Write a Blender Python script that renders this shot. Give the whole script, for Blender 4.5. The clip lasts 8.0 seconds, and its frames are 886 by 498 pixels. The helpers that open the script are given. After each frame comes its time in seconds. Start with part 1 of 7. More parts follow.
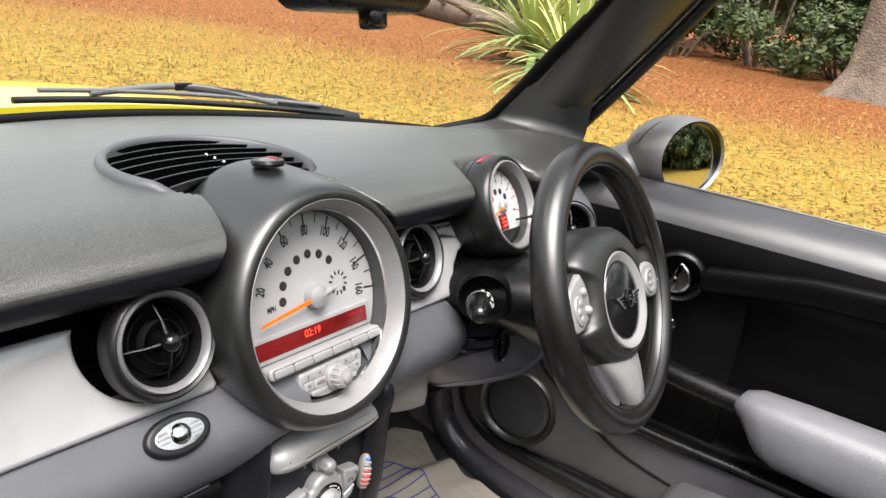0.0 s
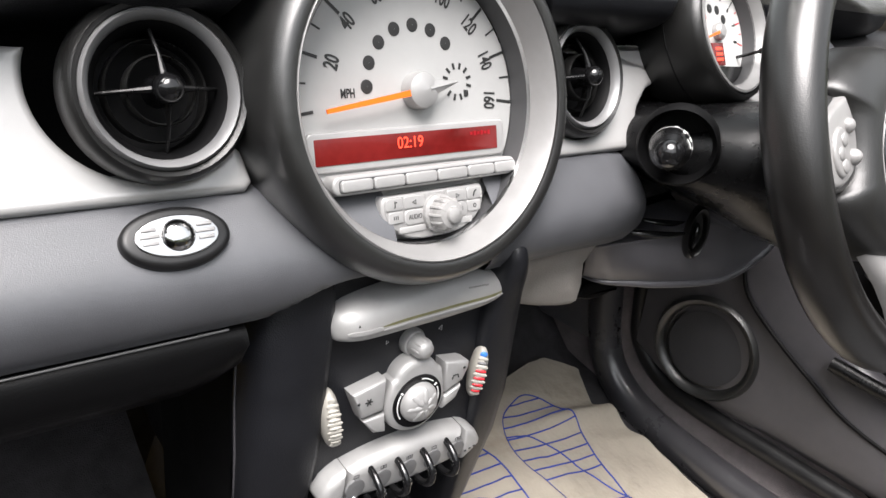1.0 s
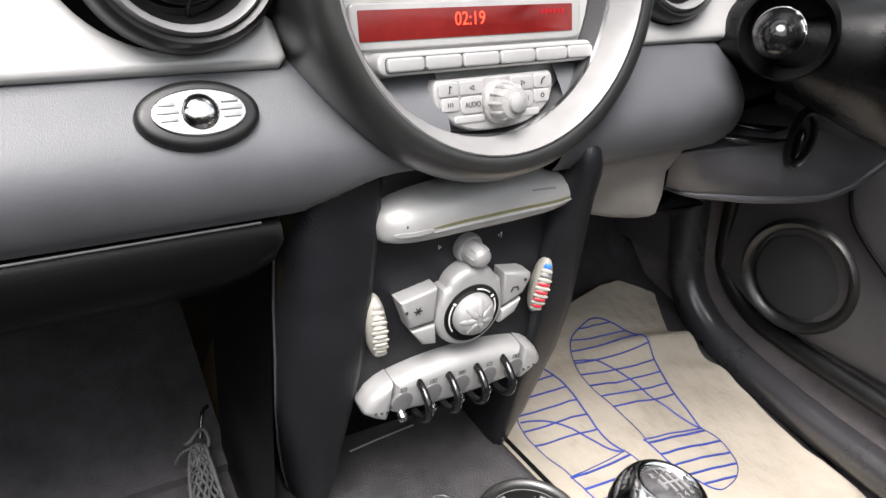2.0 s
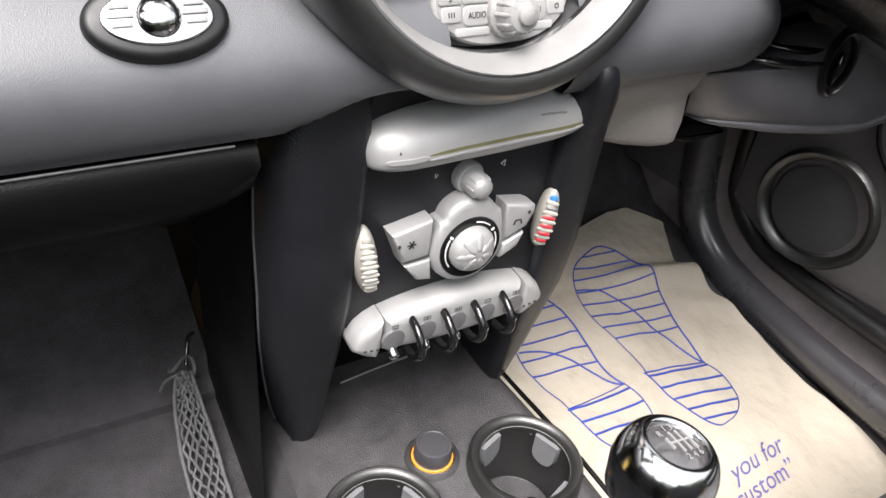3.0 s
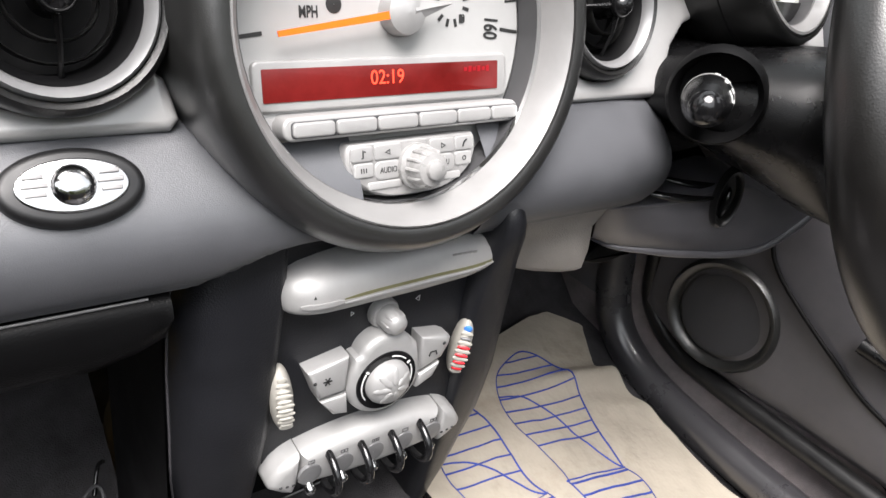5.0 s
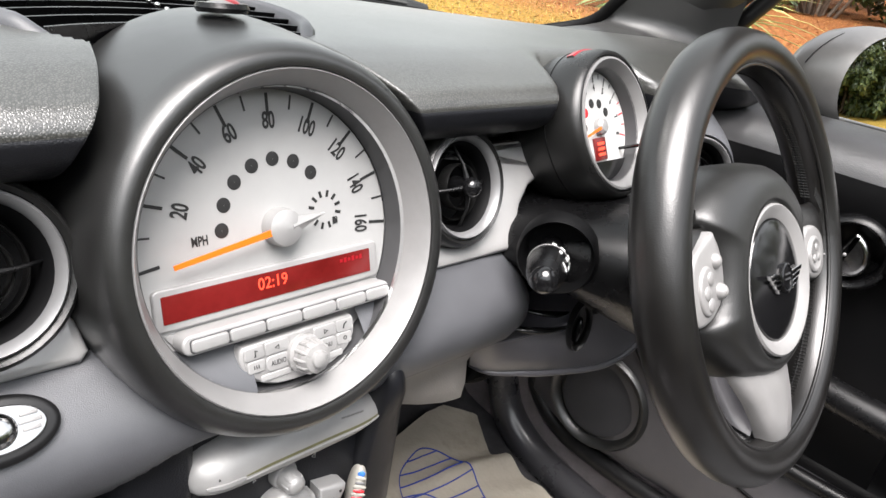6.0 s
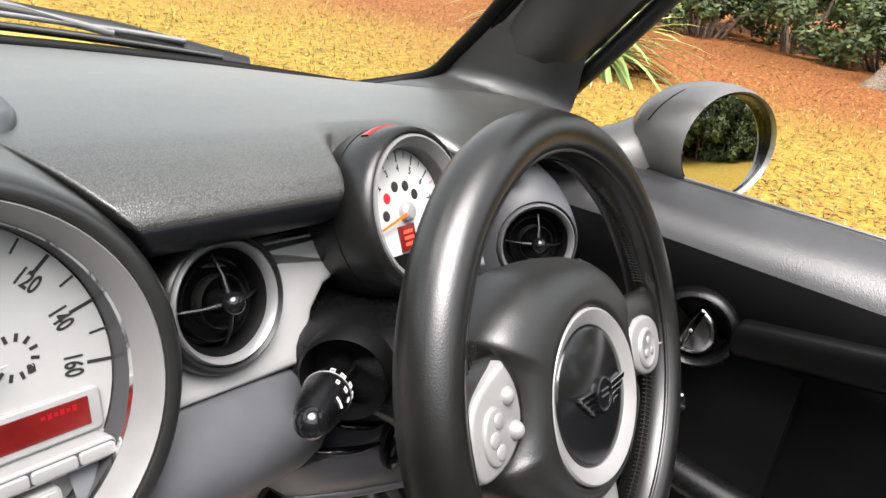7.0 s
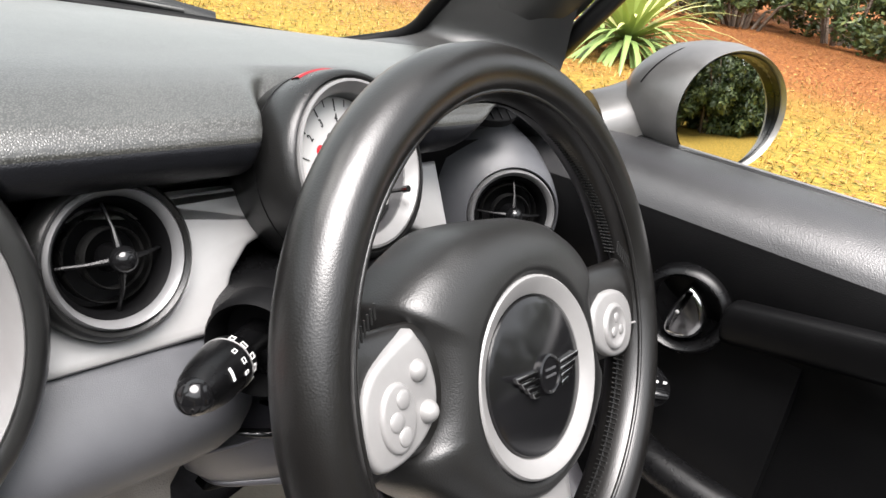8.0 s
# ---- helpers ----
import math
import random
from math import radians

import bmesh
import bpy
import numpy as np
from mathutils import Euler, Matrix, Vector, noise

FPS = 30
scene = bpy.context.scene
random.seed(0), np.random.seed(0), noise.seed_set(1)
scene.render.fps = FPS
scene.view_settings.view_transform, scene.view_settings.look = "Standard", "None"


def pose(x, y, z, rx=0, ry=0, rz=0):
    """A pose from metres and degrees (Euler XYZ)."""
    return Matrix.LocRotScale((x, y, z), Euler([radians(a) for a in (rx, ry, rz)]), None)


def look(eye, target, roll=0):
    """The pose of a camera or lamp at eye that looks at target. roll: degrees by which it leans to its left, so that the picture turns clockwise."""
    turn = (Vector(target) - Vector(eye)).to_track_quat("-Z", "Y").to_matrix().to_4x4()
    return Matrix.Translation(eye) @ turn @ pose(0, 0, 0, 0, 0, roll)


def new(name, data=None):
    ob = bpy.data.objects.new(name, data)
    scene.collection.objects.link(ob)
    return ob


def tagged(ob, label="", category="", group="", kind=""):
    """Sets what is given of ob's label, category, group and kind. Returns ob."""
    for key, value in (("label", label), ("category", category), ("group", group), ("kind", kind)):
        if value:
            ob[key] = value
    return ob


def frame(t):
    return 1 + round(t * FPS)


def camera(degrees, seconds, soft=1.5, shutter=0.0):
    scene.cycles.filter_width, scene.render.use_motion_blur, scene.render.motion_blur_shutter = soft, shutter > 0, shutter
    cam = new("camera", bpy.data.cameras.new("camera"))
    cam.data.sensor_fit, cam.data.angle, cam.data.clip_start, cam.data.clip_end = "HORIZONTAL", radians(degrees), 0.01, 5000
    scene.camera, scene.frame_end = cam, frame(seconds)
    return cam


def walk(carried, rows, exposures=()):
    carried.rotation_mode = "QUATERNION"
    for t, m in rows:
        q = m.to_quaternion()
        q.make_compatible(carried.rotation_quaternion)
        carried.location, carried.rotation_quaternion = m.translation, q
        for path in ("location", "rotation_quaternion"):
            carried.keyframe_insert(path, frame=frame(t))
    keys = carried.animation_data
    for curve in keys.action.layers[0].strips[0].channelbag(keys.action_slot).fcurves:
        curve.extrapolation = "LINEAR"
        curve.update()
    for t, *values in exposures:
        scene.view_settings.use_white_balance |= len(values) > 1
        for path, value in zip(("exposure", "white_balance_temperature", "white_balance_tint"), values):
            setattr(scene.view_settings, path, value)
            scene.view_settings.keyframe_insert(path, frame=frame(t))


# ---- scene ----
cam = camera(62.1, 8.0)
PATH = [
    (0, (-0.489, -0.512, 1.138), (1.045, 0.6, 0.499), 6.6),
    (0.3, (-0.405, -0.454, 1.039), (1.023, 0.759, 0.403), 6.3),
    (0.5, (-0.362, -0.439, 0.994), (1.005, 0.868, 0.343), 6.4),
    (0.7, (-0.325, -0.423, 0.964), (0.948, 0.926, 0.275), 6.3),
    (1, (-0.297, -0.417, 0.931), (0.869, 1.016, 0.164), 6.6),
    (1.5, (-0.273, -0.407, 0.905), (0.754, 1.074, 0.039), 6.2),
    (3, (-0.232, -0.359, 0.88), (0.672, 0.995, -0.282), 7.5),
    (3.5, (-0.215, -0.348, 0.874), (0.755, 0.925, -0.325), 9.3),
    (4, (-0.203, -0.354, 0.881), (0.826, 0.954, -0.229), 10.6),
    (5.5, (-0.236, -0.361, 0.962), (0.938, 1.0, 0.086), 9.7),
    (6, (-0.24, -0.383, 1.027), (1.085, 0.889, 0.237), 8.9),
    (6.5, (-0.207, -0.366, 1.073), (1.235, 0.818, 0.352), 8.8),
    (7, (-0.093, -0.373, 1.07), (1.397, 0.757, 0.36), 9.3),
    (7.5, (-0.035, -0.39, 1.05), (1.464, 0.725, 0.336), 9.1),
    (8, (-0.006, -0.389, 1.036), (1.428, 0.79, 0.292), 9.6),
]
walk(cam, [(t, look(eye, target, roll)) for t, eye, target, roll in PATH], [(0, 1.52), (0.5, 1.74), (1, 1.76), (1.5, 1.78), (3.0, 1.88), (3.5, 1.9), (4, 1.86), (5.5, 1.84), (6.0, 1.83), (6.5, 1.74), (7.0, 1.7), (7.5, 1.78), (8, 1.82)])


# ---- world, sun, exposure ----
world = bpy.data.worlds.new("world")
scene.world = world
world.use_nodes = True
wn = world.node_tree
wn.nodes.clear()
w_out = wn.nodes.new("ShaderNodeOutputWorld")
w_bg = wn.nodes.new("ShaderNodeBackground")
w_sky = wn.nodes.new("ShaderNodeTexSky")
w_sky.sky_type = "NISHITA"
w_sky.sun_disc = False
w_sky.sun_elevation = radians(66)
w_sky.sun_rotation = radians(232)
w_sky.air_density, w_sky.dust_density, w_sky.ozone_density = 1.4, 2.4, 1.2
w_bg.inputs["Strength"].default_value = 0.118
w_grey = wn.nodes.new("ShaderNodeHueSaturation")
w_grey.inputs["Saturation"].default_value = 0.15
wn.links.new(w_sky.outputs[0], w_grey.inputs["Color"])
wn.links.new(w_grey.outputs[0], w_bg.inputs["Color"])
wn.links.new(w_bg.outputs[0], w_out.inputs["Surface"])
sun = new("sun", bpy.data.lights.new("sun", "SUN"))
sun.data.energy, sun.data.angle, sun.data.color = 3.4, radians(45), (1.0, 0.945, 0.93)
sun.matrix_world = look((-2.8, -2.2, 8.0), (0, 0, 0))


# ---- materials ----
def material(name, color, rough=0.5, metal=0.0, spec=0.5, grain=None, stain=None, coat=0.0, emit=None, vary=0.0):
    """grain: (cells per metre, bump in metres, kind); stain: (scale, amount, rough change)."""
    m = bpy.data.materials.new(name)
    m.use_nodes = True
    nt = m.node_tree
    b = nt.nodes["Principled BSDF"]
    b.inputs["Base Color"].default_value = (*color, 1)
    b.inputs["Roughness"].default_value = rough
    b.inputs["Metallic"].default_value = metal
    b.inputs["Specular IOR Level"].default_value = spec
    b.inputs["Coat Weight"].default_value = coat
    b.inputs["Coat Roughness"].default_value = rough if rough > 0.3 else 0.03
    if emit:
        b.inputs["Emission Color"].default_value = (*emit[0], 1)
        b.inputs["Emission Strength"].default_value = emit[1]
    pos = nt.nodes.new("ShaderNodeNewGeometry")
    if grain:
        scale, deep, kind = grain
        tex = nt.nodes.new("ShaderNodeTexNoise" if kind == "noise" else "ShaderNodeTexVoronoi")
        tex.inputs["Scale"].default_value = scale
        nt.links.new(pos.outputs["Position"], tex.inputs["Vector"])
        if kind == "pebble":
            tex.feature = "DISTANCE_TO_EDGE"
            soft = nt.nodes.new("ShaderNodeMapRange")
            soft.interpolation_type = "SMOOTHSTEP"
            soft.inputs["From Max"].default_value = 0.32
            nt.links.new(tex.outputs["Distance"], soft.inputs["Value"])
        out = tex.outputs["Distance"] if kind == "cells" else (soft.outputs[0] if kind == "pebble" else tex.outputs[0])
        bump = nt.nodes.new("ShaderNodeBump")
        bump.inputs["Distance"].default_value = deep
        bump.inputs["Strength"].default_value = 0.8
        nt.links.new(out, bump.inputs["Height"])
        nt.links.new(bump.outputs[0], b.inputs["Normal"])
    if stain:
        scale, amount, change = stain
        n1 = nt.nodes.new("ShaderNodeTexNoise")
        n1.inputs["Scale"].default_value = scale
        n1.inputs["Detail"].default_value = 6
        n1.inputs["Roughness"].default_value = 0.65
        nt.links.new(pos.outputs["Position"], n1.inputs["Vector"])
        ramp = nt.nodes.new("ShaderNodeMapRange")
        ramp.inputs["From Min"].default_value, ramp.inputs["From Max"].default_value = 0.3, 0.7
        ramp.inputs["To Min"].default_value, ramp.inputs["To Max"].default_value = 1 - amount, 1 + amount
        nt.links.new(n1.outputs[0], ramp.inputs["Value"])
        mul = nt.nodes.new("ShaderNodeVectorMath")
        mul.operation = "SCALE"
        mul.inputs[0].default_value = color
        nt.links.new(ramp.outputs[0], mul.inputs["Scale"])
        nt.links.new(mul.outputs[0], b.inputs["Base Color"])
        r2 = nt.nodes.new("ShaderNodeMapRange")
        r2.inputs["From Min"].default_value, r2.inputs["From Max"].default_value = 0.3, 0.7
        r2.inputs["To Min"].default_value, r2.inputs["To Max"].default_value = max(0.02, rough - change), rough + change
        nt.links.new(n1.outputs[0], r2.inputs["Value"])
        nt.links.new(r2.outputs[0], b.inputs["Roughness"])
    if vary:
        info = nt.nodes.new("ShaderNodeNewGeometry")
        ramp = nt.nodes.new("ShaderNodeMapRange")
        ramp.inputs["To Min"].default_value, ramp.inputs["To Max"].default_value = 1 - vary, 1 + vary
        nt.links.new(info.outputs["Random Per Island"], ramp.inputs["Value"])
        mul = nt.nodes.new("ShaderNodeVectorMath")
        mul.operation = "SCALE"
        mul.inputs[0].default_value = color
        nt.links.new(ramp.outputs[0], mul.inputs["Scale"])
        nt.links.new(mul.outputs[0], b.inputs["Base Color"])
    return m


def island_colours(m, stops):
    """Colours each loose piece of a mesh from a ramp of (place, colour)."""
    nt = m.node_tree
    geo = nt.nodes.new("ShaderNodeNewGeometry")
    ramp = nt.nodes.new("ShaderNodeValToRGB")
    ramp.color_ramp.elements[0].position, ramp.color_ramp.elements[0].color = stops[0][0], (*stops[0][1], 1)
    ramp.color_ramp.elements[1].position, ramp.color_ramp.elements[1].color = stops[-1][0], (*stops[-1][1], 1)
    for p, c in stops[1:-1]:
        e = ramp.color_ramp.elements.new(p)
        e.color = (*c, 1)
    nt.links.new(geo.outputs["Random Per Island"], ramp.inputs[0])
    nt.links.new(ramp.outputs[0], nt.nodes["Principled BSDF"].inputs["Base Color"])
    return m


PAD = material("dash_pad_vinyl", (0.074, 0.0745, 0.0675), 0.36, spec=1.0, coat=0.7, grain=(600, 0.00015, "pebble"), stain=(9, 0.15, 0.06))


def grooved(m, low, high):
    """Paints shade into the colour of a pebbled grain's grooves."""
    nt = m.node_tree
    b = nt.nodes["Principled BSDF"]
    bump = b.inputs["Normal"].links[0].from_node
    r, mul = nt.nodes.new("ShaderNodeMapRange"), nt.nodes.new("ShaderNodeVectorMath")
    r.inputs["To Min"].default_value, r.inputs["To Max"].default_value = low, high
    mul.operation = "SCALE"
    nt.links.new(bump.inputs["Height"].links[0].from_socket, r.inputs["Value"])
    nt.links.new(b.inputs["Base Color"].links[0].from_socket, mul.inputs[0])
    nt.links.new(r.outputs[0], mul.inputs["Scale"])
    nt.links.new(mul.outputs[0], b.inputs["Base Color"])


grooved(PAD, 0.3, 1.12)
DOORVINYL = material("black_door_vinyl", (0.0030, 0.0030, 0.0032), 0.36, spec=0.10, grain=(900, 0.00012, "cells"), stain=(12, 0.15, 0.05))
ROLL = material("grey_soft_plastic", (0.078, 0.080, 0.087), 0.42, spec=0.65, grain=(1500, 0.0002, "noise"), stain=(14, 0.12, 0.08))
PLASTIC = material("black_plastic", (0.0035, 0.0035, 0.0038), 0.28, spec=0.32, grain=(1300, 0.0002, "noise"), stain=(20, 0.15, 0.07))
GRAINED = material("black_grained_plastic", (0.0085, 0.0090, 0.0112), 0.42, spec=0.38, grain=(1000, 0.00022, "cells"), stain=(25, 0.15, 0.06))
GLOSS = material("black_gloss_plastic", (0.006, 0.006, 0.0065), 0.16, spec=0.6, stain=(30, 0.1, 0.05))
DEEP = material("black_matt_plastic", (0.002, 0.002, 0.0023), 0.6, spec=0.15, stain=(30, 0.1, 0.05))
RUBBER = material("black_rubber", (0.007, 0.007, 0.0075), 0.42, stain=(30, 0.2, 0.08))
LEATHER = material("black_leather", (0.0050, 0.0046, 0.0043), 0.34, spec=0.75, grain=(900, 0.00006, "cells"), stain=(22, 0.2, 0.03))
AIRBAG = material("airbag_vinyl", (0.011, 0.011, 0.0108), 0.37, spec=0.6, grain=(1000, 0.00010, "cells"), stain=(18, 0.12, 0.05))
SILVER = material("silver_paint", (0.46, 0.455, 0.45), 0.36, metal=0.3, stain=(30, 0.05, 0.06), grain=(2500, 0.0001, "noise"))
SATIN = material("satin_silver_plastic", (0.35, 0.347, 0.343), 0.44, metal=0.3, stain=(40, 0.07, 0.06), grain=(2500, 0.0001, "noise"))
RING = material("silver_ring", (0.245, 0.242, 0.240), 0.44, metal=0.25, stain=(60, 0.06, 0.06))
CHROME = material("chrome", (0.74, 0.74, 0.74), 0.13, metal=1.0, stain=(50, 0.06, 0.04))
DIAL = material("white_dial", (0.36, 0.36, 0.355), 0.5, stain=(30, 0.04, 0.03))
WELL = material("grey_gauge_well", (0.05, 0.05, 0.052), 0.4, stain=(30, 0.1, 0.05))
INK = material("black_ink", (0.02, 0.02, 0.02), 0.5)
WHITE_INK = material("white_ink", (0.75, 0.75, 0.74), 0.5)
RED_INK = material("red_ink", (0.55, 0.02, 0.03), 0.4)
BLUE_INK = material("blue_ink", (0.05, 0.2, 0.6), 0.4)
PEN = material("blue_print", (0.022, 0.05, 0.3), 0.6, stain=(60, 0.3, 0.03))
FAINT = material("faint_violet_print", (0.10, 0.095, 0.27), 0.6, stain=(60, 0.3, 0.03))
# The needle is no lamp; a faint glow is added to lift its colour.
ORANGE = material("orange_needle", (0.85, 0.13, 0.008), 0.4, emit=((1.0, 0.16, 0.005), 0.08))
DISPLAY = material("red_display", (0.10, 0.008, 0.008), 0.22, emit=((0.5, 0.02, 0.012), 0.045), stain=(18, 0.4, 0.08))
LIT = material("lit_red_digits", (0.8, 0.05, 0.03), 0.4, emit=((1.0, 0.06, 0.02), 0.5))
REDLENS = material("red_lens", (0.28, 0.006, 0.012), 0.3)
AMBER = material("amber_ring", (0.8, 0.3, 0.03), 0.35)
PAPER = material("cream_paper", (0.43, 0.385, 0.315), 0.7, grain=(60, 0.003, "noise"), stain=(7, 0.1, 0.05))
def smudge(m, scale, colour, amount):
    """Loose dirty patches rubbed over a surface."""
    nt = m.node_tree
    b = nt.nodes["Principled BSDF"]
    under = b.inputs["Base Color"].links[0].from_socket
    pos, n, r, mix = (nt.nodes.new(k) for k in ("ShaderNodeNewGeometry", "ShaderNodeTexNoise", "ShaderNodeMapRange", "ShaderNodeMix"))
    n.inputs["Scale"].default_value, n.inputs["Detail"].default_value, n.inputs["Roughness"].default_value = scale, 8, 0.7
    r.inputs["From Min"].default_value, r.inputs["From Max"].default_value, r.inputs["To Max"].default_value = 0.56, 0.74, amount
    mix.data_type = "RGBA"
    nt.links.new(pos.outputs["Position"], n.inputs["Vector"])
    nt.links.new(n.outputs[0], r.inputs["Value"])
    nt.links.new(r.outputs[0], mix.inputs[0])
    nt.links.new(under, mix.inputs[6])
    mix.inputs[7].default_value = (*colour, 1)
    nt.links.new(mix.outputs[2], b.inputs["Base Color"])


smudge(PAPER, 11, (0.24, 0.185, 0.13), 0.5)
CARPET = material("dark_carpet", (0.072, 0.069, 0.073), 0.95, spec=0.2, grain=(900, 0.004, "noise"), stain=(25, 0.3, 0.03))
TUNNEL = material("console_plastic", (0.042, 0.040, 0.042), 0.6, grain=(900, 0.0006, "cells"), stain=(60, 0.35, 0.08))
KICK = material("brown_carpet", (0.22, 0.195, 0.198), 0.85, spec=0.3, grain=(900, 0.002, "noise"), stain=(25, 0.25, 0.03))
CREAM = material("cream_plastic", (0.35, 0.335, 0.30), 0.45, stain=(60, 0.06, 0.05))
SOFT = material("soft_black_plastic", (0.014, 0.0142, 0.0135), 0.37, spec=1.0, grain=(1200, 0.0002, "noise"), stain=(16, 0.12, 0.05))
DISC = material("grey_recess", (0.15, 0.15, 0.152), 0.4, metal=0.2, stain=(60, 0.1, 0.05))
WHEELSILVER = material("wheel_silver", (0.262, 0.257, 0.254), 0.38, metal=0.3, stain=(40, 0.07, 0.06))
SMOKE = material("smoky_knob_plastic", (0.25, 0.247, 0.243), 0.3, stain=(90, 0.15, 0.08))
RIMCHROME = material("bright_polished_chrome", (0.62, 0.62, 0.62), 0.15, metal=1.0, stain=(120, 0.1, 0.04))
SMOKY = material("smoky_lens_plastic", (0.055, 0.053, 0.055), 0.10, coat=0.8, stain=(90, 0.3, 0.03))
SHINE = material("shiny_black_trim", (0.045, 0.044, 0.048), 0.28, spec=0.9, stain=(14, 0.06, 0.02))
UNDER = material("beige_grey_panel", (0.29, 0.27, 0.25), 0.6, grain=(900, 0.0005, "cells"), stain=(20, 0.12, 0.05))
KNEE = material("dark_grey_plastic", (0.098, 0.096, 0.106), 0.36, spec=0.7, grain=(1000, 0.0002, "noise"), stain=(18, 0.15, 0.06))
CARD = material("black_door_card", (0.068, 0.066, 0.072), 0.38, spec=0.55, grain=(1000, 0.0002, "noise"), stain=(18, 0.15, 0.06))
POD = material("black_pod_plastic", (0.010, 0.010, 0.0098), 0.30, spec=0.5, grain=(1200, 0.0002, "noise"), stain=(16, 0.12, 0.05))
VENTRING = material("grey_vent_ring", (0.21, 0.21, 0.213), 0.40, metal=0.3, stain=(60, 0.06, 0.06))
HOOD = material("soft_hood_plastic", (0.0105, 0.0105, 0.0102), 0.36, spec=0.9, coat=0.5, grain=(1200, 0.00015, "noise"), stain=(16, 0.12, 0.05))
TACHO = material("bright_white_dial", (0.54, 0.54, 0.53), 0.5, stain=(30, 0.04, 0.03))
OLIVE = material("olive_slot_felt", (0.13, 0.125, 0.06), 0.7, stain=(60, 0.2, 0.05))
SILL_LIT = material("door_vinyl_lit", (0.028, 0.0277, 0.029), 0.37, spec=0.9, grain=(900, 0.0002, "cells"), stain=(14, 0.1, 0.05))
PILLAR = material("pillar_trim_plastic", (0.03, 0.03, 0.0295), 0.38, spec=0.8, grain=(1300, 0.0002, "noise"), stain=(12, 0.12, 0.06))
DARKCHROME = material("dark_polished_chrome", (0.5, 0.5, 0.5), 0.2, metal=1.0, stain=(90, 0.2, 0.08))
NET = material("grey_elastic_cord", (0.1, 0.1, 0.104), 0.7, stain=(200, 0.3, 0.05))
YELLOW = material("yellow_car_paint", (0.75, 0.62, 0.03), 0.25, coat=0.7, stain=(6, 0.05, 0.04))
MIRRORSHELL = material("dark_chrome_shell", (0.21, 0.205, 0.20), 0.36, metal=0.45, stain=(25, 0.12, 0.08))
MIRROR = material("mirror_glass", (0.72, 0.74, 0.72), 0.02, metal=1.0)
SEAT = material("dark_grey_seat", (0.06, 0.06, 0.062), 0.5, grain=(700, 0.0007, "cells"), stain=(16, 0.15, 0.06))
ARMREST = material("grey_armrest_vinyl", (0.13, 0.132, 0.137), 0.40, grain=(700, 0.0003, "cells"), stain=(14, 0.1, 0.06))
FABRIC = material("mesh_grille", (0.040, 0.040, 0.044), 0.5, spec=0.4, grain=(1200, 0.001, "cells"), stain=(30, 0.15, 0.05))
BARK = material("grey_brown_bark", (0.15, 0.115, 0.088), 0.9, spec=0.2, grain=(26, 0.06, "noise"), stain=(3, 0.35, 0.04))
SHRUB = island_colours(material("shrub_leaves", (0.06, 0.1, 0.03), 0.5), [(0, (0.028, 0.048, 0.013)), (0.5, (0.054, 0.080, 0.022)), (0.85, (0.100, 0.130, 0.034)), (1, (0.17, 0.19, 0.052))])
BLADE = island_colours(material("blade_leaves", (0.12, 0.2, 0.06), 0.4), [(0, (0.1, 0.17, 0.05)), (0.5, (0.26, 0.35, 0.11)), (1, (0.58, 0.55, 0.2))])
LITTER = island_colours(material("fallen_leaves", (0.5, 0.25, 0.05), 0.7), [(0, (0.17, 0.052, 0.015)), (0.3, (0.25, 0.09, 0.022)), (0.65, (0.33, 0.155, 0.032)), (0.9, (0.40, 0.26, 0.065)), (1, (0.15, 0.07, 0.026))])
SKY_BLOCK = material("sky_block_green", (0.035, 0.05, 0.018), 0.9, spec=0.2, grain=(3, 0.3, "noise"), stain=(1.2, 0.6, 0.05))
GRASS = island_colours(material("grass_blades", (0.3, 0.3, 0.05), 0.7), [(0, (0.15, 0.14, 0.035)), (0.5, (0.31, 0.22, 0.05)), (1, (0.44, 0.3, 0.08))])


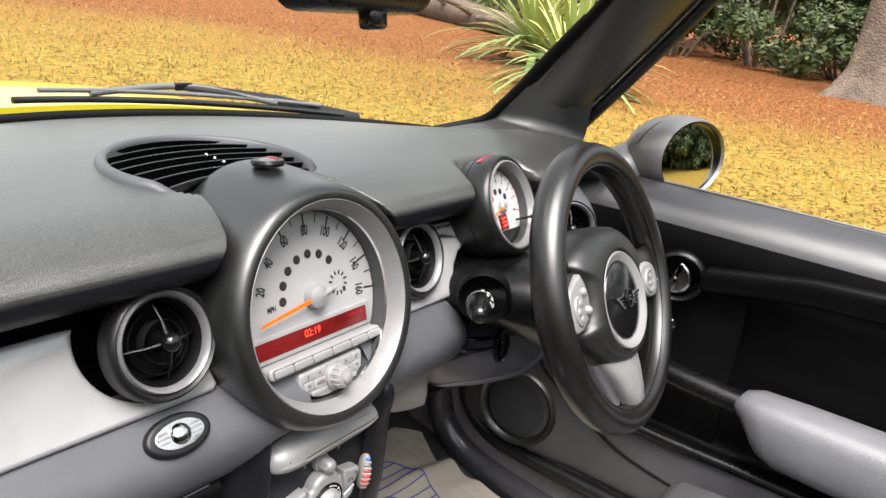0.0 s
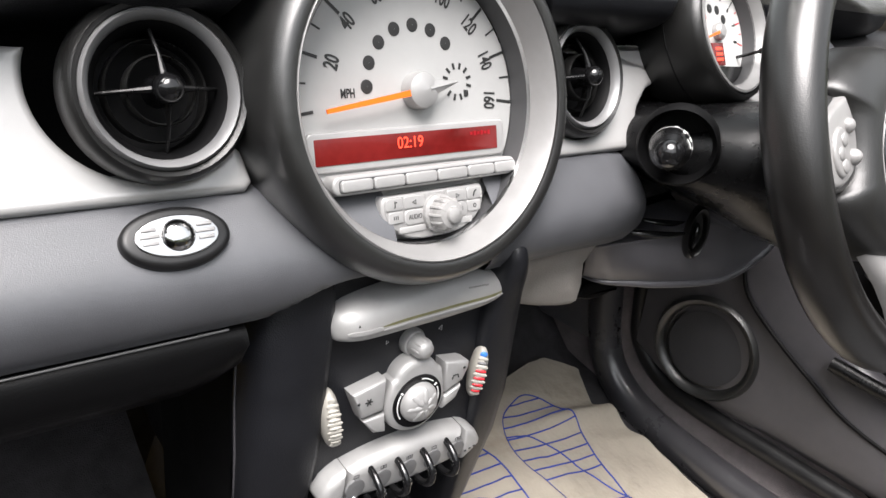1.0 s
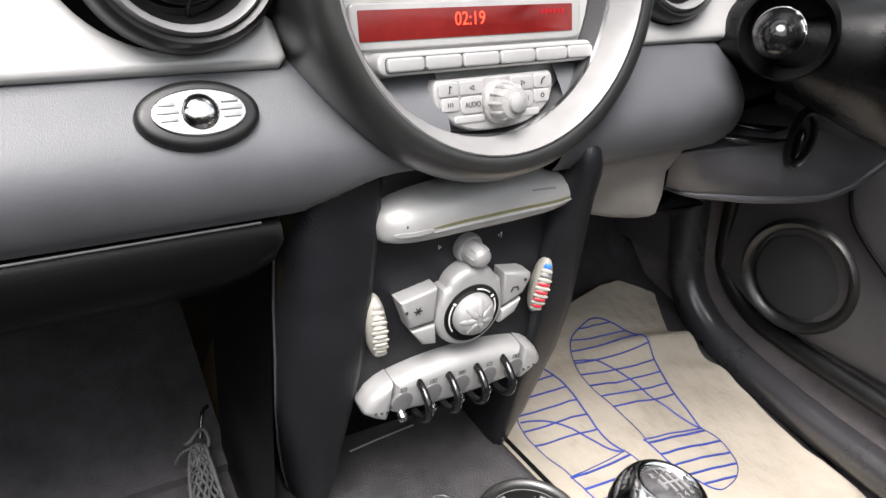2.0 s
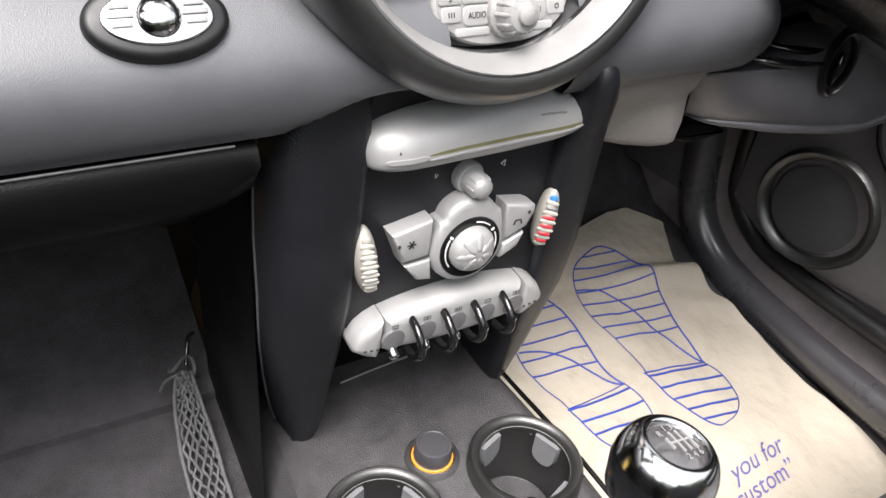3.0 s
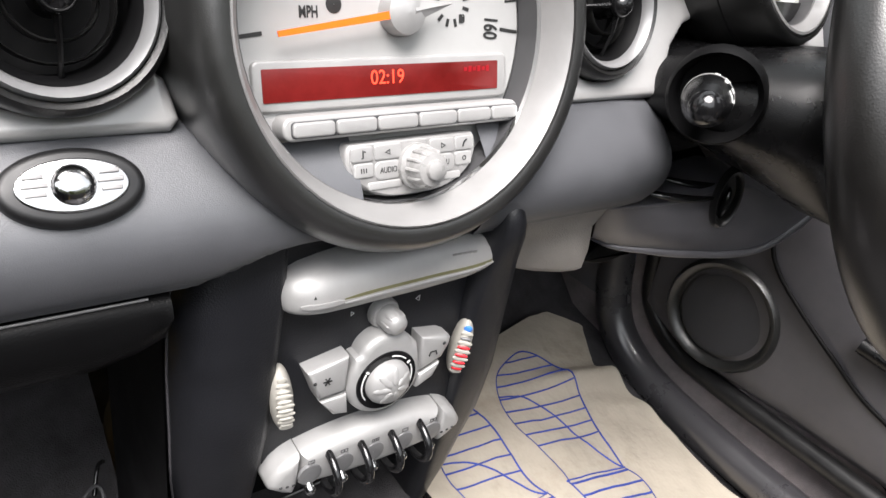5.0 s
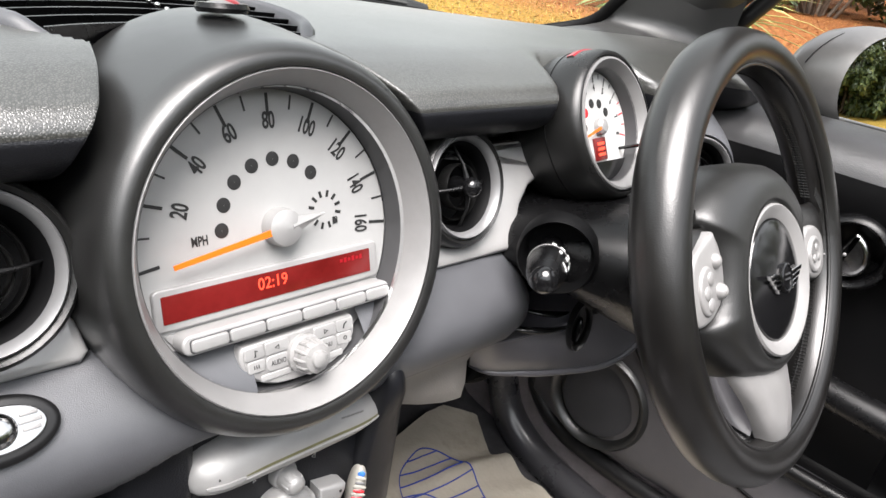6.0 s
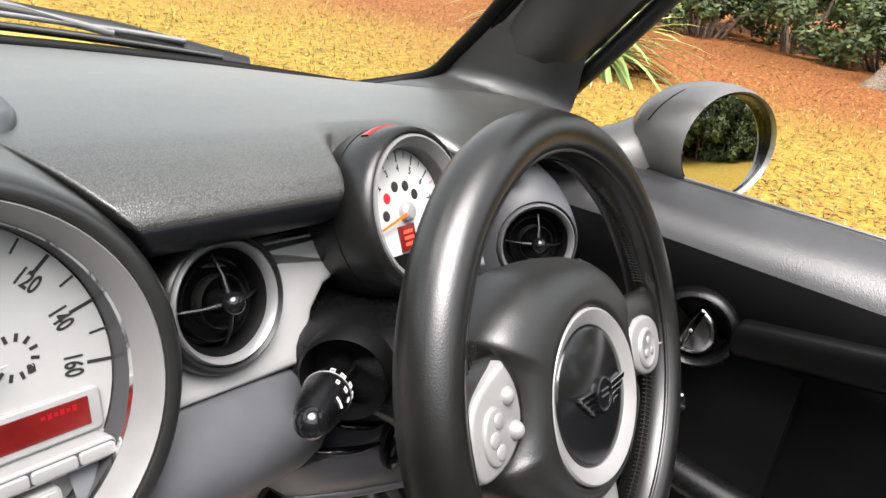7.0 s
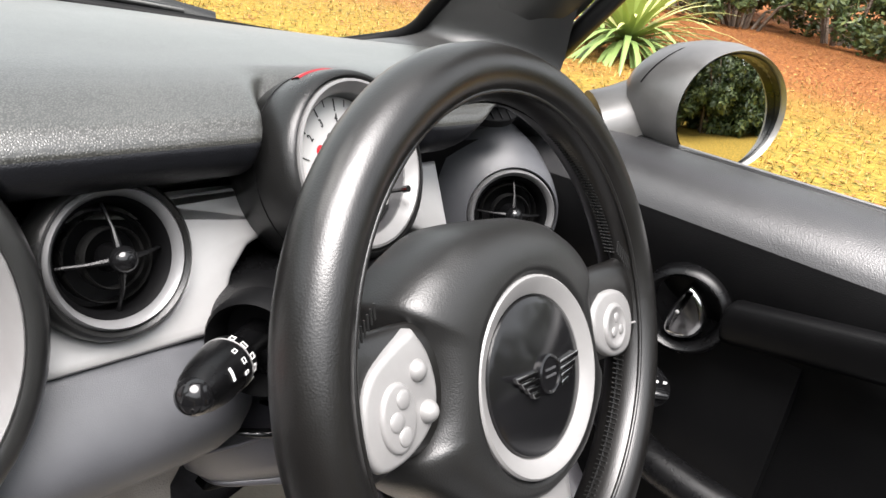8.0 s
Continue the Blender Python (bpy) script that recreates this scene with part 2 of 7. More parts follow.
def ground_material():
    m = bpy.data.materials.new("leafy_lawn")
    m.use_nodes = True
    nt = m.node_tree
    b = nt.nodes["Principled BSDF"]
    b.inputs["Roughness"].default_value, b.inputs["Specular IOR Level"].default_value = 0.9, 0.15
    pos = nt.nodes.new("ShaderNodeNewGeometry")

    def noise_at(scale, detail):
        n = nt.nodes.new("ShaderNodeTexNoise")
        n.inputs["Scale"].default_value, n.inputs["Detail"].default_value = scale, detail
        nt.links.new(pos.outputs["Position"], n.inputs["Vector"])
        return n.outputs[0]

    def ramp_of(value, stops):
        r = nt.nodes.new("ShaderNodeValToRGB")
        r.color_ramp.elements[0].position, r.color_ramp.elements[0].color = stops[0][0], (*stops[0][1], 1)
        r.color_ramp.elements[1].position, r.color_ramp.elements[1].color = stops[-1][0], (*stops[-1][1], 1)
        for p, c in stops[1:-1]:
            e = r.color_ramp.elements.new(p)
            e.color = (*c, 1)
        nt.links.new(value, r.inputs[0])
        return r.outputs[0]

    def mixed(fac, a, c):
        n = nt.nodes.new("ShaderNodeMix")
        n.data_type = "RGBA"
        nt.links.new(fac, n.inputs[0])
        nt.links.new(a, n.inputs[6])
        nt.links.new(c, n.inputs[7])
        return n.outputs[2]

    lawn = ramp_of(noise_at(14, 4), [(0.32, (0.13, 0.12, 0.025)), (0.5, (0.27, 0.175, 0.032)), (0.68, (0.38, 0.235, 0.045))])
    mulch = ramp_of(noise_at(18, 5), [(0.3, (0.085, 0.036, 0.014)), (0.5, (0.20, 0.072, 0.022)), (0.72, (0.32, 0.13, 0.040))])
    sep = nt.nodes.new("ShaderNodeSeparateXYZ")
    nt.links.new(pos.outputs["Position"], sep.inputs[0])
    far = nt.nodes.new("ShaderNodeMath")
    far.operation = "MULTIPLY_ADD"
    far.inputs[1].default_value = 4.0
    nt.links.new(sep.outputs[0], far.inputs[0])
    nt.links.new(sep.outputs[1], far.inputs[2])
    wob = nt.nodes.new("ShaderNodeMath")
    wob.operation = "MULTIPLY_ADD"
    wob.inputs[1].default_value = 28.0
    nt.links.new(noise_at(0.35, 4), wob.inputs[0])
    nt.links.new(far.outputs[0], wob.inputs[2])
    edge = nt.nodes.new("ShaderNodeMapRange")
    edge.inputs["From Min"].default_value, edge.inputs["From Max"].default_value = 40.0, 58.0
    nt.links.new(wob.outputs[0], edge.inputs["Value"])
    nt.links.new(mixed(edge.outputs[0], lawn, mulch), b.inputs["Base Color"])
    bump = nt.nodes.new("ShaderNodeBump")
    bump.inputs["Distance"].default_value = 0.05
    nt.links.new(noise_at(30, 5), bump.inputs["Height"])
    nt.links.new(bump.outputs[0], b.inputs["Normal"])
    return m


def glass_material():
    m = bpy.data.materials.new("windscreen_glass")
    m.use_nodes = True
    nt = m.node_tree
    nt.nodes.clear()
    out, mix = nt.nodes.new("ShaderNodeOutputMaterial"), nt.nodes.new("ShaderNodeMixShader")
    clear, gloss = nt.nodes.new("ShaderNodeBsdfTransparent"), nt.nodes.new("ShaderNodeBsdfGlossy")
    clear.inputs[0].default_value = (0.93, 0.95, 0.93, 1)
    gloss.inputs["Roughness"].default_value = 0.02
    mix.inputs[0].default_value = 0.03
    nt.links.new(clear.outputs[0], mix.inputs[1])
    nt.links.new(gloss.outputs[0], mix.inputs[2])
    nt.links.new(mix.outputs[0], out.inputs[0])
    return m


GLASS = glass_material()
LAWN = ground_material()


# ---- mesh helpers ----
class Geo:
    """Collects vertices and faces of one mesh."""

    def __init__(self):
        self.v, self.f = [], []

    def add(self, verts, faces, m=None):
        n = len(self.v)
        self.v += [tuple(m @ Vector(p)) if m else tuple(p) for p in verts]
        self.f += [tuple(i + n for i in f) for f in faces]
        return self

    def loft(self, rings, closed=True, cap0=False, cap1=False, m=None):
        k, verts, faces = len(rings[0]), [p for r in rings for p in r], []
        for i in range(len(rings) - 1):
            for j in range(k if closed else k - 1):
                a, b = i * k + j, i * k + (j + 1) % k
                faces.append((a, b, b + k, a + k))
        if cap0:
            faces.append(tuple(reversed(range(k))))
        if cap1:
            faces.append(tuple(range((len(rings) - 1) * k, len(rings) * k)))
        return self.add(verts, faces, m)

    def lathe(self, profile, n=48, m=None, cap0=False, cap1=False, a0=0.0, a1=2 * math.pi):
        """profile: (radius, depth along local y)."""
        full = a1 - a0 > 6.28
        steps = n if full else n + 1
        rings = []
        for r, y in profile:
            rings.append([(r * math.cos(a0 + (a1 - a0) * i / n), y, r * math.sin(a0 + (a1 - a0) * i / n)) for i in range(steps)])
        return self.loft(rings, full, cap0, cap1, m)

    def tube(self, path, radius, n=12, m=None, caps=True, closed=False, flat=1.0):
        pts = [Vector(p) for p in path]
        rad = radius if isinstance(radius, (list, tuple)) else [radius] * len(pts)
        rings, side = [], None
        for i, p in enumerate(pts):
            if closed:
                d = pts[(i + 1) % len(pts)] - pts[i - 1]
            else:
                d = pts[min(i + 1, len(pts) - 1)] - pts[max(i - 1, 0)]
            d.normalize()
            if side is None:
                side = d.orthogonal().normalized()
            side = (side - d * side.dot(d)).normalized()
            up = d.cross(side)
            rings.append([tuple(p + side * (math.cos(2 * math.pi * j / n) * rad[i]) + up * (math.sin(2 * math.pi * j / n) * rad[i] * flat)) for j in range(n)])
        if closed:
            rings.append(rings[0])
        return self.loft(rings, True, caps and not closed, caps and not closed, m)

    def prism(self, outline, y0, y1, bevel=0.0, m=None, steps=3, back=True):
        """outline: (x, z), turned about local y; front at y0 (smaller y), with a rounded front edge."""
        pts = [Vector(p) for p in outline]
        k = len(pts)
        area = sum(pts[i].x * pts[(i + 1) % k].y - pts[(i + 1) % k].x * pts[i].y for i in range(k))
        if area < 0:
            pts.reverse()
        norm = []
        for i in range(k):
            e0, e1 = (pts[i] - pts[i - 1]).normalized(), (pts[(i + 1) % k] - pts[i]).normalized()
            nn = Vector((e0.y + e1.y, -e0.x - e1.x))
            norm.append(nn.normalized() if nn.length > 1e-6 else Vector((0, 0)))
        rings = []
        for s in range(steps + 1 if bevel else 1):
            a = math.pi / 2 * s / steps if bevel else 0
            inset, dep = bevel * (1 - math.sin(a)), bevel * (1 - math.cos(a))
            rings.append([(p.x - q.x * inset, y0 + dep, p.y - q.y * inset) for p, q in zip(pts, norm)])
        rings.append([(p.x, y1, p.y) for p in pts])
        rings.reverse()
        return self.loft(rings, True, back, True, m)

    def box(self, c, s, bevel=0.0, m=None):
        bm = bmesh.new()
        bmesh.ops.create_cube(bm, size=1, matrix=Matrix.Translation(c) @ Matrix.Diagonal((*s, 1)))
        if bevel:
            bmesh.ops.bevel(bm, geom=bm.edges[:], offset=bevel, segments=3, affect="EDGES", profile=0.5)
        bm.verts.index_update()
        self.add([v.co[:] for v in bm.verts], [tuple(v.index for v in f.verts) for f in bm.faces], m)
        bm.free()
        return self

    def ball(self, c, radii, n=24, k=12, m=None, z0=-1.0, z1=1.0):
        rings = []
        for i in range(k + 1):
            z = math.sin(math.asin(z0) + (math.asin(z1) - math.asin(z0)) * i / k)
            r = math.sqrt(max(0, 1 - z * z)) + 1e-4
            rings.append([(c[0] + radii[0] * r * math.cos(2 * math.pi * j / n), c[1] + radii[1] * r * math.sin(2 * math.pi * j / n), c[2] + radii[2] * z) for j in range(n)])
        return self.loft(rings, True, True, True, m)

    def disc(self, radius, y, n=48, m=None, cx=0.0, cz=0.0):
        return self.add([(cx + radius * math.cos(2 * math.pi * i / n), y, cz + radius * math.sin(2 * math.pi * i / n)) for i in range(n)], [tuple(range(n))], m)


WORLD = {}


def thing(name, m, label, category, group="", kind=""):
    ob = new(name)
    ob.empty_display_size = 0.02
    ob.matrix_basis = m
    WORLD[ob.name] = m
    return tagged(ob, label, category, group, kind)


def mesh_of(name, geo, mat, angle=35.0):
    me = bpy.data.meshes.new(name)
    me.from_pydata(geo.v, [], geo.f)
    bm = bmesh.new()
    bm.from_mesh(me)
    bmesh.ops.recalc_face_normals(bm, faces=bm.faces[:])
    bm.to_mesh(me)
    bm.free()
    me.materials.append(mat)
    me.shade_smooth()
    if angle < 180:
        me.set_sharp_from_angle(angle=radians(angle))
    return me


def part(name, geo, mat, parent, label="", angle=35.0, local=True):
    """One mesh under a thing or a part; local: its vertices are in the thing's own frame, else in the world's."""
    ob = new(name, mesh_of(name, geo, mat, angle))
    ob.parent = parent
    if not local:
        ob.matrix_parent_inverse = WORLD[parent.name].inverted()
        WORLD[ob.name] = Matrix.Identity(4)
    else:
        WORLD[ob.name] = WORLD[parent.name]
    return tagged(ob, label)


def solo(name, geo, mat, label, category, kind="", angle=35.0, group="", m=None):
    ob = new(name, mesh_of(name, geo, mat, angle))
    if m:
        ob.matrix_basis = m
    WORLD[ob.name] = m or Matrix.Identity(4)
    return tagged(ob, label, category, group, kind)


def lettering(name, body, size, mat, parent, m, label="", align="CENTER", wide=1.0, bold=0.0):
    """Flat raised letters facing local -y, laid by m in the thing's frame."""
    cu = bpy.data.curves.new(name, "FONT")
    cu.body, cu.size, cu.align_x, cu.align_y, cu.extrude, cu.offset = body, size, align, "CENTER", 0.0001, bold * size
    tmp = bpy.data.objects.new(name, cu)
    me = bpy.data.meshes.new_from_object(tmp)
    bpy.data.objects.remove(tmp)
    me.transform(m @ pose(0, 0, 0, 90, 0, 0) @ Matrix.Diagonal((wide, 1, 1, 1)))
    me.materials.append(mat)
    me.name = name
    ob = new(name, me)
    ob.parent = parent
    WORLD[ob.name] = WORLD[parent.name]
    return tagged(ob, label)


def arc(c, r, a0, a1, n, rz=None):
    return [(c[0] + r * math.cos(radians(a0 + (a1 - a0) * i / n)), c[1] + (rz or r) * math.sin(radians(a0 + (a1 - a0) * i / n))) for i in range(n + 1)]


def smooth_line(points, n):
    """Catmull-Rom through a few points."""
    p = [Vector(q) for q in points]
    out = []
    for i in range(len(p) - 1):
        a, b, c, d = p[max(i - 1, 0)], p[i], p[i + 1], p[min(i + 2, len(p) - 1)]
        for j in range(n):
            t = j / n
            out.append(tuple(0.5 * (2 * b + (c - a) * t + (2 * a - 5 * b + 4 * c - d) * t * t + (3 * b - a - 3 * c + d) * t * t * t)))
    return out + [tuple(p[-1])]


def between(y, table):
    for (a, va), (b, vb) in zip(table[:-1], table[1:]):
        if a <= y <= b:
            return va + (vb - va) * (y - a) / (b - a)
    return table[-1][1] if y > table[-1][0] else table[0][1]


def rise(x, y):
    """Height of the ground, which climbs gently away from the car."""
    s = 0.8 * x + 0.55 * y
    return 0.03 * max(0.0, s - 3.0)


# ---- ground ----
def build_ground():
    g, n = Geo(), 90
    xs = [-120 + 300 * i / n for i in range(n + 1)]
    ys = [-120 + 300 * i / n for i in range(n + 1)]
    verts = [(x, y, rise(x, y)) for y in ys for x in xs]
    faces = [(j * (n + 1) + i, j * (n + 1) + i + 1, (j + 1) * (n + 1) + i + 1, (j + 1) * (n + 1) + i) for j in range(n) for i in range(n)]
    g.add(verts, faces)
    solo("ground", g, LAWN, "lawn and bare earth covered in fallen autumn leaves", "ground", "structure", 180)


build_ground()


# Added wall, out of view, that blocks low sky light from left and rear.
def build_backdrop():
    rings = []
    for i in range(61):
        a = radians(105 + 205 * i / 60)
        r = 13.0 + 1.2 * noise.noise((i * 0.23, 3.0, 0.0))
        tall = 5.2 + 2.0 * noise.noise((i * 0.31, 7.0, 0.0)) + 1.2 * noise.noise((i * 1.3, 1.0, 0.0))
        ring = []
        for k in range(9):
            z = -0.2 + (tall + 0.2) * k / 8
            q = r + 0.7 * noise.noise((i * 0.9, k * 0.8, 5.0))
            ring.append((q * math.cos(a), q * math.sin(a), z))
        rings.append(ring)
    solo("backdrop", Geo().loft(rings, closed=False), SKY_BLOCK, "unseen dark green wall added to block low sky light", "backdrop", "structure", 180)


build_backdrop()


# ---- car shell ----
def base_y(x):
    return 0.50 - 0.60 * x * x


def base_z(x):
    return 0.930 - 0.061 * x * x


def build_floor():
    g = Geo()
    g.box((0, -0.35, 0.14), (1.3, 1.7, 0.04))
    solo("floor", g, CARPET, "dark carpeted car floor", "floor", "structure")
    g = Geo()
    rows = []
    for x in (0.13, 0.62):
        rows.append([(x, -1.2, 0.185), (x, -0.2, 0.19), (x, 0.0, 0.238), (x, 0.30, 0.31), (x, 0.42, 0.42), (x, 0.46, 0.72)])
    g.loft([[(p[0], p[1], p[2]) for p in rows[0]], [(p[0], p[1], p[2]) for p in rows[1]]], closed=False)
    rows = []
    for x in (-0.62, -0.13):
        rows.append([(x, -1.2, 0.2), (x, -0.2, 0.24), (x, 0.142, 0.336), (x, 0.142, 0.346), (x, 0.38, 0.45), (x, 0.46, 0.75)])
    g.loft(rows, closed=False)
    solo("footwell_carpet", g, CARPET, "dark grey carpet lining both footwells", "carpet", "structure")
    g = Geo()
    g.box((0, 0.5, 0.5), (1.3, 0.04, 0.74))
    solo("wall_front", g, CARPET, "dark bulkhead behind the footwells", "wall", "structure")
    g = Geo()
    g.box((0, -1.2, 0.5), (1.3, 0.04, 0.7))
    solo("wall_rear", g, CARPET, "dark plain wall behind the seats", "wall", "structure")
    g = Geo()
    g.box((-0.67, -0.45, 0.52), (0.06, 1.4, 0.66), 0.02)
    solo("wall_left", g, PLASTIC, "plain black inner side wall of the car", "wall", "structure")


build_floor()


def build_windscreen():
    t = thing("windscreen", pose(0, 0.56, 0.9), "clear curved car windscreen with a black rim", "windscreen")
    rings = []
    for k in range(9):
        s = k / 8
        row = []
        for i in range(25):
            u = -1 + i / 12
            x = u * (0.672 - 0.115 * s)
            yb, yt = 0.515 - 0.60 * x * x, 0.06 - 0.62 * x * x
            zb = base_z(x) - 0.006
            row.append((x, yb + (yt - yb) * s, zb + (1.37 - zb) * s))
        rings.append(row)
    g = Geo().loft(rings, closed=False)
    glass = part("pane", g, GLASS, t, "clear glass pane", 180, False)
    glass.visible_shadow = False
    # black rim along the base and up both sides
    path = [(x, base_y(x) + 0.002, base_z(x) + 0.001) for x in [-0.60 + 1.2 * i / 40 for i in range(41)]]
    rim = [p for p in path]
    right = smooth_line([(0.600, 0.282, 0.909), (0.633, 0.243, 0.927), (0.646, 0.200, 0.975), (0.634, 0.148, 1.03), (0.600, 0.02, 1.172), (0.553, -0.155, 1.365)], 6)
    left = [(-x, y, z) for x, y, z in reversed(right)]
    g = Geo().tube(left + rim[1:-1] + right, 0.0085, 8)
    part("seal", g, DEEP, t, "black rubber seal and dark printed edge", 60, False)
    return t


build_windscreen()


def pillar_rings(side):
    inner = [(0.668, 0.262, 0.905), (0.655, 0.212, 0.962), (0.640, 0.160, 1.018), (0.603, 0.018, 1.171), (0.556, -0.155, 1.365)]
    outer = [(0.742, 0.175, 0.870), (0.728, 0.118, 0.942), (0.716, 0.042, 1.030), (0.694, -0.088, 1.185), (0.640, -0.245, 1.385)]
    rings = []
    for a, b in zip(smooth_line(inner, 4), smooth_line(outer, 4)):
        a, b = Vector(a), Vector(b)
        d, out = b - a, Vector((0.62, 0.62, 0.35)).normalized()
        inw = Vector((-0.75, -0.55, -0.2)).normalized()
        ring = []
        for s, bulge in ((0.0, 0.0), (0.12, 0.012), (0.35, 0.02), (0.65, 0.02), (0.88, 0.012), (1.0, 0.0)):
            ring.append(a + d * s + inw * bulge)
        ring += [b + out * 0.02, b + out * 0.035 - d * 0.2, a + out * 0.035 + d * 0.2, a + out * 0.015]
        rings.append([(side * p.x, p.y, p.z) for p in ring])
    return rings


for side in (1, -1):
    t = thing("windscreen_pillar", pose(side * 0.7, 0.2, 0.88), "black trimmed windscreen pillar with a rubber door seal", "pillar", "windscreen pillars")
    part("pillar_trim", Geo().loft(pillar_rings(side), True, True, True), PILLAR, t, "dark moulded plastic trim", 60, False)
    # flared foot that rounds the corner of the glass and runs onto the dashboard end
    edge = smooth_line([(0.607, 0.055, 1.135), (0.620, 0.137, 1.048), (0.626, 0.169, 1.012), (0.629, 0.208, 0.971), (0.629, 0.227, 0.950), (0.623, 0.247, 0.936), (0.606, 0.274, 0.925), (0.545, 0.320, 0.905)], 4)
    foot = smooth_line([(0.655, 0.000, 1.132), (0.696, 0.050, 1.040), (0.712, 0.072, 0.990), (0.716, 0.078, 0.935), (0.680, 0.078, 0.912), (0.615, 0.110, 0.922), (0.560, 0.170, 0.925), (0.520, 0.275, 0.905)], 4)
    rings = []
    for i, (a, b) in enumerate(zip(edge, foot)):
        a, b = Vector(a), Vector(b)
        up = Vector((-0.5, -0.45, 0.55)).normalized() * min(1.0, 0.1 + i / 10)
        rings.append([(side * p.x, p.y, p.z) for p in (a + Vector((0.01, 0.012, -0.004)), a, a.lerp(b, 0.12) + up * 0.008, a.lerp(b, 0.4) + up * 0.014, a.lerp(b, 0.75) + up * 0.008, b - up * 0.003, b - up * 0.012)])
    part("pillar_foot", Geo().loft(rings, closed=False), PILLAR, t, "flared grey black foot of the pillar", 60, False)
    part("corner_edge", Geo().tube([(side * p.x, p.y, p.z) for p in map(Vector, edge)], 0.0085, 10), DEEP, t, "black rounded glass edge", 60, False)
    seal = smooth_line([(side * x, y, z) for x, y, z in ((0.752, 0.165, 0.872), (0.742, 0.108, 0.942), (0.730, 0.030, 1.032), (0.708, -0.100, 1.187), (0.655, -0.258, 1.388))], 5)
    part("door_seal", Geo().tube(seal, 0.012, 10), RUBBER, t, "ribbed black rubber door seal", 60, False)
    part("seal_lip", Geo().tube([(x + side * 0.016, y + 0.004, z) for x, y, z in seal], 0.006, 8), RUBBER, t, "", 60, False)

g = Geo()
rings = []
for i in range(25):
    x = -0.62 + 1.24 * i / 24
    y = 0.04 - 0.62 * x * x
    rings.append([(x, y + 0.03, 1.36), (x, y, 1.35), (x, y - 0.08, 1.362), (x, y - 0.085, 1.385), (x, y, 1.4), (x, y + 0.035, 1.385)])
solo("windscreen_header", g.loft(rings, True, True, True), PLASTIC, "black moulded rail along the top of the windscreen", "rail", "structure")


def build_rear_mirror():
    t = thing("rear_view_mirror", pose(0.045, 0.0, 1.155), "black interior rear view mirror hanging from the windscreen", "mirror")
    shape = arc((0.075, 0.0), 0.037, -90, 90, 10) + arc((-0.075, 0.0), 0.037, 90, 270, 10)
    m = pose(0, 0, 0, -8, 0, 12)
    part("housing", Geo().prism([(x, z) for x, z in shape], -0.02, 0.03, 0.012, m), PLASTIC, t)
    part("mirror_pane", Geo().prism([(x * 0.90, z * 0.62 + 0.006) for x, z in shape], -0.0215, -0.019, 0.0, m), MIRROR, t, "mirror glass")
    part("dimming_tab", Geo().box((0.0, -0.005, -0.043), (0.03, 0.018, 0.02), 0.005, m), GLOSS, t)
    part("stem", Geo().tube([(0, 0.02, 0.02), (-0.02, 0.04, 0.10), (-0.05, 0.025, 0.2)], 0.012, 10), PLASTIC, t)


build_rear_mirror()


def build_bonnet():
    rings = []
    for k in range(17):
        s = k / 16
        y = 0.57 + 0.95 * s
        z = 0.934 - 0.03 * s - 0.16 * s ** 3
        row = []
        for i in range(21):
            u = -1 + i / 10
            x = u * (0.68 - 0.12 * s ** 2)
            row.append((x, y - 0.55 * x * x * (1 - 0.4 * s), z - 0.10 * abs(u) ** 3 - 0.02 * u * u))
        rings.append(row)
    low = [[(x, y, z - 0.02) for x, y, z in r] for r in rings]
    g = Geo().loft(rings, closed=False)
    g.loft(low, closed=False)
    g.loft([rings[-1], low[-1]], closed=False)
    g.loft([rings[0], low[0]], closed=False)
    solo("bonnet", g, YELLOW, "bright yellow painted car bonnet beyond the windscreen", "bonnet", "", 40)
    rings = []
    for i in range(33):
        x = -0.66 + 1.32 * i / 32
        y = base_y(x)
        rings.append([(x, y + 0.012, base_z(x) - 0.014), (x, y + 0.03, base_z(x) - 0.018), (x, y + 0.06, 0.880), (x, y + 0.06, 0.84), (x, y + 0.01, 0.84)])
    solo("cowl", Geo().loft(rings, True, True, True), DEEP, "black plastic cowl at the foot of the windscreen", "cowl", "structure")


build_bonnet()


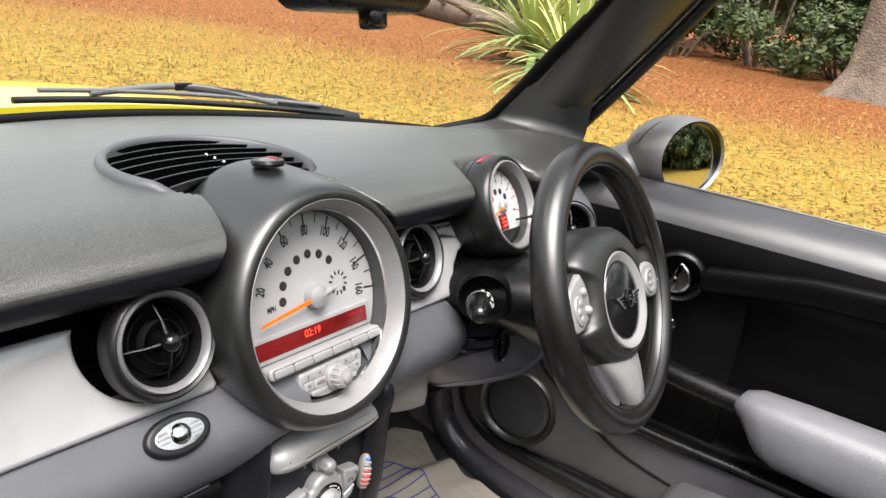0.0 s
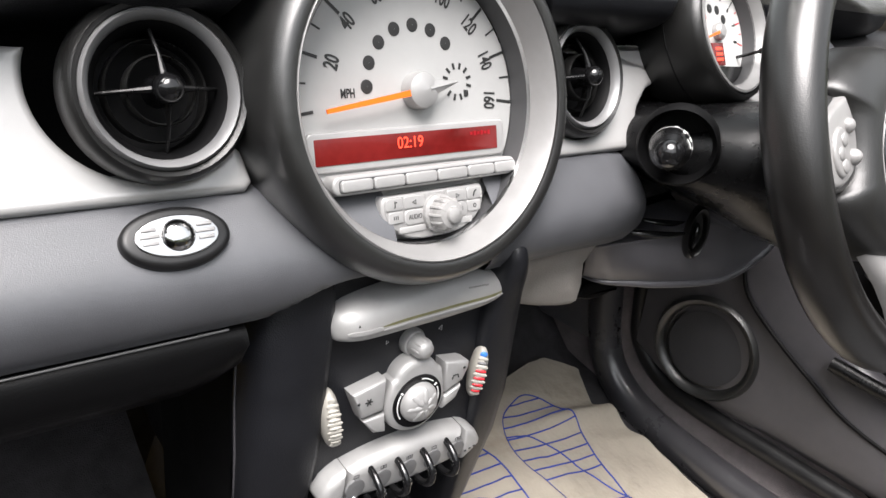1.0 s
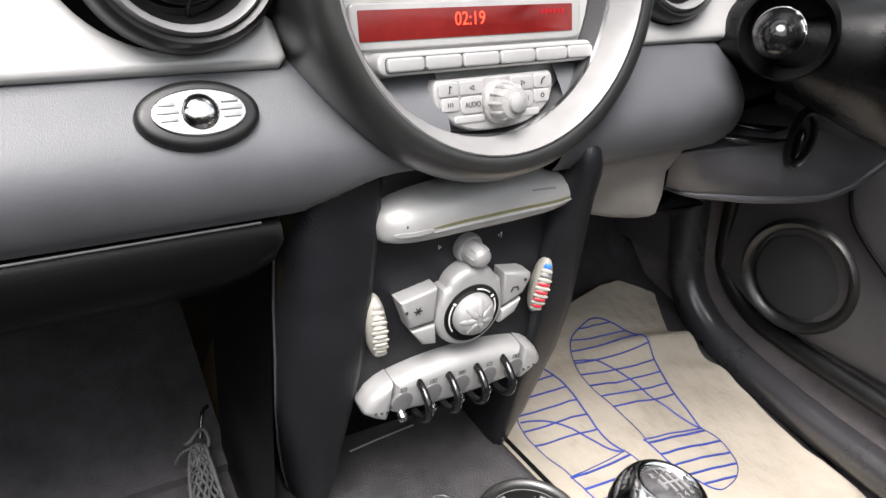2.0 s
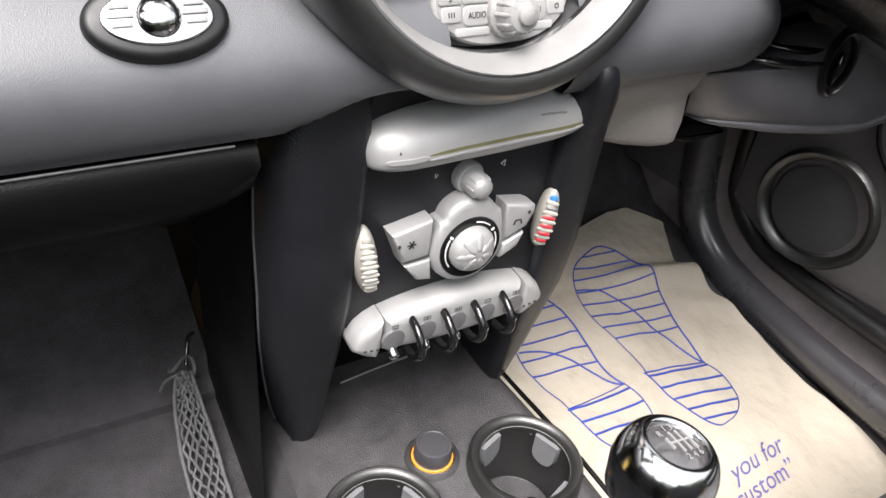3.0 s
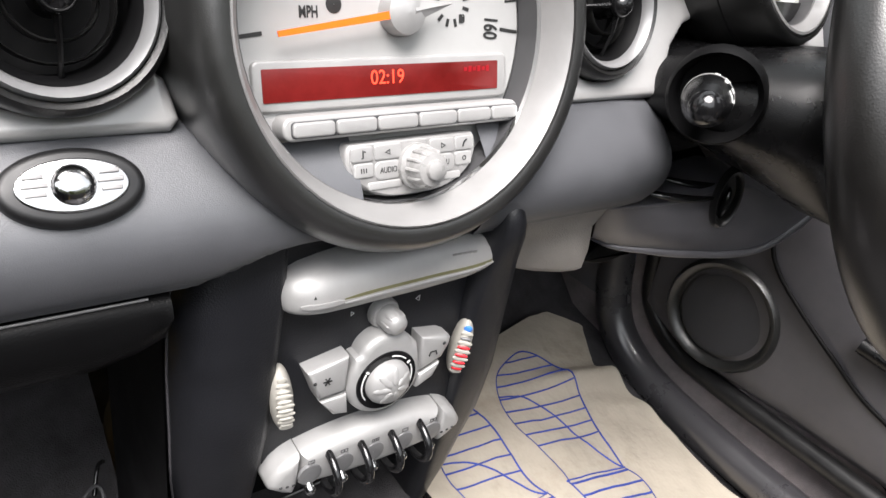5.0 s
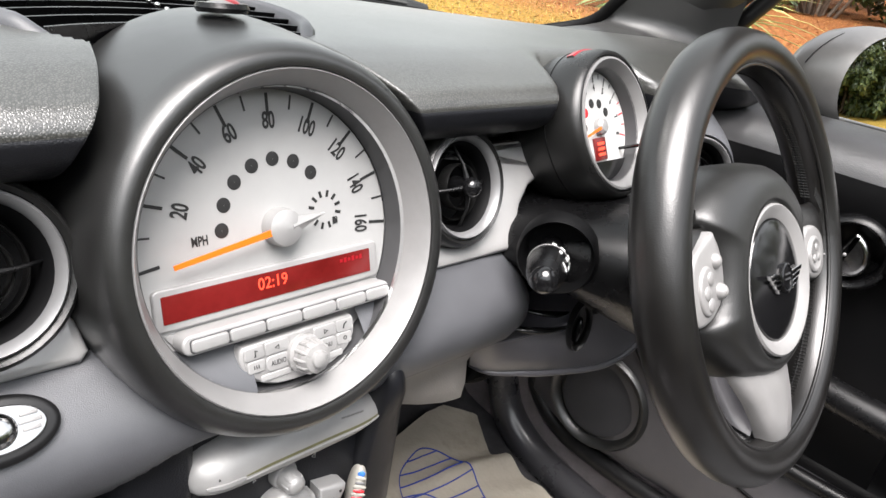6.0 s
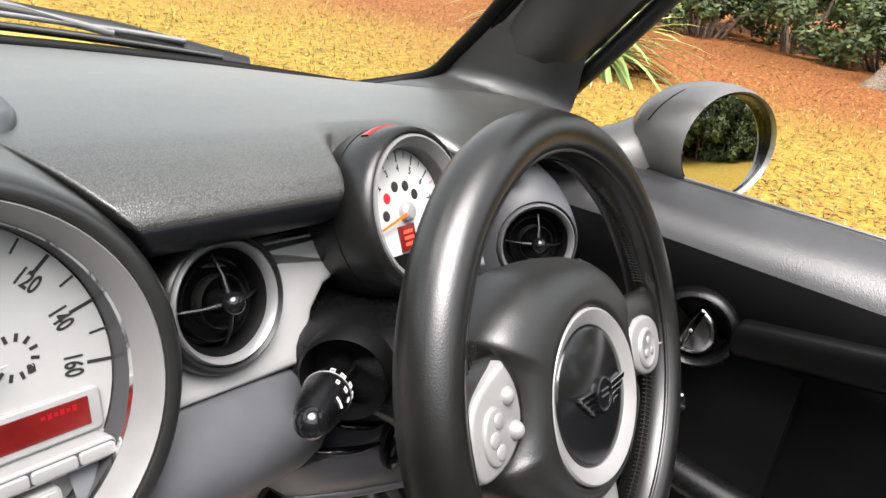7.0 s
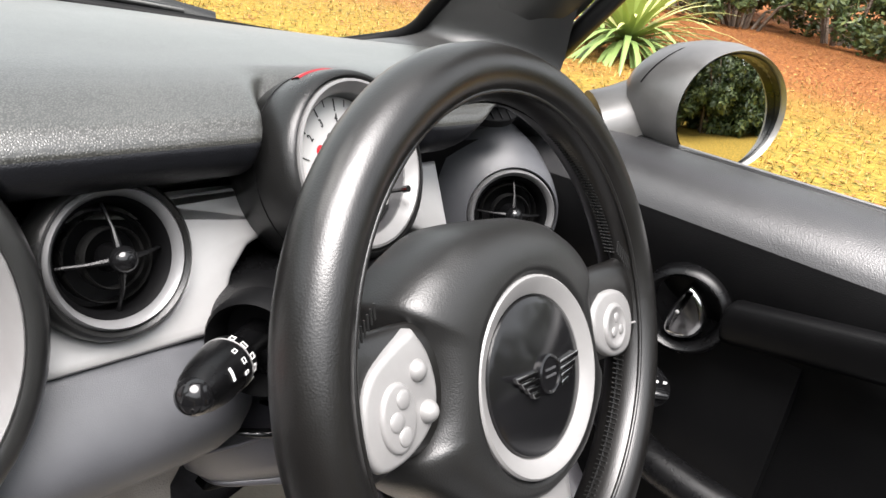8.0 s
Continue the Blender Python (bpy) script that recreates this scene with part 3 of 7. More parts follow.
def build_wiper(x0, x1, lift, pivot):
    t = thing("wiper", pose(pivot, base_y(pivot) + 0.04, 0.9), "black windscreen wiper with a grey worn blade, parked on the glass", "wiper", "wipers")

    def on(x, up):
        return (x, base_y(x) + 0.028 - 0.5 * up, base_z(x) + 0.003 + up)

    n = 14
    line = [on(x0 + (x1 - x0) * i / n, lift * (1 - i / n) + 0.006) for i in range(n + 1)]
    part("blade", Geo().tube(line, 0.0048, 8), RUBBER, t, "", 60, False)
    part("blade_spine", Geo().tube([(x, y + 0.004, z + 0.012) for x, y, z in line[1:-1]], 0.0036, 8), DISC, t, "grey metal spine", 60, False)
    part("bridge", Geo().tube(smooth_line([(line[3][0], line[3][1] + 0.004, line[3][2] + 0.008), (line[6][0], line[6][1] + 0.012, line[6][2] + 0.02), (line[8][0], line[8][1] + 0.012, line[8][2] + 0.021), (line[11][0], line[11][1] + 0.004, line[11][2] + 0.008)], 5), 0.0052, 8), DISC, t, "", 60, False)
    a, b = Vector(line[7]) + Vector((0, 0.014, 0.022)), Vector((pivot, base_y(pivot) + 0.05, base_z(pivot) + 0.002))
    part("arm", Geo().tube([a, a.lerp(b, 0.5) + Vector((0, 0.004, 0.006)), b], [0.008, 0.0105, 0.013], 8, flat=0.6), RUBBER, t, "weathered grey black arm", 60, False)
    part("clip", Geo().box(tuple(a), (0.03, 0.012, 0.012), 0.003), PLASTIC, t, "", 60, False)


build_wiper(-0.06, 0.44, 0.014, 0.48)
build_wiper(-0.60, -0.16, 0.014, -0.10)


# ---- dashboard ----
def dash_profile(x):
    """Upper pad section at x: (y, z) from under its front edge to the windscreen."""
    end = base_y(x) - 0.004
    k = abs(x) / 0.66
    return [(-0.0092, 0.9075), (-0.0085, 0.9110), (-0.0048, 0.9160), (0.006, 0.9235), (0.042, 0.9355), (0.10, 0.943 - 0.006 * k), (0.10 + (end - 0.10) * 0.4, 0.9485 - 0.013 * k), (0.10 + (end - 0.10) * 0.8, base_z(x) + 0.010), (end, base_z(x) - 0.001)]


def build_dashboard():
    t = thing("dashboard", pose(0, 0.2, 0.66), "dark grey moulded car dashboard with silver trim panels", "dashboard")
    # upper pad, set back behind the gauges and open over the air duct
    def clear(x, y, z):
        for cx, cz, r, deep, soft in ((0.003, 0.835, 0.1395, 0.100, 0.010), (0.3415, 0.888, 0.0850, 0.050, 0.028), (0.545, 0.815, 0.116, 0.050, 0.030)):
            near = cx < 0.1 and 0.003 < x < 0.2
            s = max(0.0, min(1.0, (r - (0.0135 if near else 0) - math.hypot(x - cx, z - cz)) / (0.014 if near else soft)))
            y += deep * s * s * (3 - 2 * s) * max(0.0, min(1.0, (0.17 - y) / 0.18 if cx != 0.3415 else (0.07 - y) / 0.08))
        return (x, y, z)

    xs = [-0.66 + 0.005 * i for i in range(104)] + [-0.1425 + 0.0012 * i for i in range(70)] + [-0.058 + 0.004 * i for i in range(31)] + [0.0665 + 0.0012 * i for i in range(66)] + [0.1465 + 0.004 * i for i in range(31)] + [0.27 + 0.0012 * i for i in range(118)] + [0.412 + 0.005 * i for i in range(50)]
    rows = []
    for x in xs:
        prof = [(0, y, z) for y, z in dash_profile(x)]
        line = smooth_line(prof, 13)
        rows.append([clear(x, p[1], p[2]) for p in line])
    n = len(rows[0])
    faces = []
    for i in range(len(rows) - 1):
        for j in range(n - 1):
            cx, cy = (rows[i][j][0] + rows[i + 1][j + 1][0]) / 2, (rows[i][j][1] + rows[i + 1][j + 1][1]) / 2
            if ((cx + 0.018) / 0.110) ** 2 + ((cy - 0.146) / 0.103) ** 2 < 1:
                continue
            faces.append((i * n + j, i * n + j + 1, (i + 1) * n + j + 1, (i + 1) * n + j))
    part("upper_pad", Geo().add([p for r in rows for p in r], faces), PAD, t, "soft grained dark grey vinyl", 60, False)
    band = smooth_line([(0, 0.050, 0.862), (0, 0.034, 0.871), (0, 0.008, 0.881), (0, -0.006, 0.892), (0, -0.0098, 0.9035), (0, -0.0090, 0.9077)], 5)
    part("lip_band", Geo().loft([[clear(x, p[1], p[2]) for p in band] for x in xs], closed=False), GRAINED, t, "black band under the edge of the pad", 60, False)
    # near-black sheet added to fill the shaded gap under the pad's overhang
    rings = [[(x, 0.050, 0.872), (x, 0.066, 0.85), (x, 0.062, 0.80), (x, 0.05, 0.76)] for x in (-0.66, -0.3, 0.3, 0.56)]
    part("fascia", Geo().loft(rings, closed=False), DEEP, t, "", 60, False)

    # silver trim, passenger side: a band cut round the vent
    def panel(outline, thick=0.008):
        # outline in (x, s); laid on the slanting plane
        m = Matrix.Translation((0, -0.004, 0.775)) @ pose(0, 0, 0, -math.degrees(math.atan2(0.040, 0.080)))
        return Geo().prism([(x, s * 0.0894) for x, s in outline], -thick, 0.012, 0.005, m)

    vent = [(-0.173 + 0.062 * math.cos(radians(a)), 0.77 + 0.65 * math.sin(radians(a))) for a in range(160, 313, 6)]
    left = [(-0.66, 1.0), (-0.242, 1.0)] + vent + [(-0.131, 0.34), (-0.124, 0.28), (-0.120, 0.06), (-0.125, 0.0), (-0.66, 0.0)]
    part("trim_panel", panel(left), SILVER, t, "smooth silver painted panel", 50, False)
    hole = [(0.176 + 0.0495 * math.cos(radians(a)), 0.70 + 0.555 * math.sin(radians(a))) for a in range(178, -179, -8)]
    right = [(0.10, 0.705)] + hole + [(0.10, 0.695), (0.10, 0.0), (0.236, 0.0), (0.241, 0.05), (0.246, 0.20), (0.256, 0.42), (0.272, 0.60), (0.298, 0.70), (0.34, 0.74), (0.40, 0.70), (0.43, 0.46), (0.455, 0.32), (0.475, 0.30), (0.475, 1.06), (0.10, 1.06)]
    part("trim_panel", panel(right), SILVER, t, "smooth silver painted panel", 50, False)

    # lower knee roll, in two stretches either side of the centre
    prof = [(0.035, 0.780), (-0.002, 0.7775), (-0.016, 0.768), (-0.031, 0.753), (-0.0395, 0.740), (-0.042, 0.727), (-0.039, 0.712), (-0.033, 0.702), (-0.024, 0.6985), (0.05, 0.69)]
    sm = smooth_line([(0, y, z) for y, z in prof], 3)
    low = [(-0.66, 0.0), (-0.134, 0.0), (-0.126, 0.698), (-0.110, 0.7046), (-0.093, 0.713), (-0.078, 0.7185), (-0.065, 0.720), (0.0, 0.720)]

    def foot(x):
        for (x0, z0), (x1, z1) in zip(low[:-1], low[1:]):
            if x <= x1:
                return z0 + (z1 - z0) * (x - x0) / (x1 - x0) if z0 else 0.0
        return 0.72

    xs = [-0.66, -0.4, -0.2, -0.134] + [-0.126 + 0.006 * i for i in range(17)]
    part("knee_roll", Geo().loft([[(x, p[1], max(p[2], foot(x))) for p in sm] for x in xs], closed=False), ROLL, t, "soft grey plastic", 60, False)
    rings = []
    for x, k in ((0.06, 1), (0.12, 1), (0.16, 1), (0.20, 1), (0.225, 0.97), (0.243, 0.86), (0.255, 0.66), (0.26, 0.4)):
        rings.append([(x, 0.05 + (p[1] - 0.05) * (0.5 + 0.5 * k), 0.725 + (p[2] - 0.725) * k) for p in sm])
    part("knee_roll", Geo().loft(rings, closed=False, cap1=False), ROLL, t, "soft grey plastic", 60, False)
    # pale underside panel beside the console
    rings = []
    for x, top, y1, z1 in ((0.095, 0.696, 0.030, 0.632), (0.12, 0.696, 0.026, 0.630), (0.150, 0.697, 0.017, 0.628), (0.168, 0.698, 0.008, 0.626), (0.190, 0.699, 0.0, 0.625), (0.204, 0.700, -0.003, 0.6255), (0.212, 0.700, 0.014, 0.626)):
        rings.append([(x, -0.010, top), (x, -0.014, top - 0.010), (x, -0.008 + 0.2 * y1, 0.672), (x, y1 - 0.008, 0.650), (x, y1 - 0.006, z1 + 0.006), (x, y1, z1), (x, y1 + 0.012, z1 - 0.001), (x, y1 + 0.10, z1 + 0.006)])
    part("under_panel", Geo().loft(rings, closed=False), UNDER, t, "grey closing panel under the knee roll", 60, False)

    # glovebox lid
    rings = []
    for x, k in ((-0.62, 1), (-0.3, 1), (-0.17, 1), (-0.15, 0.9), (-0.138, 0.7), (-0.134, 0.4)):
        rings.append([(x, -0.020, 0.698), (x, -0.030, 0.6965), (x, -0.0345, 0.692), (x, -0.037, 0.692 - 0.014 * k), (x, -0.033, 0.692 - 0.028 * k), (x, -0.014, 0.692 - 0.046 * k), (x, 0.02, 0.692 - 0.056 * k), (x, 0.08, 0.692 - 0.062 * k), (x, 0.14, 0.692 - 0.062 * k)])
    part("glovebox_lid", Geo().loft(rings, closed=False), DOORVINYL, t, "black grained glovebox lid", 50, False)
    part("lid_edge", Geo().tube([(-0.62, -0.0315, 0.6965), (-0.3, -0.0315, 0.6965), (-0.145, -0.0305, 0.6965)], 0.0008, 8), DISC, t, "thin grey edge line", 60, False)
    # near-black sheets added to keep the shaded footwell tops dark
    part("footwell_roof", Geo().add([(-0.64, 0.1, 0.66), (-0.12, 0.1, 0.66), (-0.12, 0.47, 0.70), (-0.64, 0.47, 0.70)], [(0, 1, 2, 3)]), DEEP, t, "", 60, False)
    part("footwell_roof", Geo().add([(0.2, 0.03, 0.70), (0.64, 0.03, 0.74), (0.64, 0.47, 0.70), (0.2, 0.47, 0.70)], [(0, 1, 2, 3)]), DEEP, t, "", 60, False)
    return t


dashboard = build_dashboard()


def build_badge():
    m = pose(-0.174, -0.0265, 0.7605, -40, 0, 0)
    t = thing("lid_lock_badge", m, "oval chrome winged badge in a black rubber surround on the dashboard", "badge")
    ell = [(0.031 * math.cos(radians(a)), 0.0185 * math.sin(radians(a))) for a in range(0, 360, 8)]
    part("surround", Geo().prism(ell, -0.005, 0.004, 0.004), RUBBER, t)
    ell = [(0.0235 * math.cos(radians(a)), 0.0125 * math.sin(radians(a))) for a in range(0, 360, 8)]
    part("plate", Geo().prism(ell, -0.0062, -0.003, 0.001), RIMCHROME, t, "polished chrome plate")
    for s in (-1, 1):
        for z in (-0.003, 0.001, 0.005):
            part("wing_bar", Geo().box((s * 0.0155, -0.0066, z), (0.011 - abs(z - 0.001) * 0.6, 0.001, 0.0022), 0.0004), RING, t)
    part("boss", Geo().ball((0, 0, 0), (0.0095, 0.0095, 0.006), 24, 8, pose(0, -0.006, 0, 90), 0.0), RIMCHROME, t, "domed chrome lock button")


build_badge()


def build_demister():
    m = pose(-0.018, 0.146, 0.947, 2.5, 0, 0)
    t = thing("demister_grille", m, "oval black slatted air grille set in the dashboard top", "air grille")
    a, b = 0.106, 0.099
    ring = []
    for k, (o, z) in enumerate(((1.11, -0.014), (1.095, -0.001), (1.06, 0.0035), (1.02, 0.004), (0.985, 0.001), (0.975, -0.02))):
        ring.append([(a * o * math.cos(radians(q)), b * (1 + (o - 1) * a / b) * math.sin(radians(q)), z - 0.012 * max(0.0, min(1.2, (abs(q - 90) - 118) / 16))) for q in range(-46, 227, 4)])
    part("surround", Geo().loft(ring, closed=False), ROLL, t, "soft grey moulded rim", 60)
    part("duct", Geo().add([(a * 0.97 * math.cos(radians(q)), b * 0.96 * math.sin(radians(q)), -0.02) for q in range(0, 360, 6)], [tuple(range(60))]), DEEP, t)
    for k in range(2, 9):
        y = -b + 2 * b * (k + 0.5) / 9
        half = a * math.sqrt(max(0.02, 1 - ((y - 0.012) / b) ** 2)) * 0.985
        pts = []
        for i in range(17):
            u = -1 + i / 8
            pts.append((u * half, y + 0.02 * (1 - u * u) - 0.012, -0.005))
        rings = [[(x, yy - 0.0012, z + 0.0036), (x, yy + 0.0012, z + 0.0036), (x, yy + 0.0036, z - 0.009), (x, yy + 0.0016, z - 0.009)] for x, yy, z in pts]
        part("slat", Geo().loft(rings, True, True, True), PLASTIC, t)
    for y in (-0.012, 0.004, 0.019):
        part("stud", Geo().ball((0.006, y, 0.002), (0.0022, 0.0022, 0.0022), 10, 6), CHROME, t, "bright screw head")


build_demister()


# ---- central speedometer ----
def tick(r0, r1, ang, wide, y):
    a = radians(ang)
    d, s = Vector((math.cos(a), 0, math.sin(a))), Vector((-math.sin(a), 0, math.cos(a)))
    c = Vector((0, y, 0))
    return [tuple(c + d * r + s * w) for r, w in ((r0, -wide), (r1, -wide), (r1, wide), (r0, wide))]


def flat_bar(corners, thick):
    a = [Vector(p) for p in corners]
    b = [p + Vector((0, -thick, 0)) for p in a]
    return Geo().loft([a, b], True, True, True)


def build_speedometer():
    m = pose(0.003, -0.032, 0.835, -15.0, 0, 2.0)
    t = thing("speedometer", m, "large round white speedometer with radio in a black hood", "speedometer")
    inv = m.inverted()
    # hood: a can that runs level into the dashboard
    base = [(0.1082, 0.004), (0.1095, -0.0015), (0.1140, -0.0030), (0.1190, -0.0008), (0.1235, 0.006), (0.1265, 0.016)]
    g = Geo()
    rings = []
    n = 64
    for r, y in base:
        rings.append([(r * math.cos(2 * math.pi * i / n), y, r * math.sin(2 * math.pi * i / n)) for i in range(n)])
    last = [m @ Vector(p) for p in rings[-1]]
    for d, grow in ((0.012, 1.012), (0.03, 1.03), (0.055, 1.048), (0.07, 1.05), (0.085, 1.05), (0.10, 1.03)):
        ring = []
        for p in last:
            k = 0.5 + 0.5 * (p.z - 0.835) / 0.1265
            q = Vector((p.x * grow, p.y + d * (0.35 + 0.65 * k), 0.835 + (p.z - 0.835) * (1 + (grow - 1) * 0.35)))
            ring.append(tuple(inv @ q))
        rings.append(ring)
    part("hood", g.loft(rings), HOOD, t, "black soft touch hood", 50)
    part("bezel", Geo().lathe([(0.1092, 0.004), (0.1088, 0.0), (0.1078, -0.0008), (0.1062, 0.0015), (0.0988, 0.0180), (0.0982, 0.0215)], 72), RING, t, "brushed silver ring", 40)
    part("inner_line", Geo().lathe([(0.0990, 0.0182), (0.0984, 0.0176), (0.0976, 0.0205)], 72), CHROME, t, "bright inner edge")
    part("well", Geo().lathe([(0.0980, 0.020), (0.0975, 0.028), (0.0968, 0.0375)], 72), WELL, t, "dark grey recessed wall")
    dial = Geo()
    dial.add([(0.0955 * math.cos(2 * math.pi * i / 64), 0.0262, 0.0955 * math.sin(2 * math.pi * i / 64)) for i in range(64)], [tuple(range(64))])
    face = part("dial_face", dial, DIAL, t, "plain white printed face")
    y, hx, hz = 0.0260, 0.003, 0.0075
    for v in range(0, 161, 10):
        ang = 187.3 - v * 1.215
        major = v % 20 == 0
        a = radians(ang)
        # ticks end just inside the face's edge, swept about the needle axis below the middle
        r1 = -hx * math.cos(a) - hz * math.sin(a) + math.sqrt(0.0942 ** 2 - (hz * math.cos(a) - hx * math.sin(a)) ** 2)
        r0 = r1 - (0.0145 if major else 0.0095)
        corners = [(px + hx, py, pz + hz) for px, py, pz in tick(r0, r1, ang, 0.00105 if major else 0.00065, y)]
        part("scale_mark", flat_bar(corners, 0.0002), INK, face)
        if major and v:
            rr = 0.069
            turn = ang - 90
            lettering("numeral", str(v), 0.0150, INK, face, pose(hx + rr * math.cos(a), y - 0.0002, hz + rr * math.sin(a), 0, -turn * 0.97, 0), "", wide=0.62, bold=0.022)
    lettering("unit_letters", "MPH", 0.0085, INK, face, pose(-0.053, y - 0.0002, 0.0073), "", wide=0.66, bold=0.022)
    for k in range(7):
        a = radians(180 - 22.6 * k)
        part("warning_lamp", Geo().lathe([(0.0002, -0.0005), (0.0046, -0.0003), (0.0048, 0.0)], 20, pose(hx + 0.0407 * math.cos(a), y, 0.0115 + 0.0407 * math.sin(a))), INK, face, "unlit dark round lamp")
    for k in range(12):
        corners = [(px + 0.0413, py, pz + 0.0128) for px, py, pz in tick(0.0090, 0.0136, 15 + 30 * k, 0.0010, y)]
        part("fuel_mark", flat_bar(corners, 0.0002), INK, face)
    part("fuel_symbol", Geo().box((0.0484, y - 0.0002, 0.0042), (0.0026, 0.0003, 0.0050)), INK, face)
    part("fuel_symbol", Geo().tube([(0.0500, y, 0.0022), (0.0511, y, 0.0022), (0.0511, y, 0.0058), (0.0503, y, 0.0068)], 0.0004, 6), INK, face)
    # needle
    a = radians(188)
    d, s = Vector((math.cos(a), 0, math.sin(a))), Vector((-math.sin(a), 0, math.cos(a)))
    c = Vector((hx, 0.017, hz))
    q = [tuple(c + d * r + s * w) for r, w in ((0.008, -0.0021), (0.079, -0.0014), (0.079, 0.0014), (0.008, 0.0021))]
    needle = part("needle", flat_bar(q, 0.0012), ORANGE, t, "orange pointer")
    part("needle_cap", Geo().lathe([(0.0128, 0.026), (0.0128, 0.019), (0.0120, 0.0155), (0.007, 0.0130), (0.0002, 0.0122)], 32, pose(hx, 0, hz)), SATIN, t, "silver domed hub")
    part("needle_tail", Geo().loft([[(hx + 0.003, 0.0145, hz + 0.0068), (hx + 0.003, 0.0118, hz + 0.0005), (hx + 0.003, 0.0145, hz - 0.0060)], [(hx + 0.032, 0.018, hz + 0.0055), (hx + 0.032, 0.0165, hz + 0.005), (hx + 0.032, 0.018, hz + 0.0045)]], True, True, True), SATIN, t)

    # radio: display, button row and control panel
    def slab(x0, x1, z0, z1, y0, y1, r, bev):
        o = []
        for cx, cz, a0 in ((x1 - r, z1 - r, 0), (x0 + r, z1 - r, 90), (x0 + r, z0 + r, 180), (x1 - r, z0 + r, 270)):
            o += arc((cx, cz), r, a0, a0 + 90, 4)
        return Geo().prism(o, y0, y1, bev)

    radio = part("radio", slab(-0.0855, 0.0860, -0.0430, -0.0165, 0.0232, 0.0268, 0.004, 0.0015), SATIN, t, "silver display surround")
    part("display", slab(-0.0805, 0.0780, -0.0380, -0.0207, 0.0226, 0.0240, 0.0008, 0.0002), DISPLAY, radio, "dark red lit display")
    lettering("clock_digits", "02:19", 0.0112, LIT, radio, pose(-0.0045, 0.0224, -0.0278), "glowing red digits", wide=0.92)
    for k in range(6):
        part("display_bar", Geo().box((0.052 + 0.0035 * k, 0.0225, -0.0252), (0.0024, 0.0002, 0.0022 + 0.0012 * (k % 2))), REDLENS, radio, "dim red illegible characters")
    part("lower_face", Geo().prism([(-0.083, -0.0455), (0.083, -0.0455)] + [(0.0945 * math.cos(radians(q)), 0.0945 * math.sin(radians(q))) for q in range(-29, -152, -6)], 0.0245, 0.0265), SATIN, t, "silver lower face")
    bar = part("button_strip", slab(-0.0785, 0.0830, -0.0575, -0.0445, 0.011, 0.026, 0.0055, 0.002), SATIN, t, "silver button strip")
    part("button_gap", slab(-0.0742, 0.0815, -0.0558, -0.0470, 0.0105, 0.0125, 0.0022, 0.0002), WELL, bar, "dark gap round the keys")
    for x0, x1 in ((-0.0735, -0.0492), (-0.0482, -0.0232), (-0.0222, 0.0045), (0.0055, 0.0325), (0.0335, 0.0588), (0.0598, 0.0808)):
        part("radio_button", slab(x0, x1, -0.0553, -0.0475, 0.0085, 0.013, 0.0022, 0.0012), SATIN, bar)
    half = smooth_line([(-0.043, -0.0635, 0), (-0.0455, -0.067, 0), (-0.0455, -0.075, 0), (-0.042, -0.083, 0), (-0.034, -0.090, 0), (-0.020, -0.0955, 0), (0.0, -0.0968, 0), (0.020, -0.0955, 0), (0.034, -0.090, 0), (0.042, -0.083, 0), (0.0455, -0.075, 0), (0.0455, -0.067, 0), (0.043, -0.0635, 0)], 3)
    panel = part("control_panel", Geo().prism([p[:2] for p in half], 0.012, 0.0265, 0.0025), SATIN, t, "silver control panel")
    part("key_bed", Geo().prism([(p[0] * 0.955, -0.0795 + (p[1] + 0.0795) * 0.93) for p in half], 0.0116, 0.0135, 0.0003), SMOKE, panel, "grey gaps between keys")
    for s in (-1, 1):
        for x0, x1, z0, z1, r in ((0.0288, 0.0432, -0.0738, -0.0650, 0.0018), (0.0100, 0.0282, -0.0738, -0.0650, 0.0015), (0.0288, 0.0415, -0.0828, -0.0744, 0.0018), (0.0098, 0.0282, -0.0852, -0.0744, 0.0040), (0.0100, 0.0330, -0.0905, -0.0858, 0.0016)):
            part("control_key", slab(min(s * x0, s * x1), max(s * x0, s * x1), z0, z1, 0.0106, 0.014, r, 0.0009), SATIN, panel)
    lettering("key_letters", "AUDIO", 0.0048, INK, panel, pose(-0.0192, 0.0104, -0.0797), wide=0.75)
    lettering("key_letters", "MENU", 0.0048, INK, panel, pose(0.0192, 0.0104, -0.0797), wide=0.75)
    part("key_symbol", Geo().tube([(-0.0368, 0.0104, -0.0715), (-0.0358, 0.0104, -0.0715), (-0.0358, 0.0104, -0.0672), (-0.0342, 0.0104, -0.0682)], 0.0004, 6), INK, panel)
    part("key_symbol", Geo().tube([(0.0345, 0.0104, -0.0715), (0.0355, 0.0104, -0.0685), (0.0375, 0.0104, -0.0672)], 0.0005, 6), INK, panel)
    for s in (-1, 1):
        part("key_symbol", Geo().tube([(s * 0.0212, 0.0104, -0.0694), (s * 0.0182, 0.0104, -0.0680), (s * 0.0182, 0.0104, -0.0708)], 0.0003, 6, closed=True), INK, panel)
    for k in range(3):
        part("key_symbol", Geo().box((-0.0372 + 0.0016 * k, 0.0104, -0.0785), (0.0005, 0.0003, 0.0026)), INK, panel)
    part("key_symbol", Geo().tube([(0.0355 + 0.0013 * math.cos(radians(q)), 0.0104, -0.0785 + 0.0013 * math.sin(radians(q))) for q in range(0, 360, 30)], 0.0003, 6, closed=True), INK, panel)
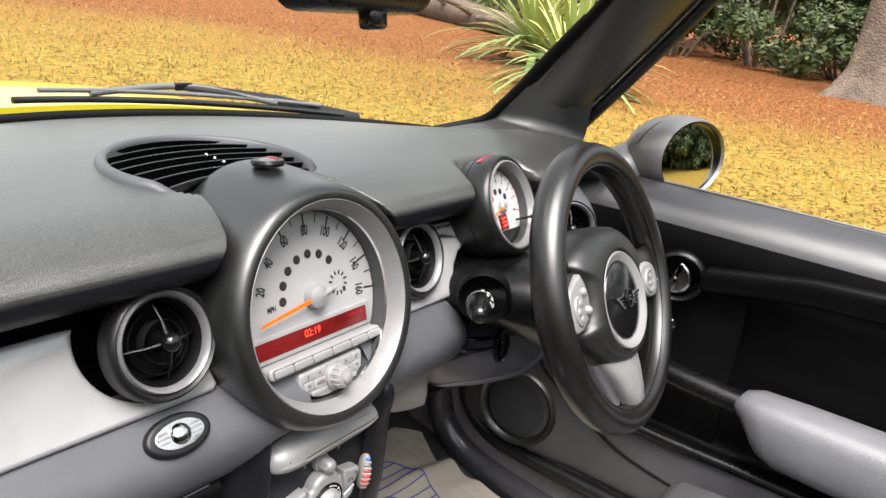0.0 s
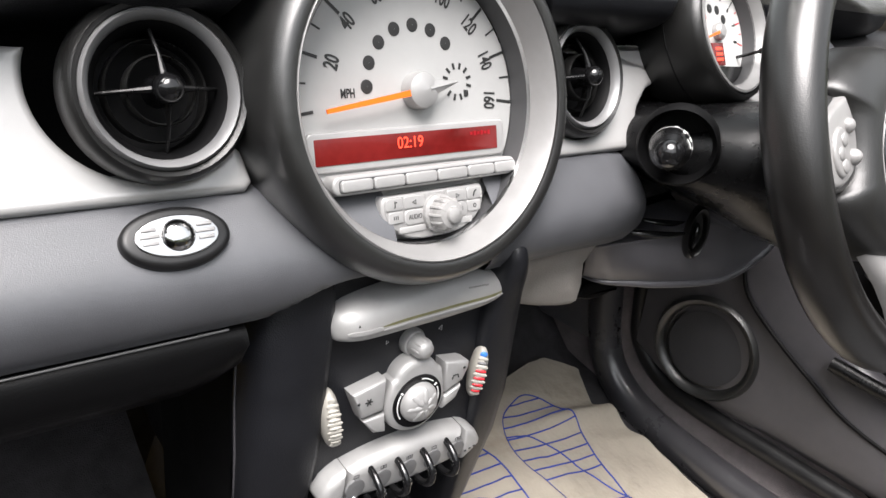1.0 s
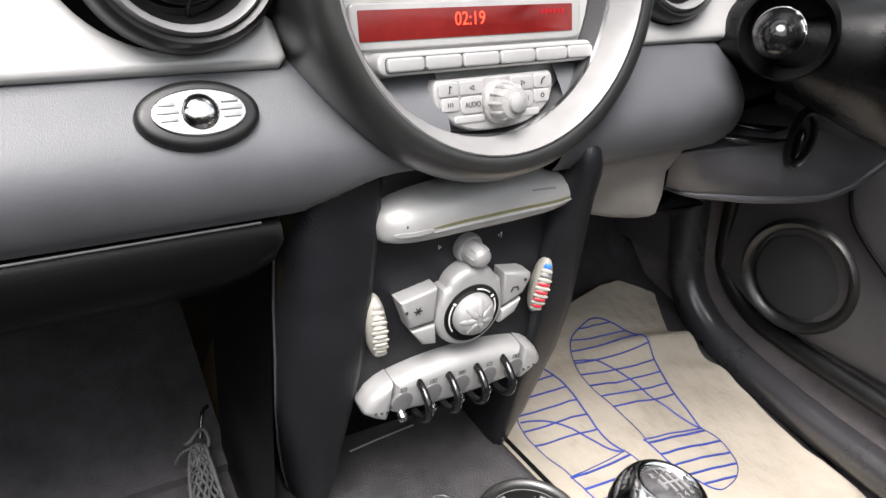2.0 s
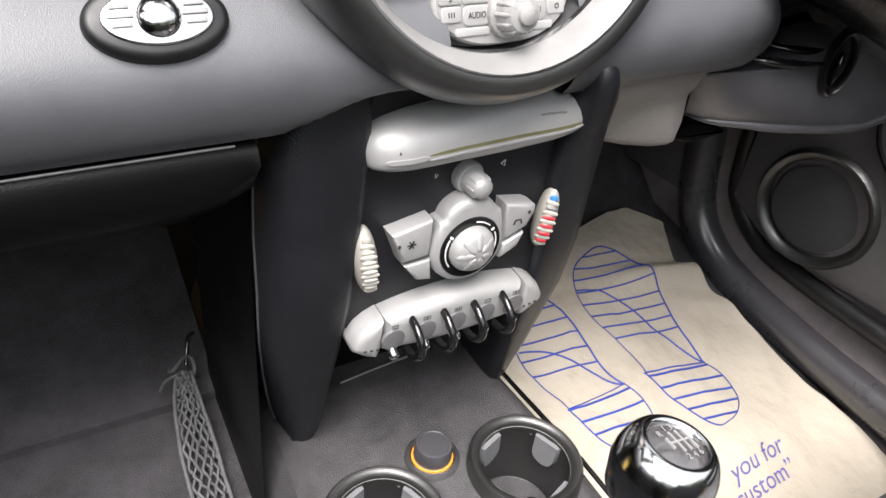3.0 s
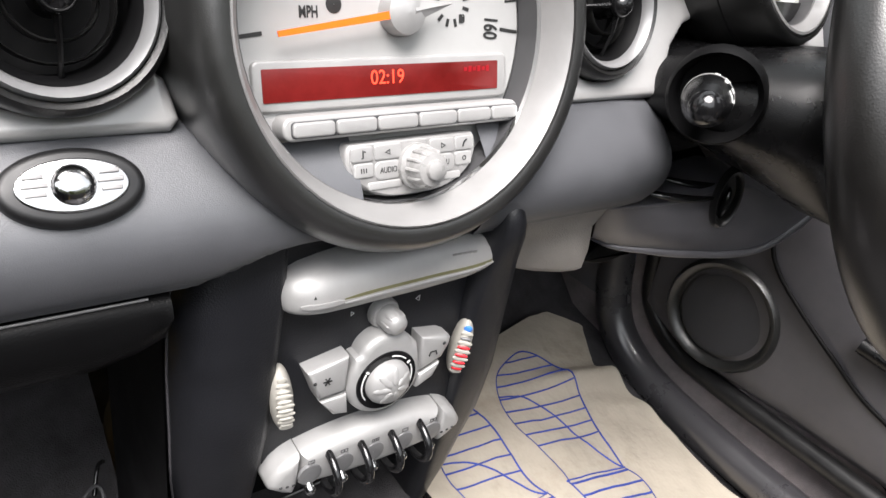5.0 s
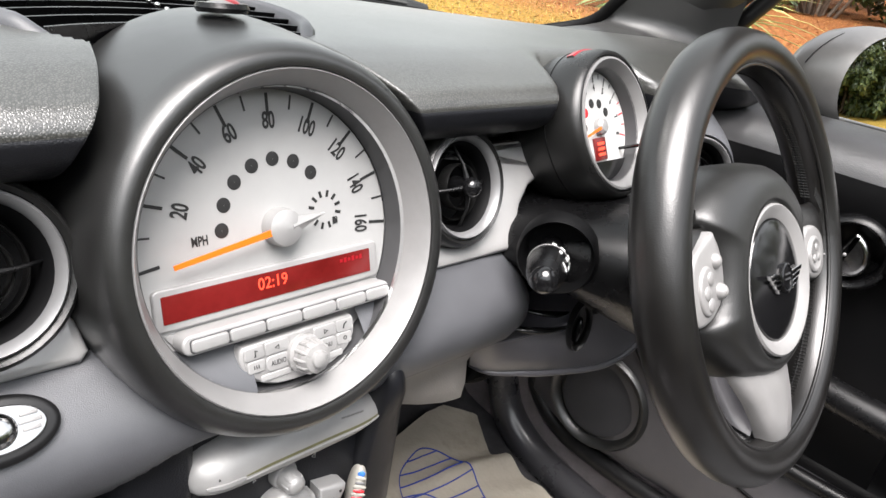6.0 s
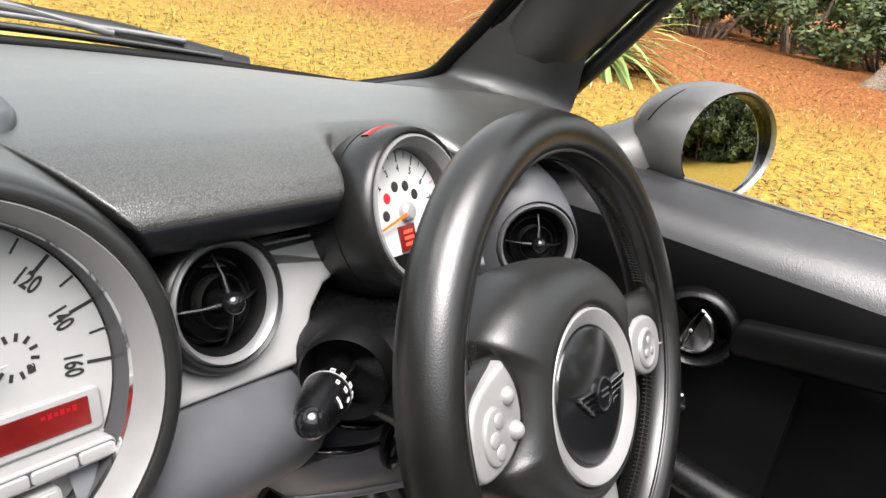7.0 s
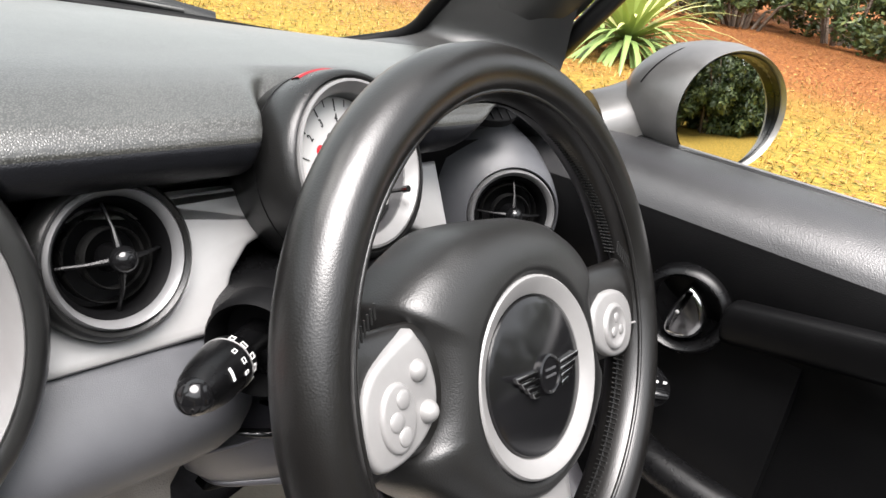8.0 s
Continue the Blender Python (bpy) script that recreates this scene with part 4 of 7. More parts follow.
    knob = part("volume_knob", Geo().lathe([(0.0135, 0.014), (0.0135, 0.0075), (0.0122, 0.0062), (0.0112, 0.0058), (0.0108, -0.003), (0.0095, -0.0062), (0.0062, -0.0072), (0.0056, -0.0095), (0.003, -0.0108), (0.0002, -0.011)], 36, pose(0.0005, 0, -0.0795)), SMOKE, t, "smoky grey ribbed volume knob")
    for k in range(12):
        a = radians(30 * k)
        part("grip_rib", Geo().tube([(0.0005 + 0.0110 * math.cos(a), 0.0055, -0.0795 + 0.0110 * math.sin(a)), (0.0005 + 0.0106 * math.cos(a), -0.0030, -0.0795 + 0.0106 * math.sin(a)), (0.0005 + 0.0085 * math.cos(a), -0.0062, -0.0795 + 0.0085 * math.sin(a))], [0.0013, 0.0013, 0.0007], 8), SMOKE, knob)
    deeper = Matrix.Translation((-0.001, 0.0112, 0))
    for ob in [o for o in bpy.data.objects if o.parent and t in (o.parent, o.parent.parent)]:
        if ob.name.split(".")[0] in ("hood", "bezel", "inner_line", "well"):
            continue
        if ob == face:
            ob.data.transform(deeper @ Matrix.Diagonal((1.014, 1, 1.014, 1)))
        else:
            side = 0.0 if ob == radio or ob.parent == radio else 0.0025
            low = ob in (panel, knob) or ob.parent in (panel, knob)
            ob.data.transform(deeper @ Matrix.Translation((side + (0.0035 if low else 0.0), 0, 0.0015 if low else 0.0)))
    return t


build_speedometer()


def build_alarm_lamp():
    t = thing("alarm_lamp", pose(-0.002, 0.074, 0.9575, -6), "small black dome lamp with a red lens on the hood", "lamp")
    part("base", Geo().lathe([(0.0002, -0.006), (0.016, -0.006), (0.0175, -0.003), (0.016, 0.0), (0.0002, 0.0)], 28, pose(0, 0, 0, -90)), PLASTIC, t)
    part("dome", Geo().ball((0, 0, 0.002), (0.0135, 0.0135, 0.006), 24, 8, None, 0.0), RING, t, "grey lens")
    part("red_lens", Geo().ball((0.004, 0, 0.0035), (0.0085, 0.0105, 0.0055), 20, 8, None, 0.0), REDLENS, t, "red lens")


build_alarm_lamp()


# ---- air vents ----
def air_vent(m, ring_r, flange, label):
    t = thing("air_vent", m, label, "air vent", "round air vents")
    k = ring_r / 0.044
    if flange:
        part("flange", Geo().lathe([(0.0535 * k, 0.016), (0.053 * k, 0.004), (0.0515 * k, -0.0005), (0.0490 * k, -0.0025), (0.0462 * k, -0.0005)], 48), POD, t, "black outer flange")
    part("bezel", Geo().lathe([(0.0462 * k, 0.006), (0.0455 * k, -0.001), (0.0438 * k, -0.003), (0.0415 * k, -0.001), (0.0395 * k, 0.003), (0.0388 * k, 0.008)], 48), VENTRING, t, "satin grey ring")
    part("barrel", Geo().lathe([(0.0392 * k, 0.004), (0.0375 * k, 0.006), (0.0345 * k, 0.012), (0.0335 * k, 0.03), (0.0002, 0.034)], 40), DEEP, t, "black barrel")
    part("baffle_ring", Geo().lathe([(0.0185 * k, 0.005), (0.0195 * k, 0.003), (0.0205 * k, 0.005), (0.0200 * k, 0.014), (0.0190 * k, 0.014), (0.0185 * k, 0.005)], 32), POD, t)
    part("baffle_ring", Geo().lathe([(0.0285 * k, 0.012), (0.0292 * k, 0.010), (0.0300 * k, 0.012), (0.0295 * k, 0.022), (0.0288 * k, 0.022), (0.0285 * k, 0.012)], 32), POD, t)
    for a in (0, 90, 180, 270):
        part("spoke", Geo().tube([(0.006 * math.cos(radians(a)), -0.002, 0.006 * math.sin(radians(a))), (0.02 * k * math.cos(radians(a)), 0.001, 0.02 * k * math.sin(radians(a))), (0.0345 * k * math.cos(radians(a)), 0.010, 0.0345 * k * math.sin(radians(a)))], [0.0026, 0.0013, 0.0013], 8), PLASTIC, t)
    part("knob", Geo().ball((0, -0.006, 0), (0.0088 * k, 0.0088 * k, 0.0088 * k), 24, 14), GLOSS, t, "shiny black ball knob")
    part("knob_neck", Geo().lathe([(0.0095 * k, 0.012), (0.0075 * k, 0.0), (0.007 * k, -0.004)], 20), PLASTIC, t)
    return t


air_vent(pose(-0.1711, -0.007, 0.8406, -18, 0, 3), 0.0425, True, "round black air vent with a silver ring in the silver trim")
air_vent(pose(0.1737, 0.0, 0.8412, -17, 0, 4), 0.0412, True, "round black air vent with a silver ring between the gauges")


def build_end_pod():
    m = pose(0.568, 0.003, 0.807, -10, 0, -36)
    t = thing("vent_pod", m, "rounded dark grey moulding at the dashboard end round a vent", "moulding")
    inv, rings = m.inverted(), []
    foot = pose(0.55, 0.15, 0.80, 0, 0, -6)
    for r, y, w in ((0.0455, 0.003, 0), (0.047, 0.0, 0), (0.0495, 0.001, 0), (0.058, 0.0045, 0), (0.070, 0.011, 0.02), (0.082, 0.021, 0.06), (0.092, 0.034, 0.15), (0.099, 0.052, 0.35), (0.102, 0.07, 0.65), (0.102, 0.0, 1.0)):
        ring = []
        for i in range(48):
            a = 2 * math.pi * i / 48
            # flattened towards the door
            k = r if math.cos(a) < 0 else 0.047 + (r - 0.047) * (1 - 0.75 * math.cos(a))
            p = Vector((k * math.cos(a), y, k * math.sin(a)))
            q = inv @ foot @ Vector((0.100 * math.cos(a) * (1 if math.cos(a) < 0 else 0.55), 0.0, 0.100 * math.sin(a)))
            ring.append(tuple(p.lerp(q, w)))
        rings.append(ring)
    part("shell", Geo().loft(rings), ROLL, t, "", 60)
    g = Geo()
    ell = [(0.026 * math.cos(radians(a)), 0.009 * math.sin(radians(a))) for a in range(0, 360, 12)]
    slot = m.inverted() @ pose(0.530, 0.019, 0.9045, -52, 0, -14)
    part("side_slot", g.prism(ell, -0.003, 0.006, 0.002, slot), DEEP, t, "small oval side air slot")
    for k in range(4):
        part("slot_rib", Geo().box((-0.015 + 0.01 * k, -0.0035, 0), (0.0012, 0.002, 0.014), 0, slot), PLASTIC, t)
    air_vent(m, 0.0425, False, "round black air vent with a silver ring at the dashboard end")


build_end_pod()


# ---- rev counter ----
def build_tachometer():
    m = pose(0.3415, -0.0185, 0.8882, -24, 0, 6.5)
    t = thing("rev_counter", m, "round white rev counter in a black pod above the steering column", "rev counter")
    part("pod", Geo().lathe([(0.0615, 0.004), (0.063, -0.001), (0.066, 0.0), (0.069, 0.007), (0.071, 0.022), (0.0705, 0.045), (0.066, 0.066), (0.05, 0.086), (0.0002, 0.094)], 56), POD, t, "black pod", 50)
    part("pod_seam", Geo().lathe([(0.0709, 0.032), (0.0714, 0.0328), (0.0709, 0.0336)], 56), DEEP, t)
    part("bezel", Geo().lathe([(0.0618, 0.005), (0.0605, -0.001), (0.0585, -0.0015), (0.054, 0.004), (0.052, 0.008)], 56), RING, t, "silver ring")
    part("well", Geo().lathe([(0.0522, 0.007), (0.0515, 0.0200)], 48), WELL, t)
    face = part("dial_face", Geo().disc(0.0515, 0.0202, 48), TACHO, t, "plain white printed face")
    y = 0.0200
    for k in range(9):
        ang = 189 - 25.5 * k
        part("scale_mark", flat_bar(tick(0.041, 0.050, ang, 0.0006, y), 0.0002), RED_INK if k > 6 else INK, face)
        if k < 8:
            part("scale_mark", flat_bar(tick(0.045, 0.050, ang - 12.75, 0.0004, y), 0.0002), RED_INK if k > 5 else INK, face)
        if k:
            a = radians(ang)
            lettering("numeral", str(k), 0.0085, INK, face, pose(0.036 * math.cos(a), y - 0.0002, 0.036 * math.sin(a), 0, -(ang - 90) * 0.9, 0), wide=0.68, bold=0.022)
    for k, a in enumerate((178, 141, 103, 67, 33)):
        part("warning_lamp", Geo().lathe([(0.0002, -0.0005), (0.0042, -0.0003), (0.0044, 0.0)], 18, pose(-0.0015 + 0.0225 * math.cos(radians(a)), y, 0.0225 * math.sin(radians(a)))), RED_INK if k == 1 else INK, face, "red lamp" if k == 1 else "unlit dark lamp")
    a = radians(192)
    d, s = Vector((math.cos(a), 0, math.sin(a))), Vector((-math.sin(a), 0, math.cos(a)))
    c = Vector((0, 0.0140, 0))
    part("needle", flat_bar([tuple(c + d * r + s * w) for r, w in ((0.004, -0.0013), (0.041, -0.0008), (0.041, 0.0008), (0.004, 0.0013))], 0.001), ORANGE, t, "orange pointer")
    part("needle_cap", Geo().lathe([(0.0080, 0.0200), (0.0080, 0.0150), (0.0055, 0.0122), (0.0002, 0.0115)], 24), SATIN, t)
    part("trip_display", Geo().box((-0.0035, 0.0192, -0.0205), (0.021, 0.002, 0.021), 0.0006), DISPLAY, t, "small dark red display")
    for k in range(3):
        part("display_bar", Geo().box((-0.0030, 0.0181, -0.0155 - 0.005 * k), (0.012, 0.0003, 0.0026)), LIT, t, "glowing red illegible digits")
    part("lower_lens", Geo().prism([(0.0505 * math.cos(radians(q)), 0.0505 * math.sin(radians(q))) for q in range(-142, -37, 10)], 0.0170, 0.0202), GLOSS, t, "smoked lower strip")
    part("reset_pin", Geo().tube([(0.034, 0.022, -0.024), (0.034, -0.004, -0.024)], 0.0016, 10), GLOSS, t, "black reset pin")
    part("pin_tip", Geo().tube([(0.034, -0.003, -0.024), (0.034, -0.008, -0.024)], 0.0026, 10), GLOSS, t)
    part("shift_strip", Geo().lathe([(0.0700, 0.018), (0.0718, 0.020), (0.0718, 0.026), (0.0700, 0.028)], 10, None, False, False, radians(70), radians(112)), REDLENS, t, "thin red lens strip")


build_tachometer()


# ---- steering ----
def build_column():
    t = thing("steering_column", pose(0.345, 0.04, 0.72), "black moulded steering column shroud with a stalk opening", "steering column")
    rings, n = [], 40
    for y, hw, top, foot in ((-0.138, 0.070, 0.826, 0.712), (-0.130, 0.084, 0.832, 0.706), (-0.10, 0.094, 0.834, 0.706), (-0.06, 0.105, 0.828, 0.716), (-0.02, 0.114, 0.819, 0.724), (0.03, 0.12, 0.812, 0.727), (0.08, 0.125, 0.805, 0.727)):
        ring = []
        for i in range(n):
            a = 2 * math.pi * i / n
            c, s = math.cos(a), math.sin(a)
            ring.append((0.345 + hw * abs(c) ** (0.7 if s > 0 else 1.5) * (1 if c > 0 else -1), y, 0.772 + ((top - 0.772) * abs(s) ** 0.7 if s > 0 else -(0.772 - foot) * abs(s) ** 1.5)))
        rings.append(ring)
    part("shroud", Geo().loft(rings, True, True, False), PLASTIC, t, "", 50, False)
    part("collar", Geo().lathe([(0.062, 0.02), (0.074, 0.03), (0.078, 0.045), (0.074, 0.06)], 40, pose(0.35, -0.175, 0.817, -26, 0, 1.8)), ROLL, t, "grey collar behind the wheel", 60, False)
    hole = pose(0.226, -0.064, 0.795, 0, 0, -58)
    part("stalk_cuff", Geo().lathe([(0.034, 0.02), (0.034, 0.004), (0.0315, -0.001), (0.029, 0.003), (0.026, 0.02), (0.0002, 0.022)], 32, hole), DEEP, t, "black recessed stalk opening", 50, False)
    # knee panel with a rounded lip, an open tray above it and an oval recess
    lips = [(0.244, 0.022, 0.636), (0.246, 0.006, 0.638), (0.255, -0.005, 0.639), (0.274, -0.017, 0.640), (0.295, -0.029, 0.640), (0.317, -0.040, 0.641), (0.338, -0.051, 0.643), (0.358, -0.059, 0.646), (0.376, -0.063, 0.651), (0.394, -0.065, 0.658), (0.43, -0.062, 0.668), (0.49, -0.045, 0.68), (0.57, -0.015, 0.69)]
    tops = [(0.212, -0.004, 0.684), (0.214, -0.013, 0.687), (0.232, -0.021, 0.690), (0.249, -0.026, 0.691), (0.266, -0.030, 0.693), (0.286, -0.036, 0.696), (0.303, -0.042, 0.702), (0.322, -0.048, 0.708), (0.345, -0.053, 0.706), (0.372, -0.057, 0.694), (0.42, -0.055, 0.71), (0.48, -0.04, 0.73), (0.56, -0.01, 0.745)]
    rings = []
    for l, h in zip(lips, tops):
        l, h = Vector(l), Vector(h)
        mid = l.lerp(h, 0.5) + Vector((-0.004, -0.004, 0.0))
        rings.append([l + Vector((0.02, 0.09, 0.012)), l + Vector((0.002, 0.010, -0.001)), l, l.lerp(h, 0.06) + Vector((-0.001, -0.002, 0.001)), mid, h, h + Vector((0.003, 0.006, 0.001)), h + Vector((0.02, 0.06, 0.002))])
    part("knee_panel", Geo().loft([[tuple(p) for p in r] for r in rings], closed=False), KNEE, t, "curved dark grey knee panel", 50, False)
    line = smooth_line(lips, 4)
    part("lip", Geo().tube(line, [0.0012 + 0.0032 * min(1, i / 14) for i in range(len(line))], 12), KNEE, t, "rounded grey lip", 60, False)
    end = [(0.249, 0.037, 0.632), (0.252, 0.030, 0.6335), (0.246, 0.006, 0.638), (0.214, -0.013, 0.687), (0.216, -0.004, 0.688)]
    part("panel_end", Geo().loft([end, [(x + 0.02, y + 0.02, z) for x, y, z in end]], True, True, True), DEEP, t, "dark cut end of the panel", 50, False)
    leaf = smooth_line([(0.271, 0.619, 0), (0.290, 0.615, 0), (0.313, 0.606, 0), (0.318, 0.602, 0), (0.288, 0.597, 0), (0.266, 0.600, 0), (0.256, 0.606, 0), (0.271, 0.619, 0)], 4)[:-1]
    part("dark_flap", Geo().prism([p[:2] for p in leaf], 0.031, 0.045, 0.003), DEEP, t, "dark flap under the panel", 50, False)
    part("tray_rim", Geo().tube(smooth_line(tops[1:7], 4), 0.0016, 8), KNEE, t, "thin tray rim", 60, False)
    part("tray_floor", Geo().loft([[(x, y + 0.004, z - 0.002), (x + 0.02, y + 0.035, z - 0.004), (x + 0.035, y + 0.07, z + 0.006), (x + 0.04, y + 0.075, z + 0.035)] for x, y, z in tops[:8]], closed=False), GLOSS, t, "glossy black tray", 60, False)
    for k, (x, y, z) in enumerate(((0.258, -0.022, 0.701), (0.296, -0.012, 0.703))):
        crescent = [(x - 0.018, y + 0.008, z), (x - 0.004, y - 0.008, z), (x + 0.016, y - 0.020, z), (x + 0.036, y - 0.026, z + 0.001)]
        part("tray_lip", Geo().tube(smooth_line(crescent, 6), [0.0008 + 0.0028 * math.sin(math.pi * (i + 1) / 20) for i in range(19)], 10, flat=0.6), GLOSS, t, "curved glossy tray lip", 60, False)
    hole = pose(0.302, -0.056, 0.704, -8, 4, -34) @ Matrix.Diagonal((0.46, 1, 1.15, 1))
    part("recess", Geo().lathe([(0.0235, 0.006), (0.0225, 0.0), (0.0205, -0.0035), (0.0185, -0.003), (0.0165, 0.001), (0.0155, 0.006), (0.0002, 0.008)], 32, hole), POD, t, "oval black recess with a shiny rim", 60, False)
    part("recess_catch", Geo().ball((0, 0.003, -0.004), (0.007, 0.005, 0.012), 16, 10, hole), GLOSS, t, "", 60, False)
    return t


build_column()


def build_stalk():
    a, b = Vector((0.244, -0.046, 0.795)), Vector((0.171, -0.0957, 0.8035))
    d = (b - a).normalized()
    turn = d.to_track_quat("-Y", "Z").to_matrix().to_4x4()
    m = Matrix.Translation(b) @ turn
    t = thing("indicator_stalk", m, "black indicator stalk with white printed symbols and a shiny tip", "stalk")
    part("arm", Geo().lathe([(0.010, 0.11), (0.010, 0.055), (0.0115, 0.048)], 28), PLASTIC, t)
    part("grip", Geo().lathe([(0.0095, 0.05), (0.0140, 0.046), (0.0162, 0.038), (0.0164, 0.028), (0.0154, 0.014), (0.0132, 0.002), (0.0108, -0.004)], 32), PLASTIC, t)
    part("groove", Geo().lathe([(0.0163, 0.035), (0.0168, 0.0342), (0.0164, 0.0334)], 32), RING, t)
    part("tip", Geo().ball((0, -0.004, 0), (0.0108, 0.010, 0.0108), 28, 14), GLOSS, t, "shiny rounded push button")
    for turn, along, wide, deep in ((-25, 0.037, 0.004, 0.003), (5, 0.037, 0.003, 0.004), (30, 0.037, 0.004, 0.003), (58, 0.037, 0.003, 0.004), (85, 0.037, 0.004, 0.003), (12, 0.026, 0.004, 0.0014), (36, 0.027, 0.003, 0.003), (62, 0.026, 0.0035, 0.002), (25, 0.012, 0.0016, 0.004), (38, 0.012, 0.0016, 0.004)):
        r = 0.0163 if along > 0.02 else 0.0153
        ring = [(0.0, along - wide / 2, deep / 2), (0.0, along + wide / 2, deep / 2), (0.0, along + wide / 2, -deep / 2), (0.0, along - wide / 2, -deep / 2)]
        part("symbol", Geo().tube([(r, y, z) for _, y, z in ring], 0.0004, 6, Matrix.Rotation(radians(-turn), 4, "Y"), closed=True), WHITE_INK, t, "small white symbol")


build_stalk()


def build_right_stalk():
    t = thing("wiper_stalk", pose(0.45, -0.06, 0.80), "black wiper stalk behind the steering wheel", "stalk")
    part("arm", Geo().tube([(-0.06, 0.02, 0.0), (-0.01, -0.02, 0.030), (0.012, -0.036, 0.040)], [0.008, 0.008, 0.010], 16), PLASTIC, t)
    part("tip", Geo().ball((0.016, -0.039, 0.0415), (0.011, 0.010, 0.008), 20, 10), GLOSS, t)


build_right_stalk()


def build_wheel():
    m = pose(0.340, -0.1745, 0.8214, -23.1, 0, 5.2) @ pose(0, 0, 0, 0, 5.3, 0)  # turned a little to the right
    t = thing("steering_wheel", m, "black leather steering wheel with silver spokes and a ringed hub", "steering wheel")
    R = 0.1652
    rings = []
    for i in range(96):
        a = 2 * math.pi * i / 96
        grip = 0.0172 + 0.0012 * (max(0, math.cos(2 * (a - radians(62)))) ** 6 + max(0, math.cos(2 * (a - radians(118)))) ** 6) * (1 if math.sin(a) > 0 else 0)
        ring = []
        for j in range(18):
            b = 2 * math.pi * j / 18
            ring.append(((R + grip * math.cos(b)) * math.cos(a), 1.22 * grip * math.sin(b), (R + grip * math.cos(b)) * math.sin(a)))
        rings.append(ring)
    rings.append(rings[0])
    part("rim", Geo().loft(rings), LEATHER, t, "black leather rim", 60)
    # stitched seam round the inside of the rim
    part("seam", Geo().tube([((R - 0.0168) * math.cos(2 * math.pi * i / 80), 0.003, (R - 0.0168) * math.sin(2 * math.pi * i / 80)) for i in range(80)], 0.0011, 6, closed=True), DEEP, t)
    groove = [((R - 0.0135) * math.cos(2 * math.pi * i / 96), -0.0135, (R - 0.0135) * math.sin(2 * math.pi * i / 96)) for i in range(96)]
    part("leather_seam", Geo().tube(groove, 0.0016, 8, closed=True), LEATHER, t, "raised leather seam", 60)
    stitch = Geo().tube([(0, -0.0040, 0), (0, 0.0040, 0.0018)], 0.00065, 5)
    me = mesh_of("stitch", stitch, AIRBAG, 60)
    for a0, a1 in ((200, 255), (285, 345), (15, 60), (120, 165)):
        for k in range(42):
            a = radians(a0 + (a1 - a0) * k / 41)
            ob = new("stitch", me)
            ob.parent = t
            ob.matrix_basis = pose((R - 0.0176) * math.cos(a), 0.002, (R - 0.0176) * math.sin(a), 0, -math.degrees(a), 0)
    # airbag cover: a dome with a scoop each side for the switch panels
    half = smooth_line([(0.0, 0.077, 0), (0.04, 0.075, 0), (0.070, 0.064, 0), (0.089, 0.052, 0), (0.0985, 0.041, 0), (0.0930, 0.030, 0), (0.0865, 0.015, 0), (0.0835, -0.003, 0), (0.0865, -0.020, 0), (0.094, -0.032, 0), (0.102, -0.042, 0), (0.097, -0.056, 0), (0.080, -0.071, 0), (0.052, -0.087, 0), (0.0, -0.094, 0)], 5)
    edge = [(x, z) for x, z, _ in half] + [(-x, z) for x, z, _ in reversed(half[1:-1])]
    rings = [[(x - 0.0066, 0.034, z) for x, z in edge]]
    for k in range(11):
        s = k / 10
        row = []
        for x, z in edge:
            d = math.hypot(x, z + 0.0185)
            r = d + (0.064 - d) * s
            drop = 0.036 * min(1.0, max(0.35, (d - 0.055) / 0.045))
            row.append((x / d * r - 0.0066, -0.0205 + drop * (1 - math.sqrt(max(0.0, 1 - (1 - s) ** 2.4))), (z + 0.0185) / d * r - 0.0185))
        rings.append(row)
    rings.append([(0.060 * math.cos(math.atan2(z + 0.017, x)) - 0.0066, -0.016, 0.060 * math.sin(math.atan2(z + 0.017, x)) - 0.0185) for x, z in edge])
    part("airbag_pad", Geo().loft(rings, True, True, False), AIRBAG, t, "grained black airbag cover", 60)
    cx, cz = -0.0066, -0.0185
    emb = pose(cx, 0.008, cz, -1.3, 0, -2.7)
    part("hub_ring", Geo().lathe([(0.0608, -0.022), (0.0604, -0.0290), (0.0590, -0.0305), (0.0570, -0.0300), (0.0490, -0.0255), (0.0475, -0.022)], 64, emb), WHEELSILVER, t, "broad satin silver ring")
    part("hub_cap", Geo().lathe([(0.0485, -0.0235), (0.0470, -0.0262), (0.0455, -0.0268), (0.0430, -0.0274), (0.030, -0.0310), (0.0002, -0.033)], 56, emb), GLOSS, t, "glossy black domed centre")
    badge = part("badge", Geo().lathe([(0.0118, -0.031), (0.0118, -0.0345), (0.0106, -0.0352), (0.0098, -0.0348), (0.0096, -0.0335)], 32, pose(cx, 0.008, cz + 0.002)), GLOSS, t, "winged chrome badge with a black disc")
    part("badge_disc", Geo().lathe([(0.0098, -0.0330), (0.0096, -0.0343), (0.0002, -0.0346)], 28, pose(cx, 0.008, cz + 0.002)), GLOSS, badge, "black disc")
    for s in (-1, 1):
        for k in range(4):
            z = 0.006 - 0.0042 * k
            part("wing_bar", Geo().prism([(s * 0.0125, z), (s * (0.036 - 0.005 * k), z + 0.001), (s * (0.034 - 0.005 * k), z - 0.0025), (s * 0.0125, z - 0.0028)], -0.0345, -0.0315, 0.0004, pose(cx, 0.008, cz + 0.001)), RIMCHROME, badge)
    for k in range(2):
        part("badge_bar", Geo().box((cx, -0.0269, cz + 0.001 + 0.004 * k), (0.011, 0.0006, 0.0012)), WELL, badge)
    # side spokes with switch panels
    ox = -0.0030
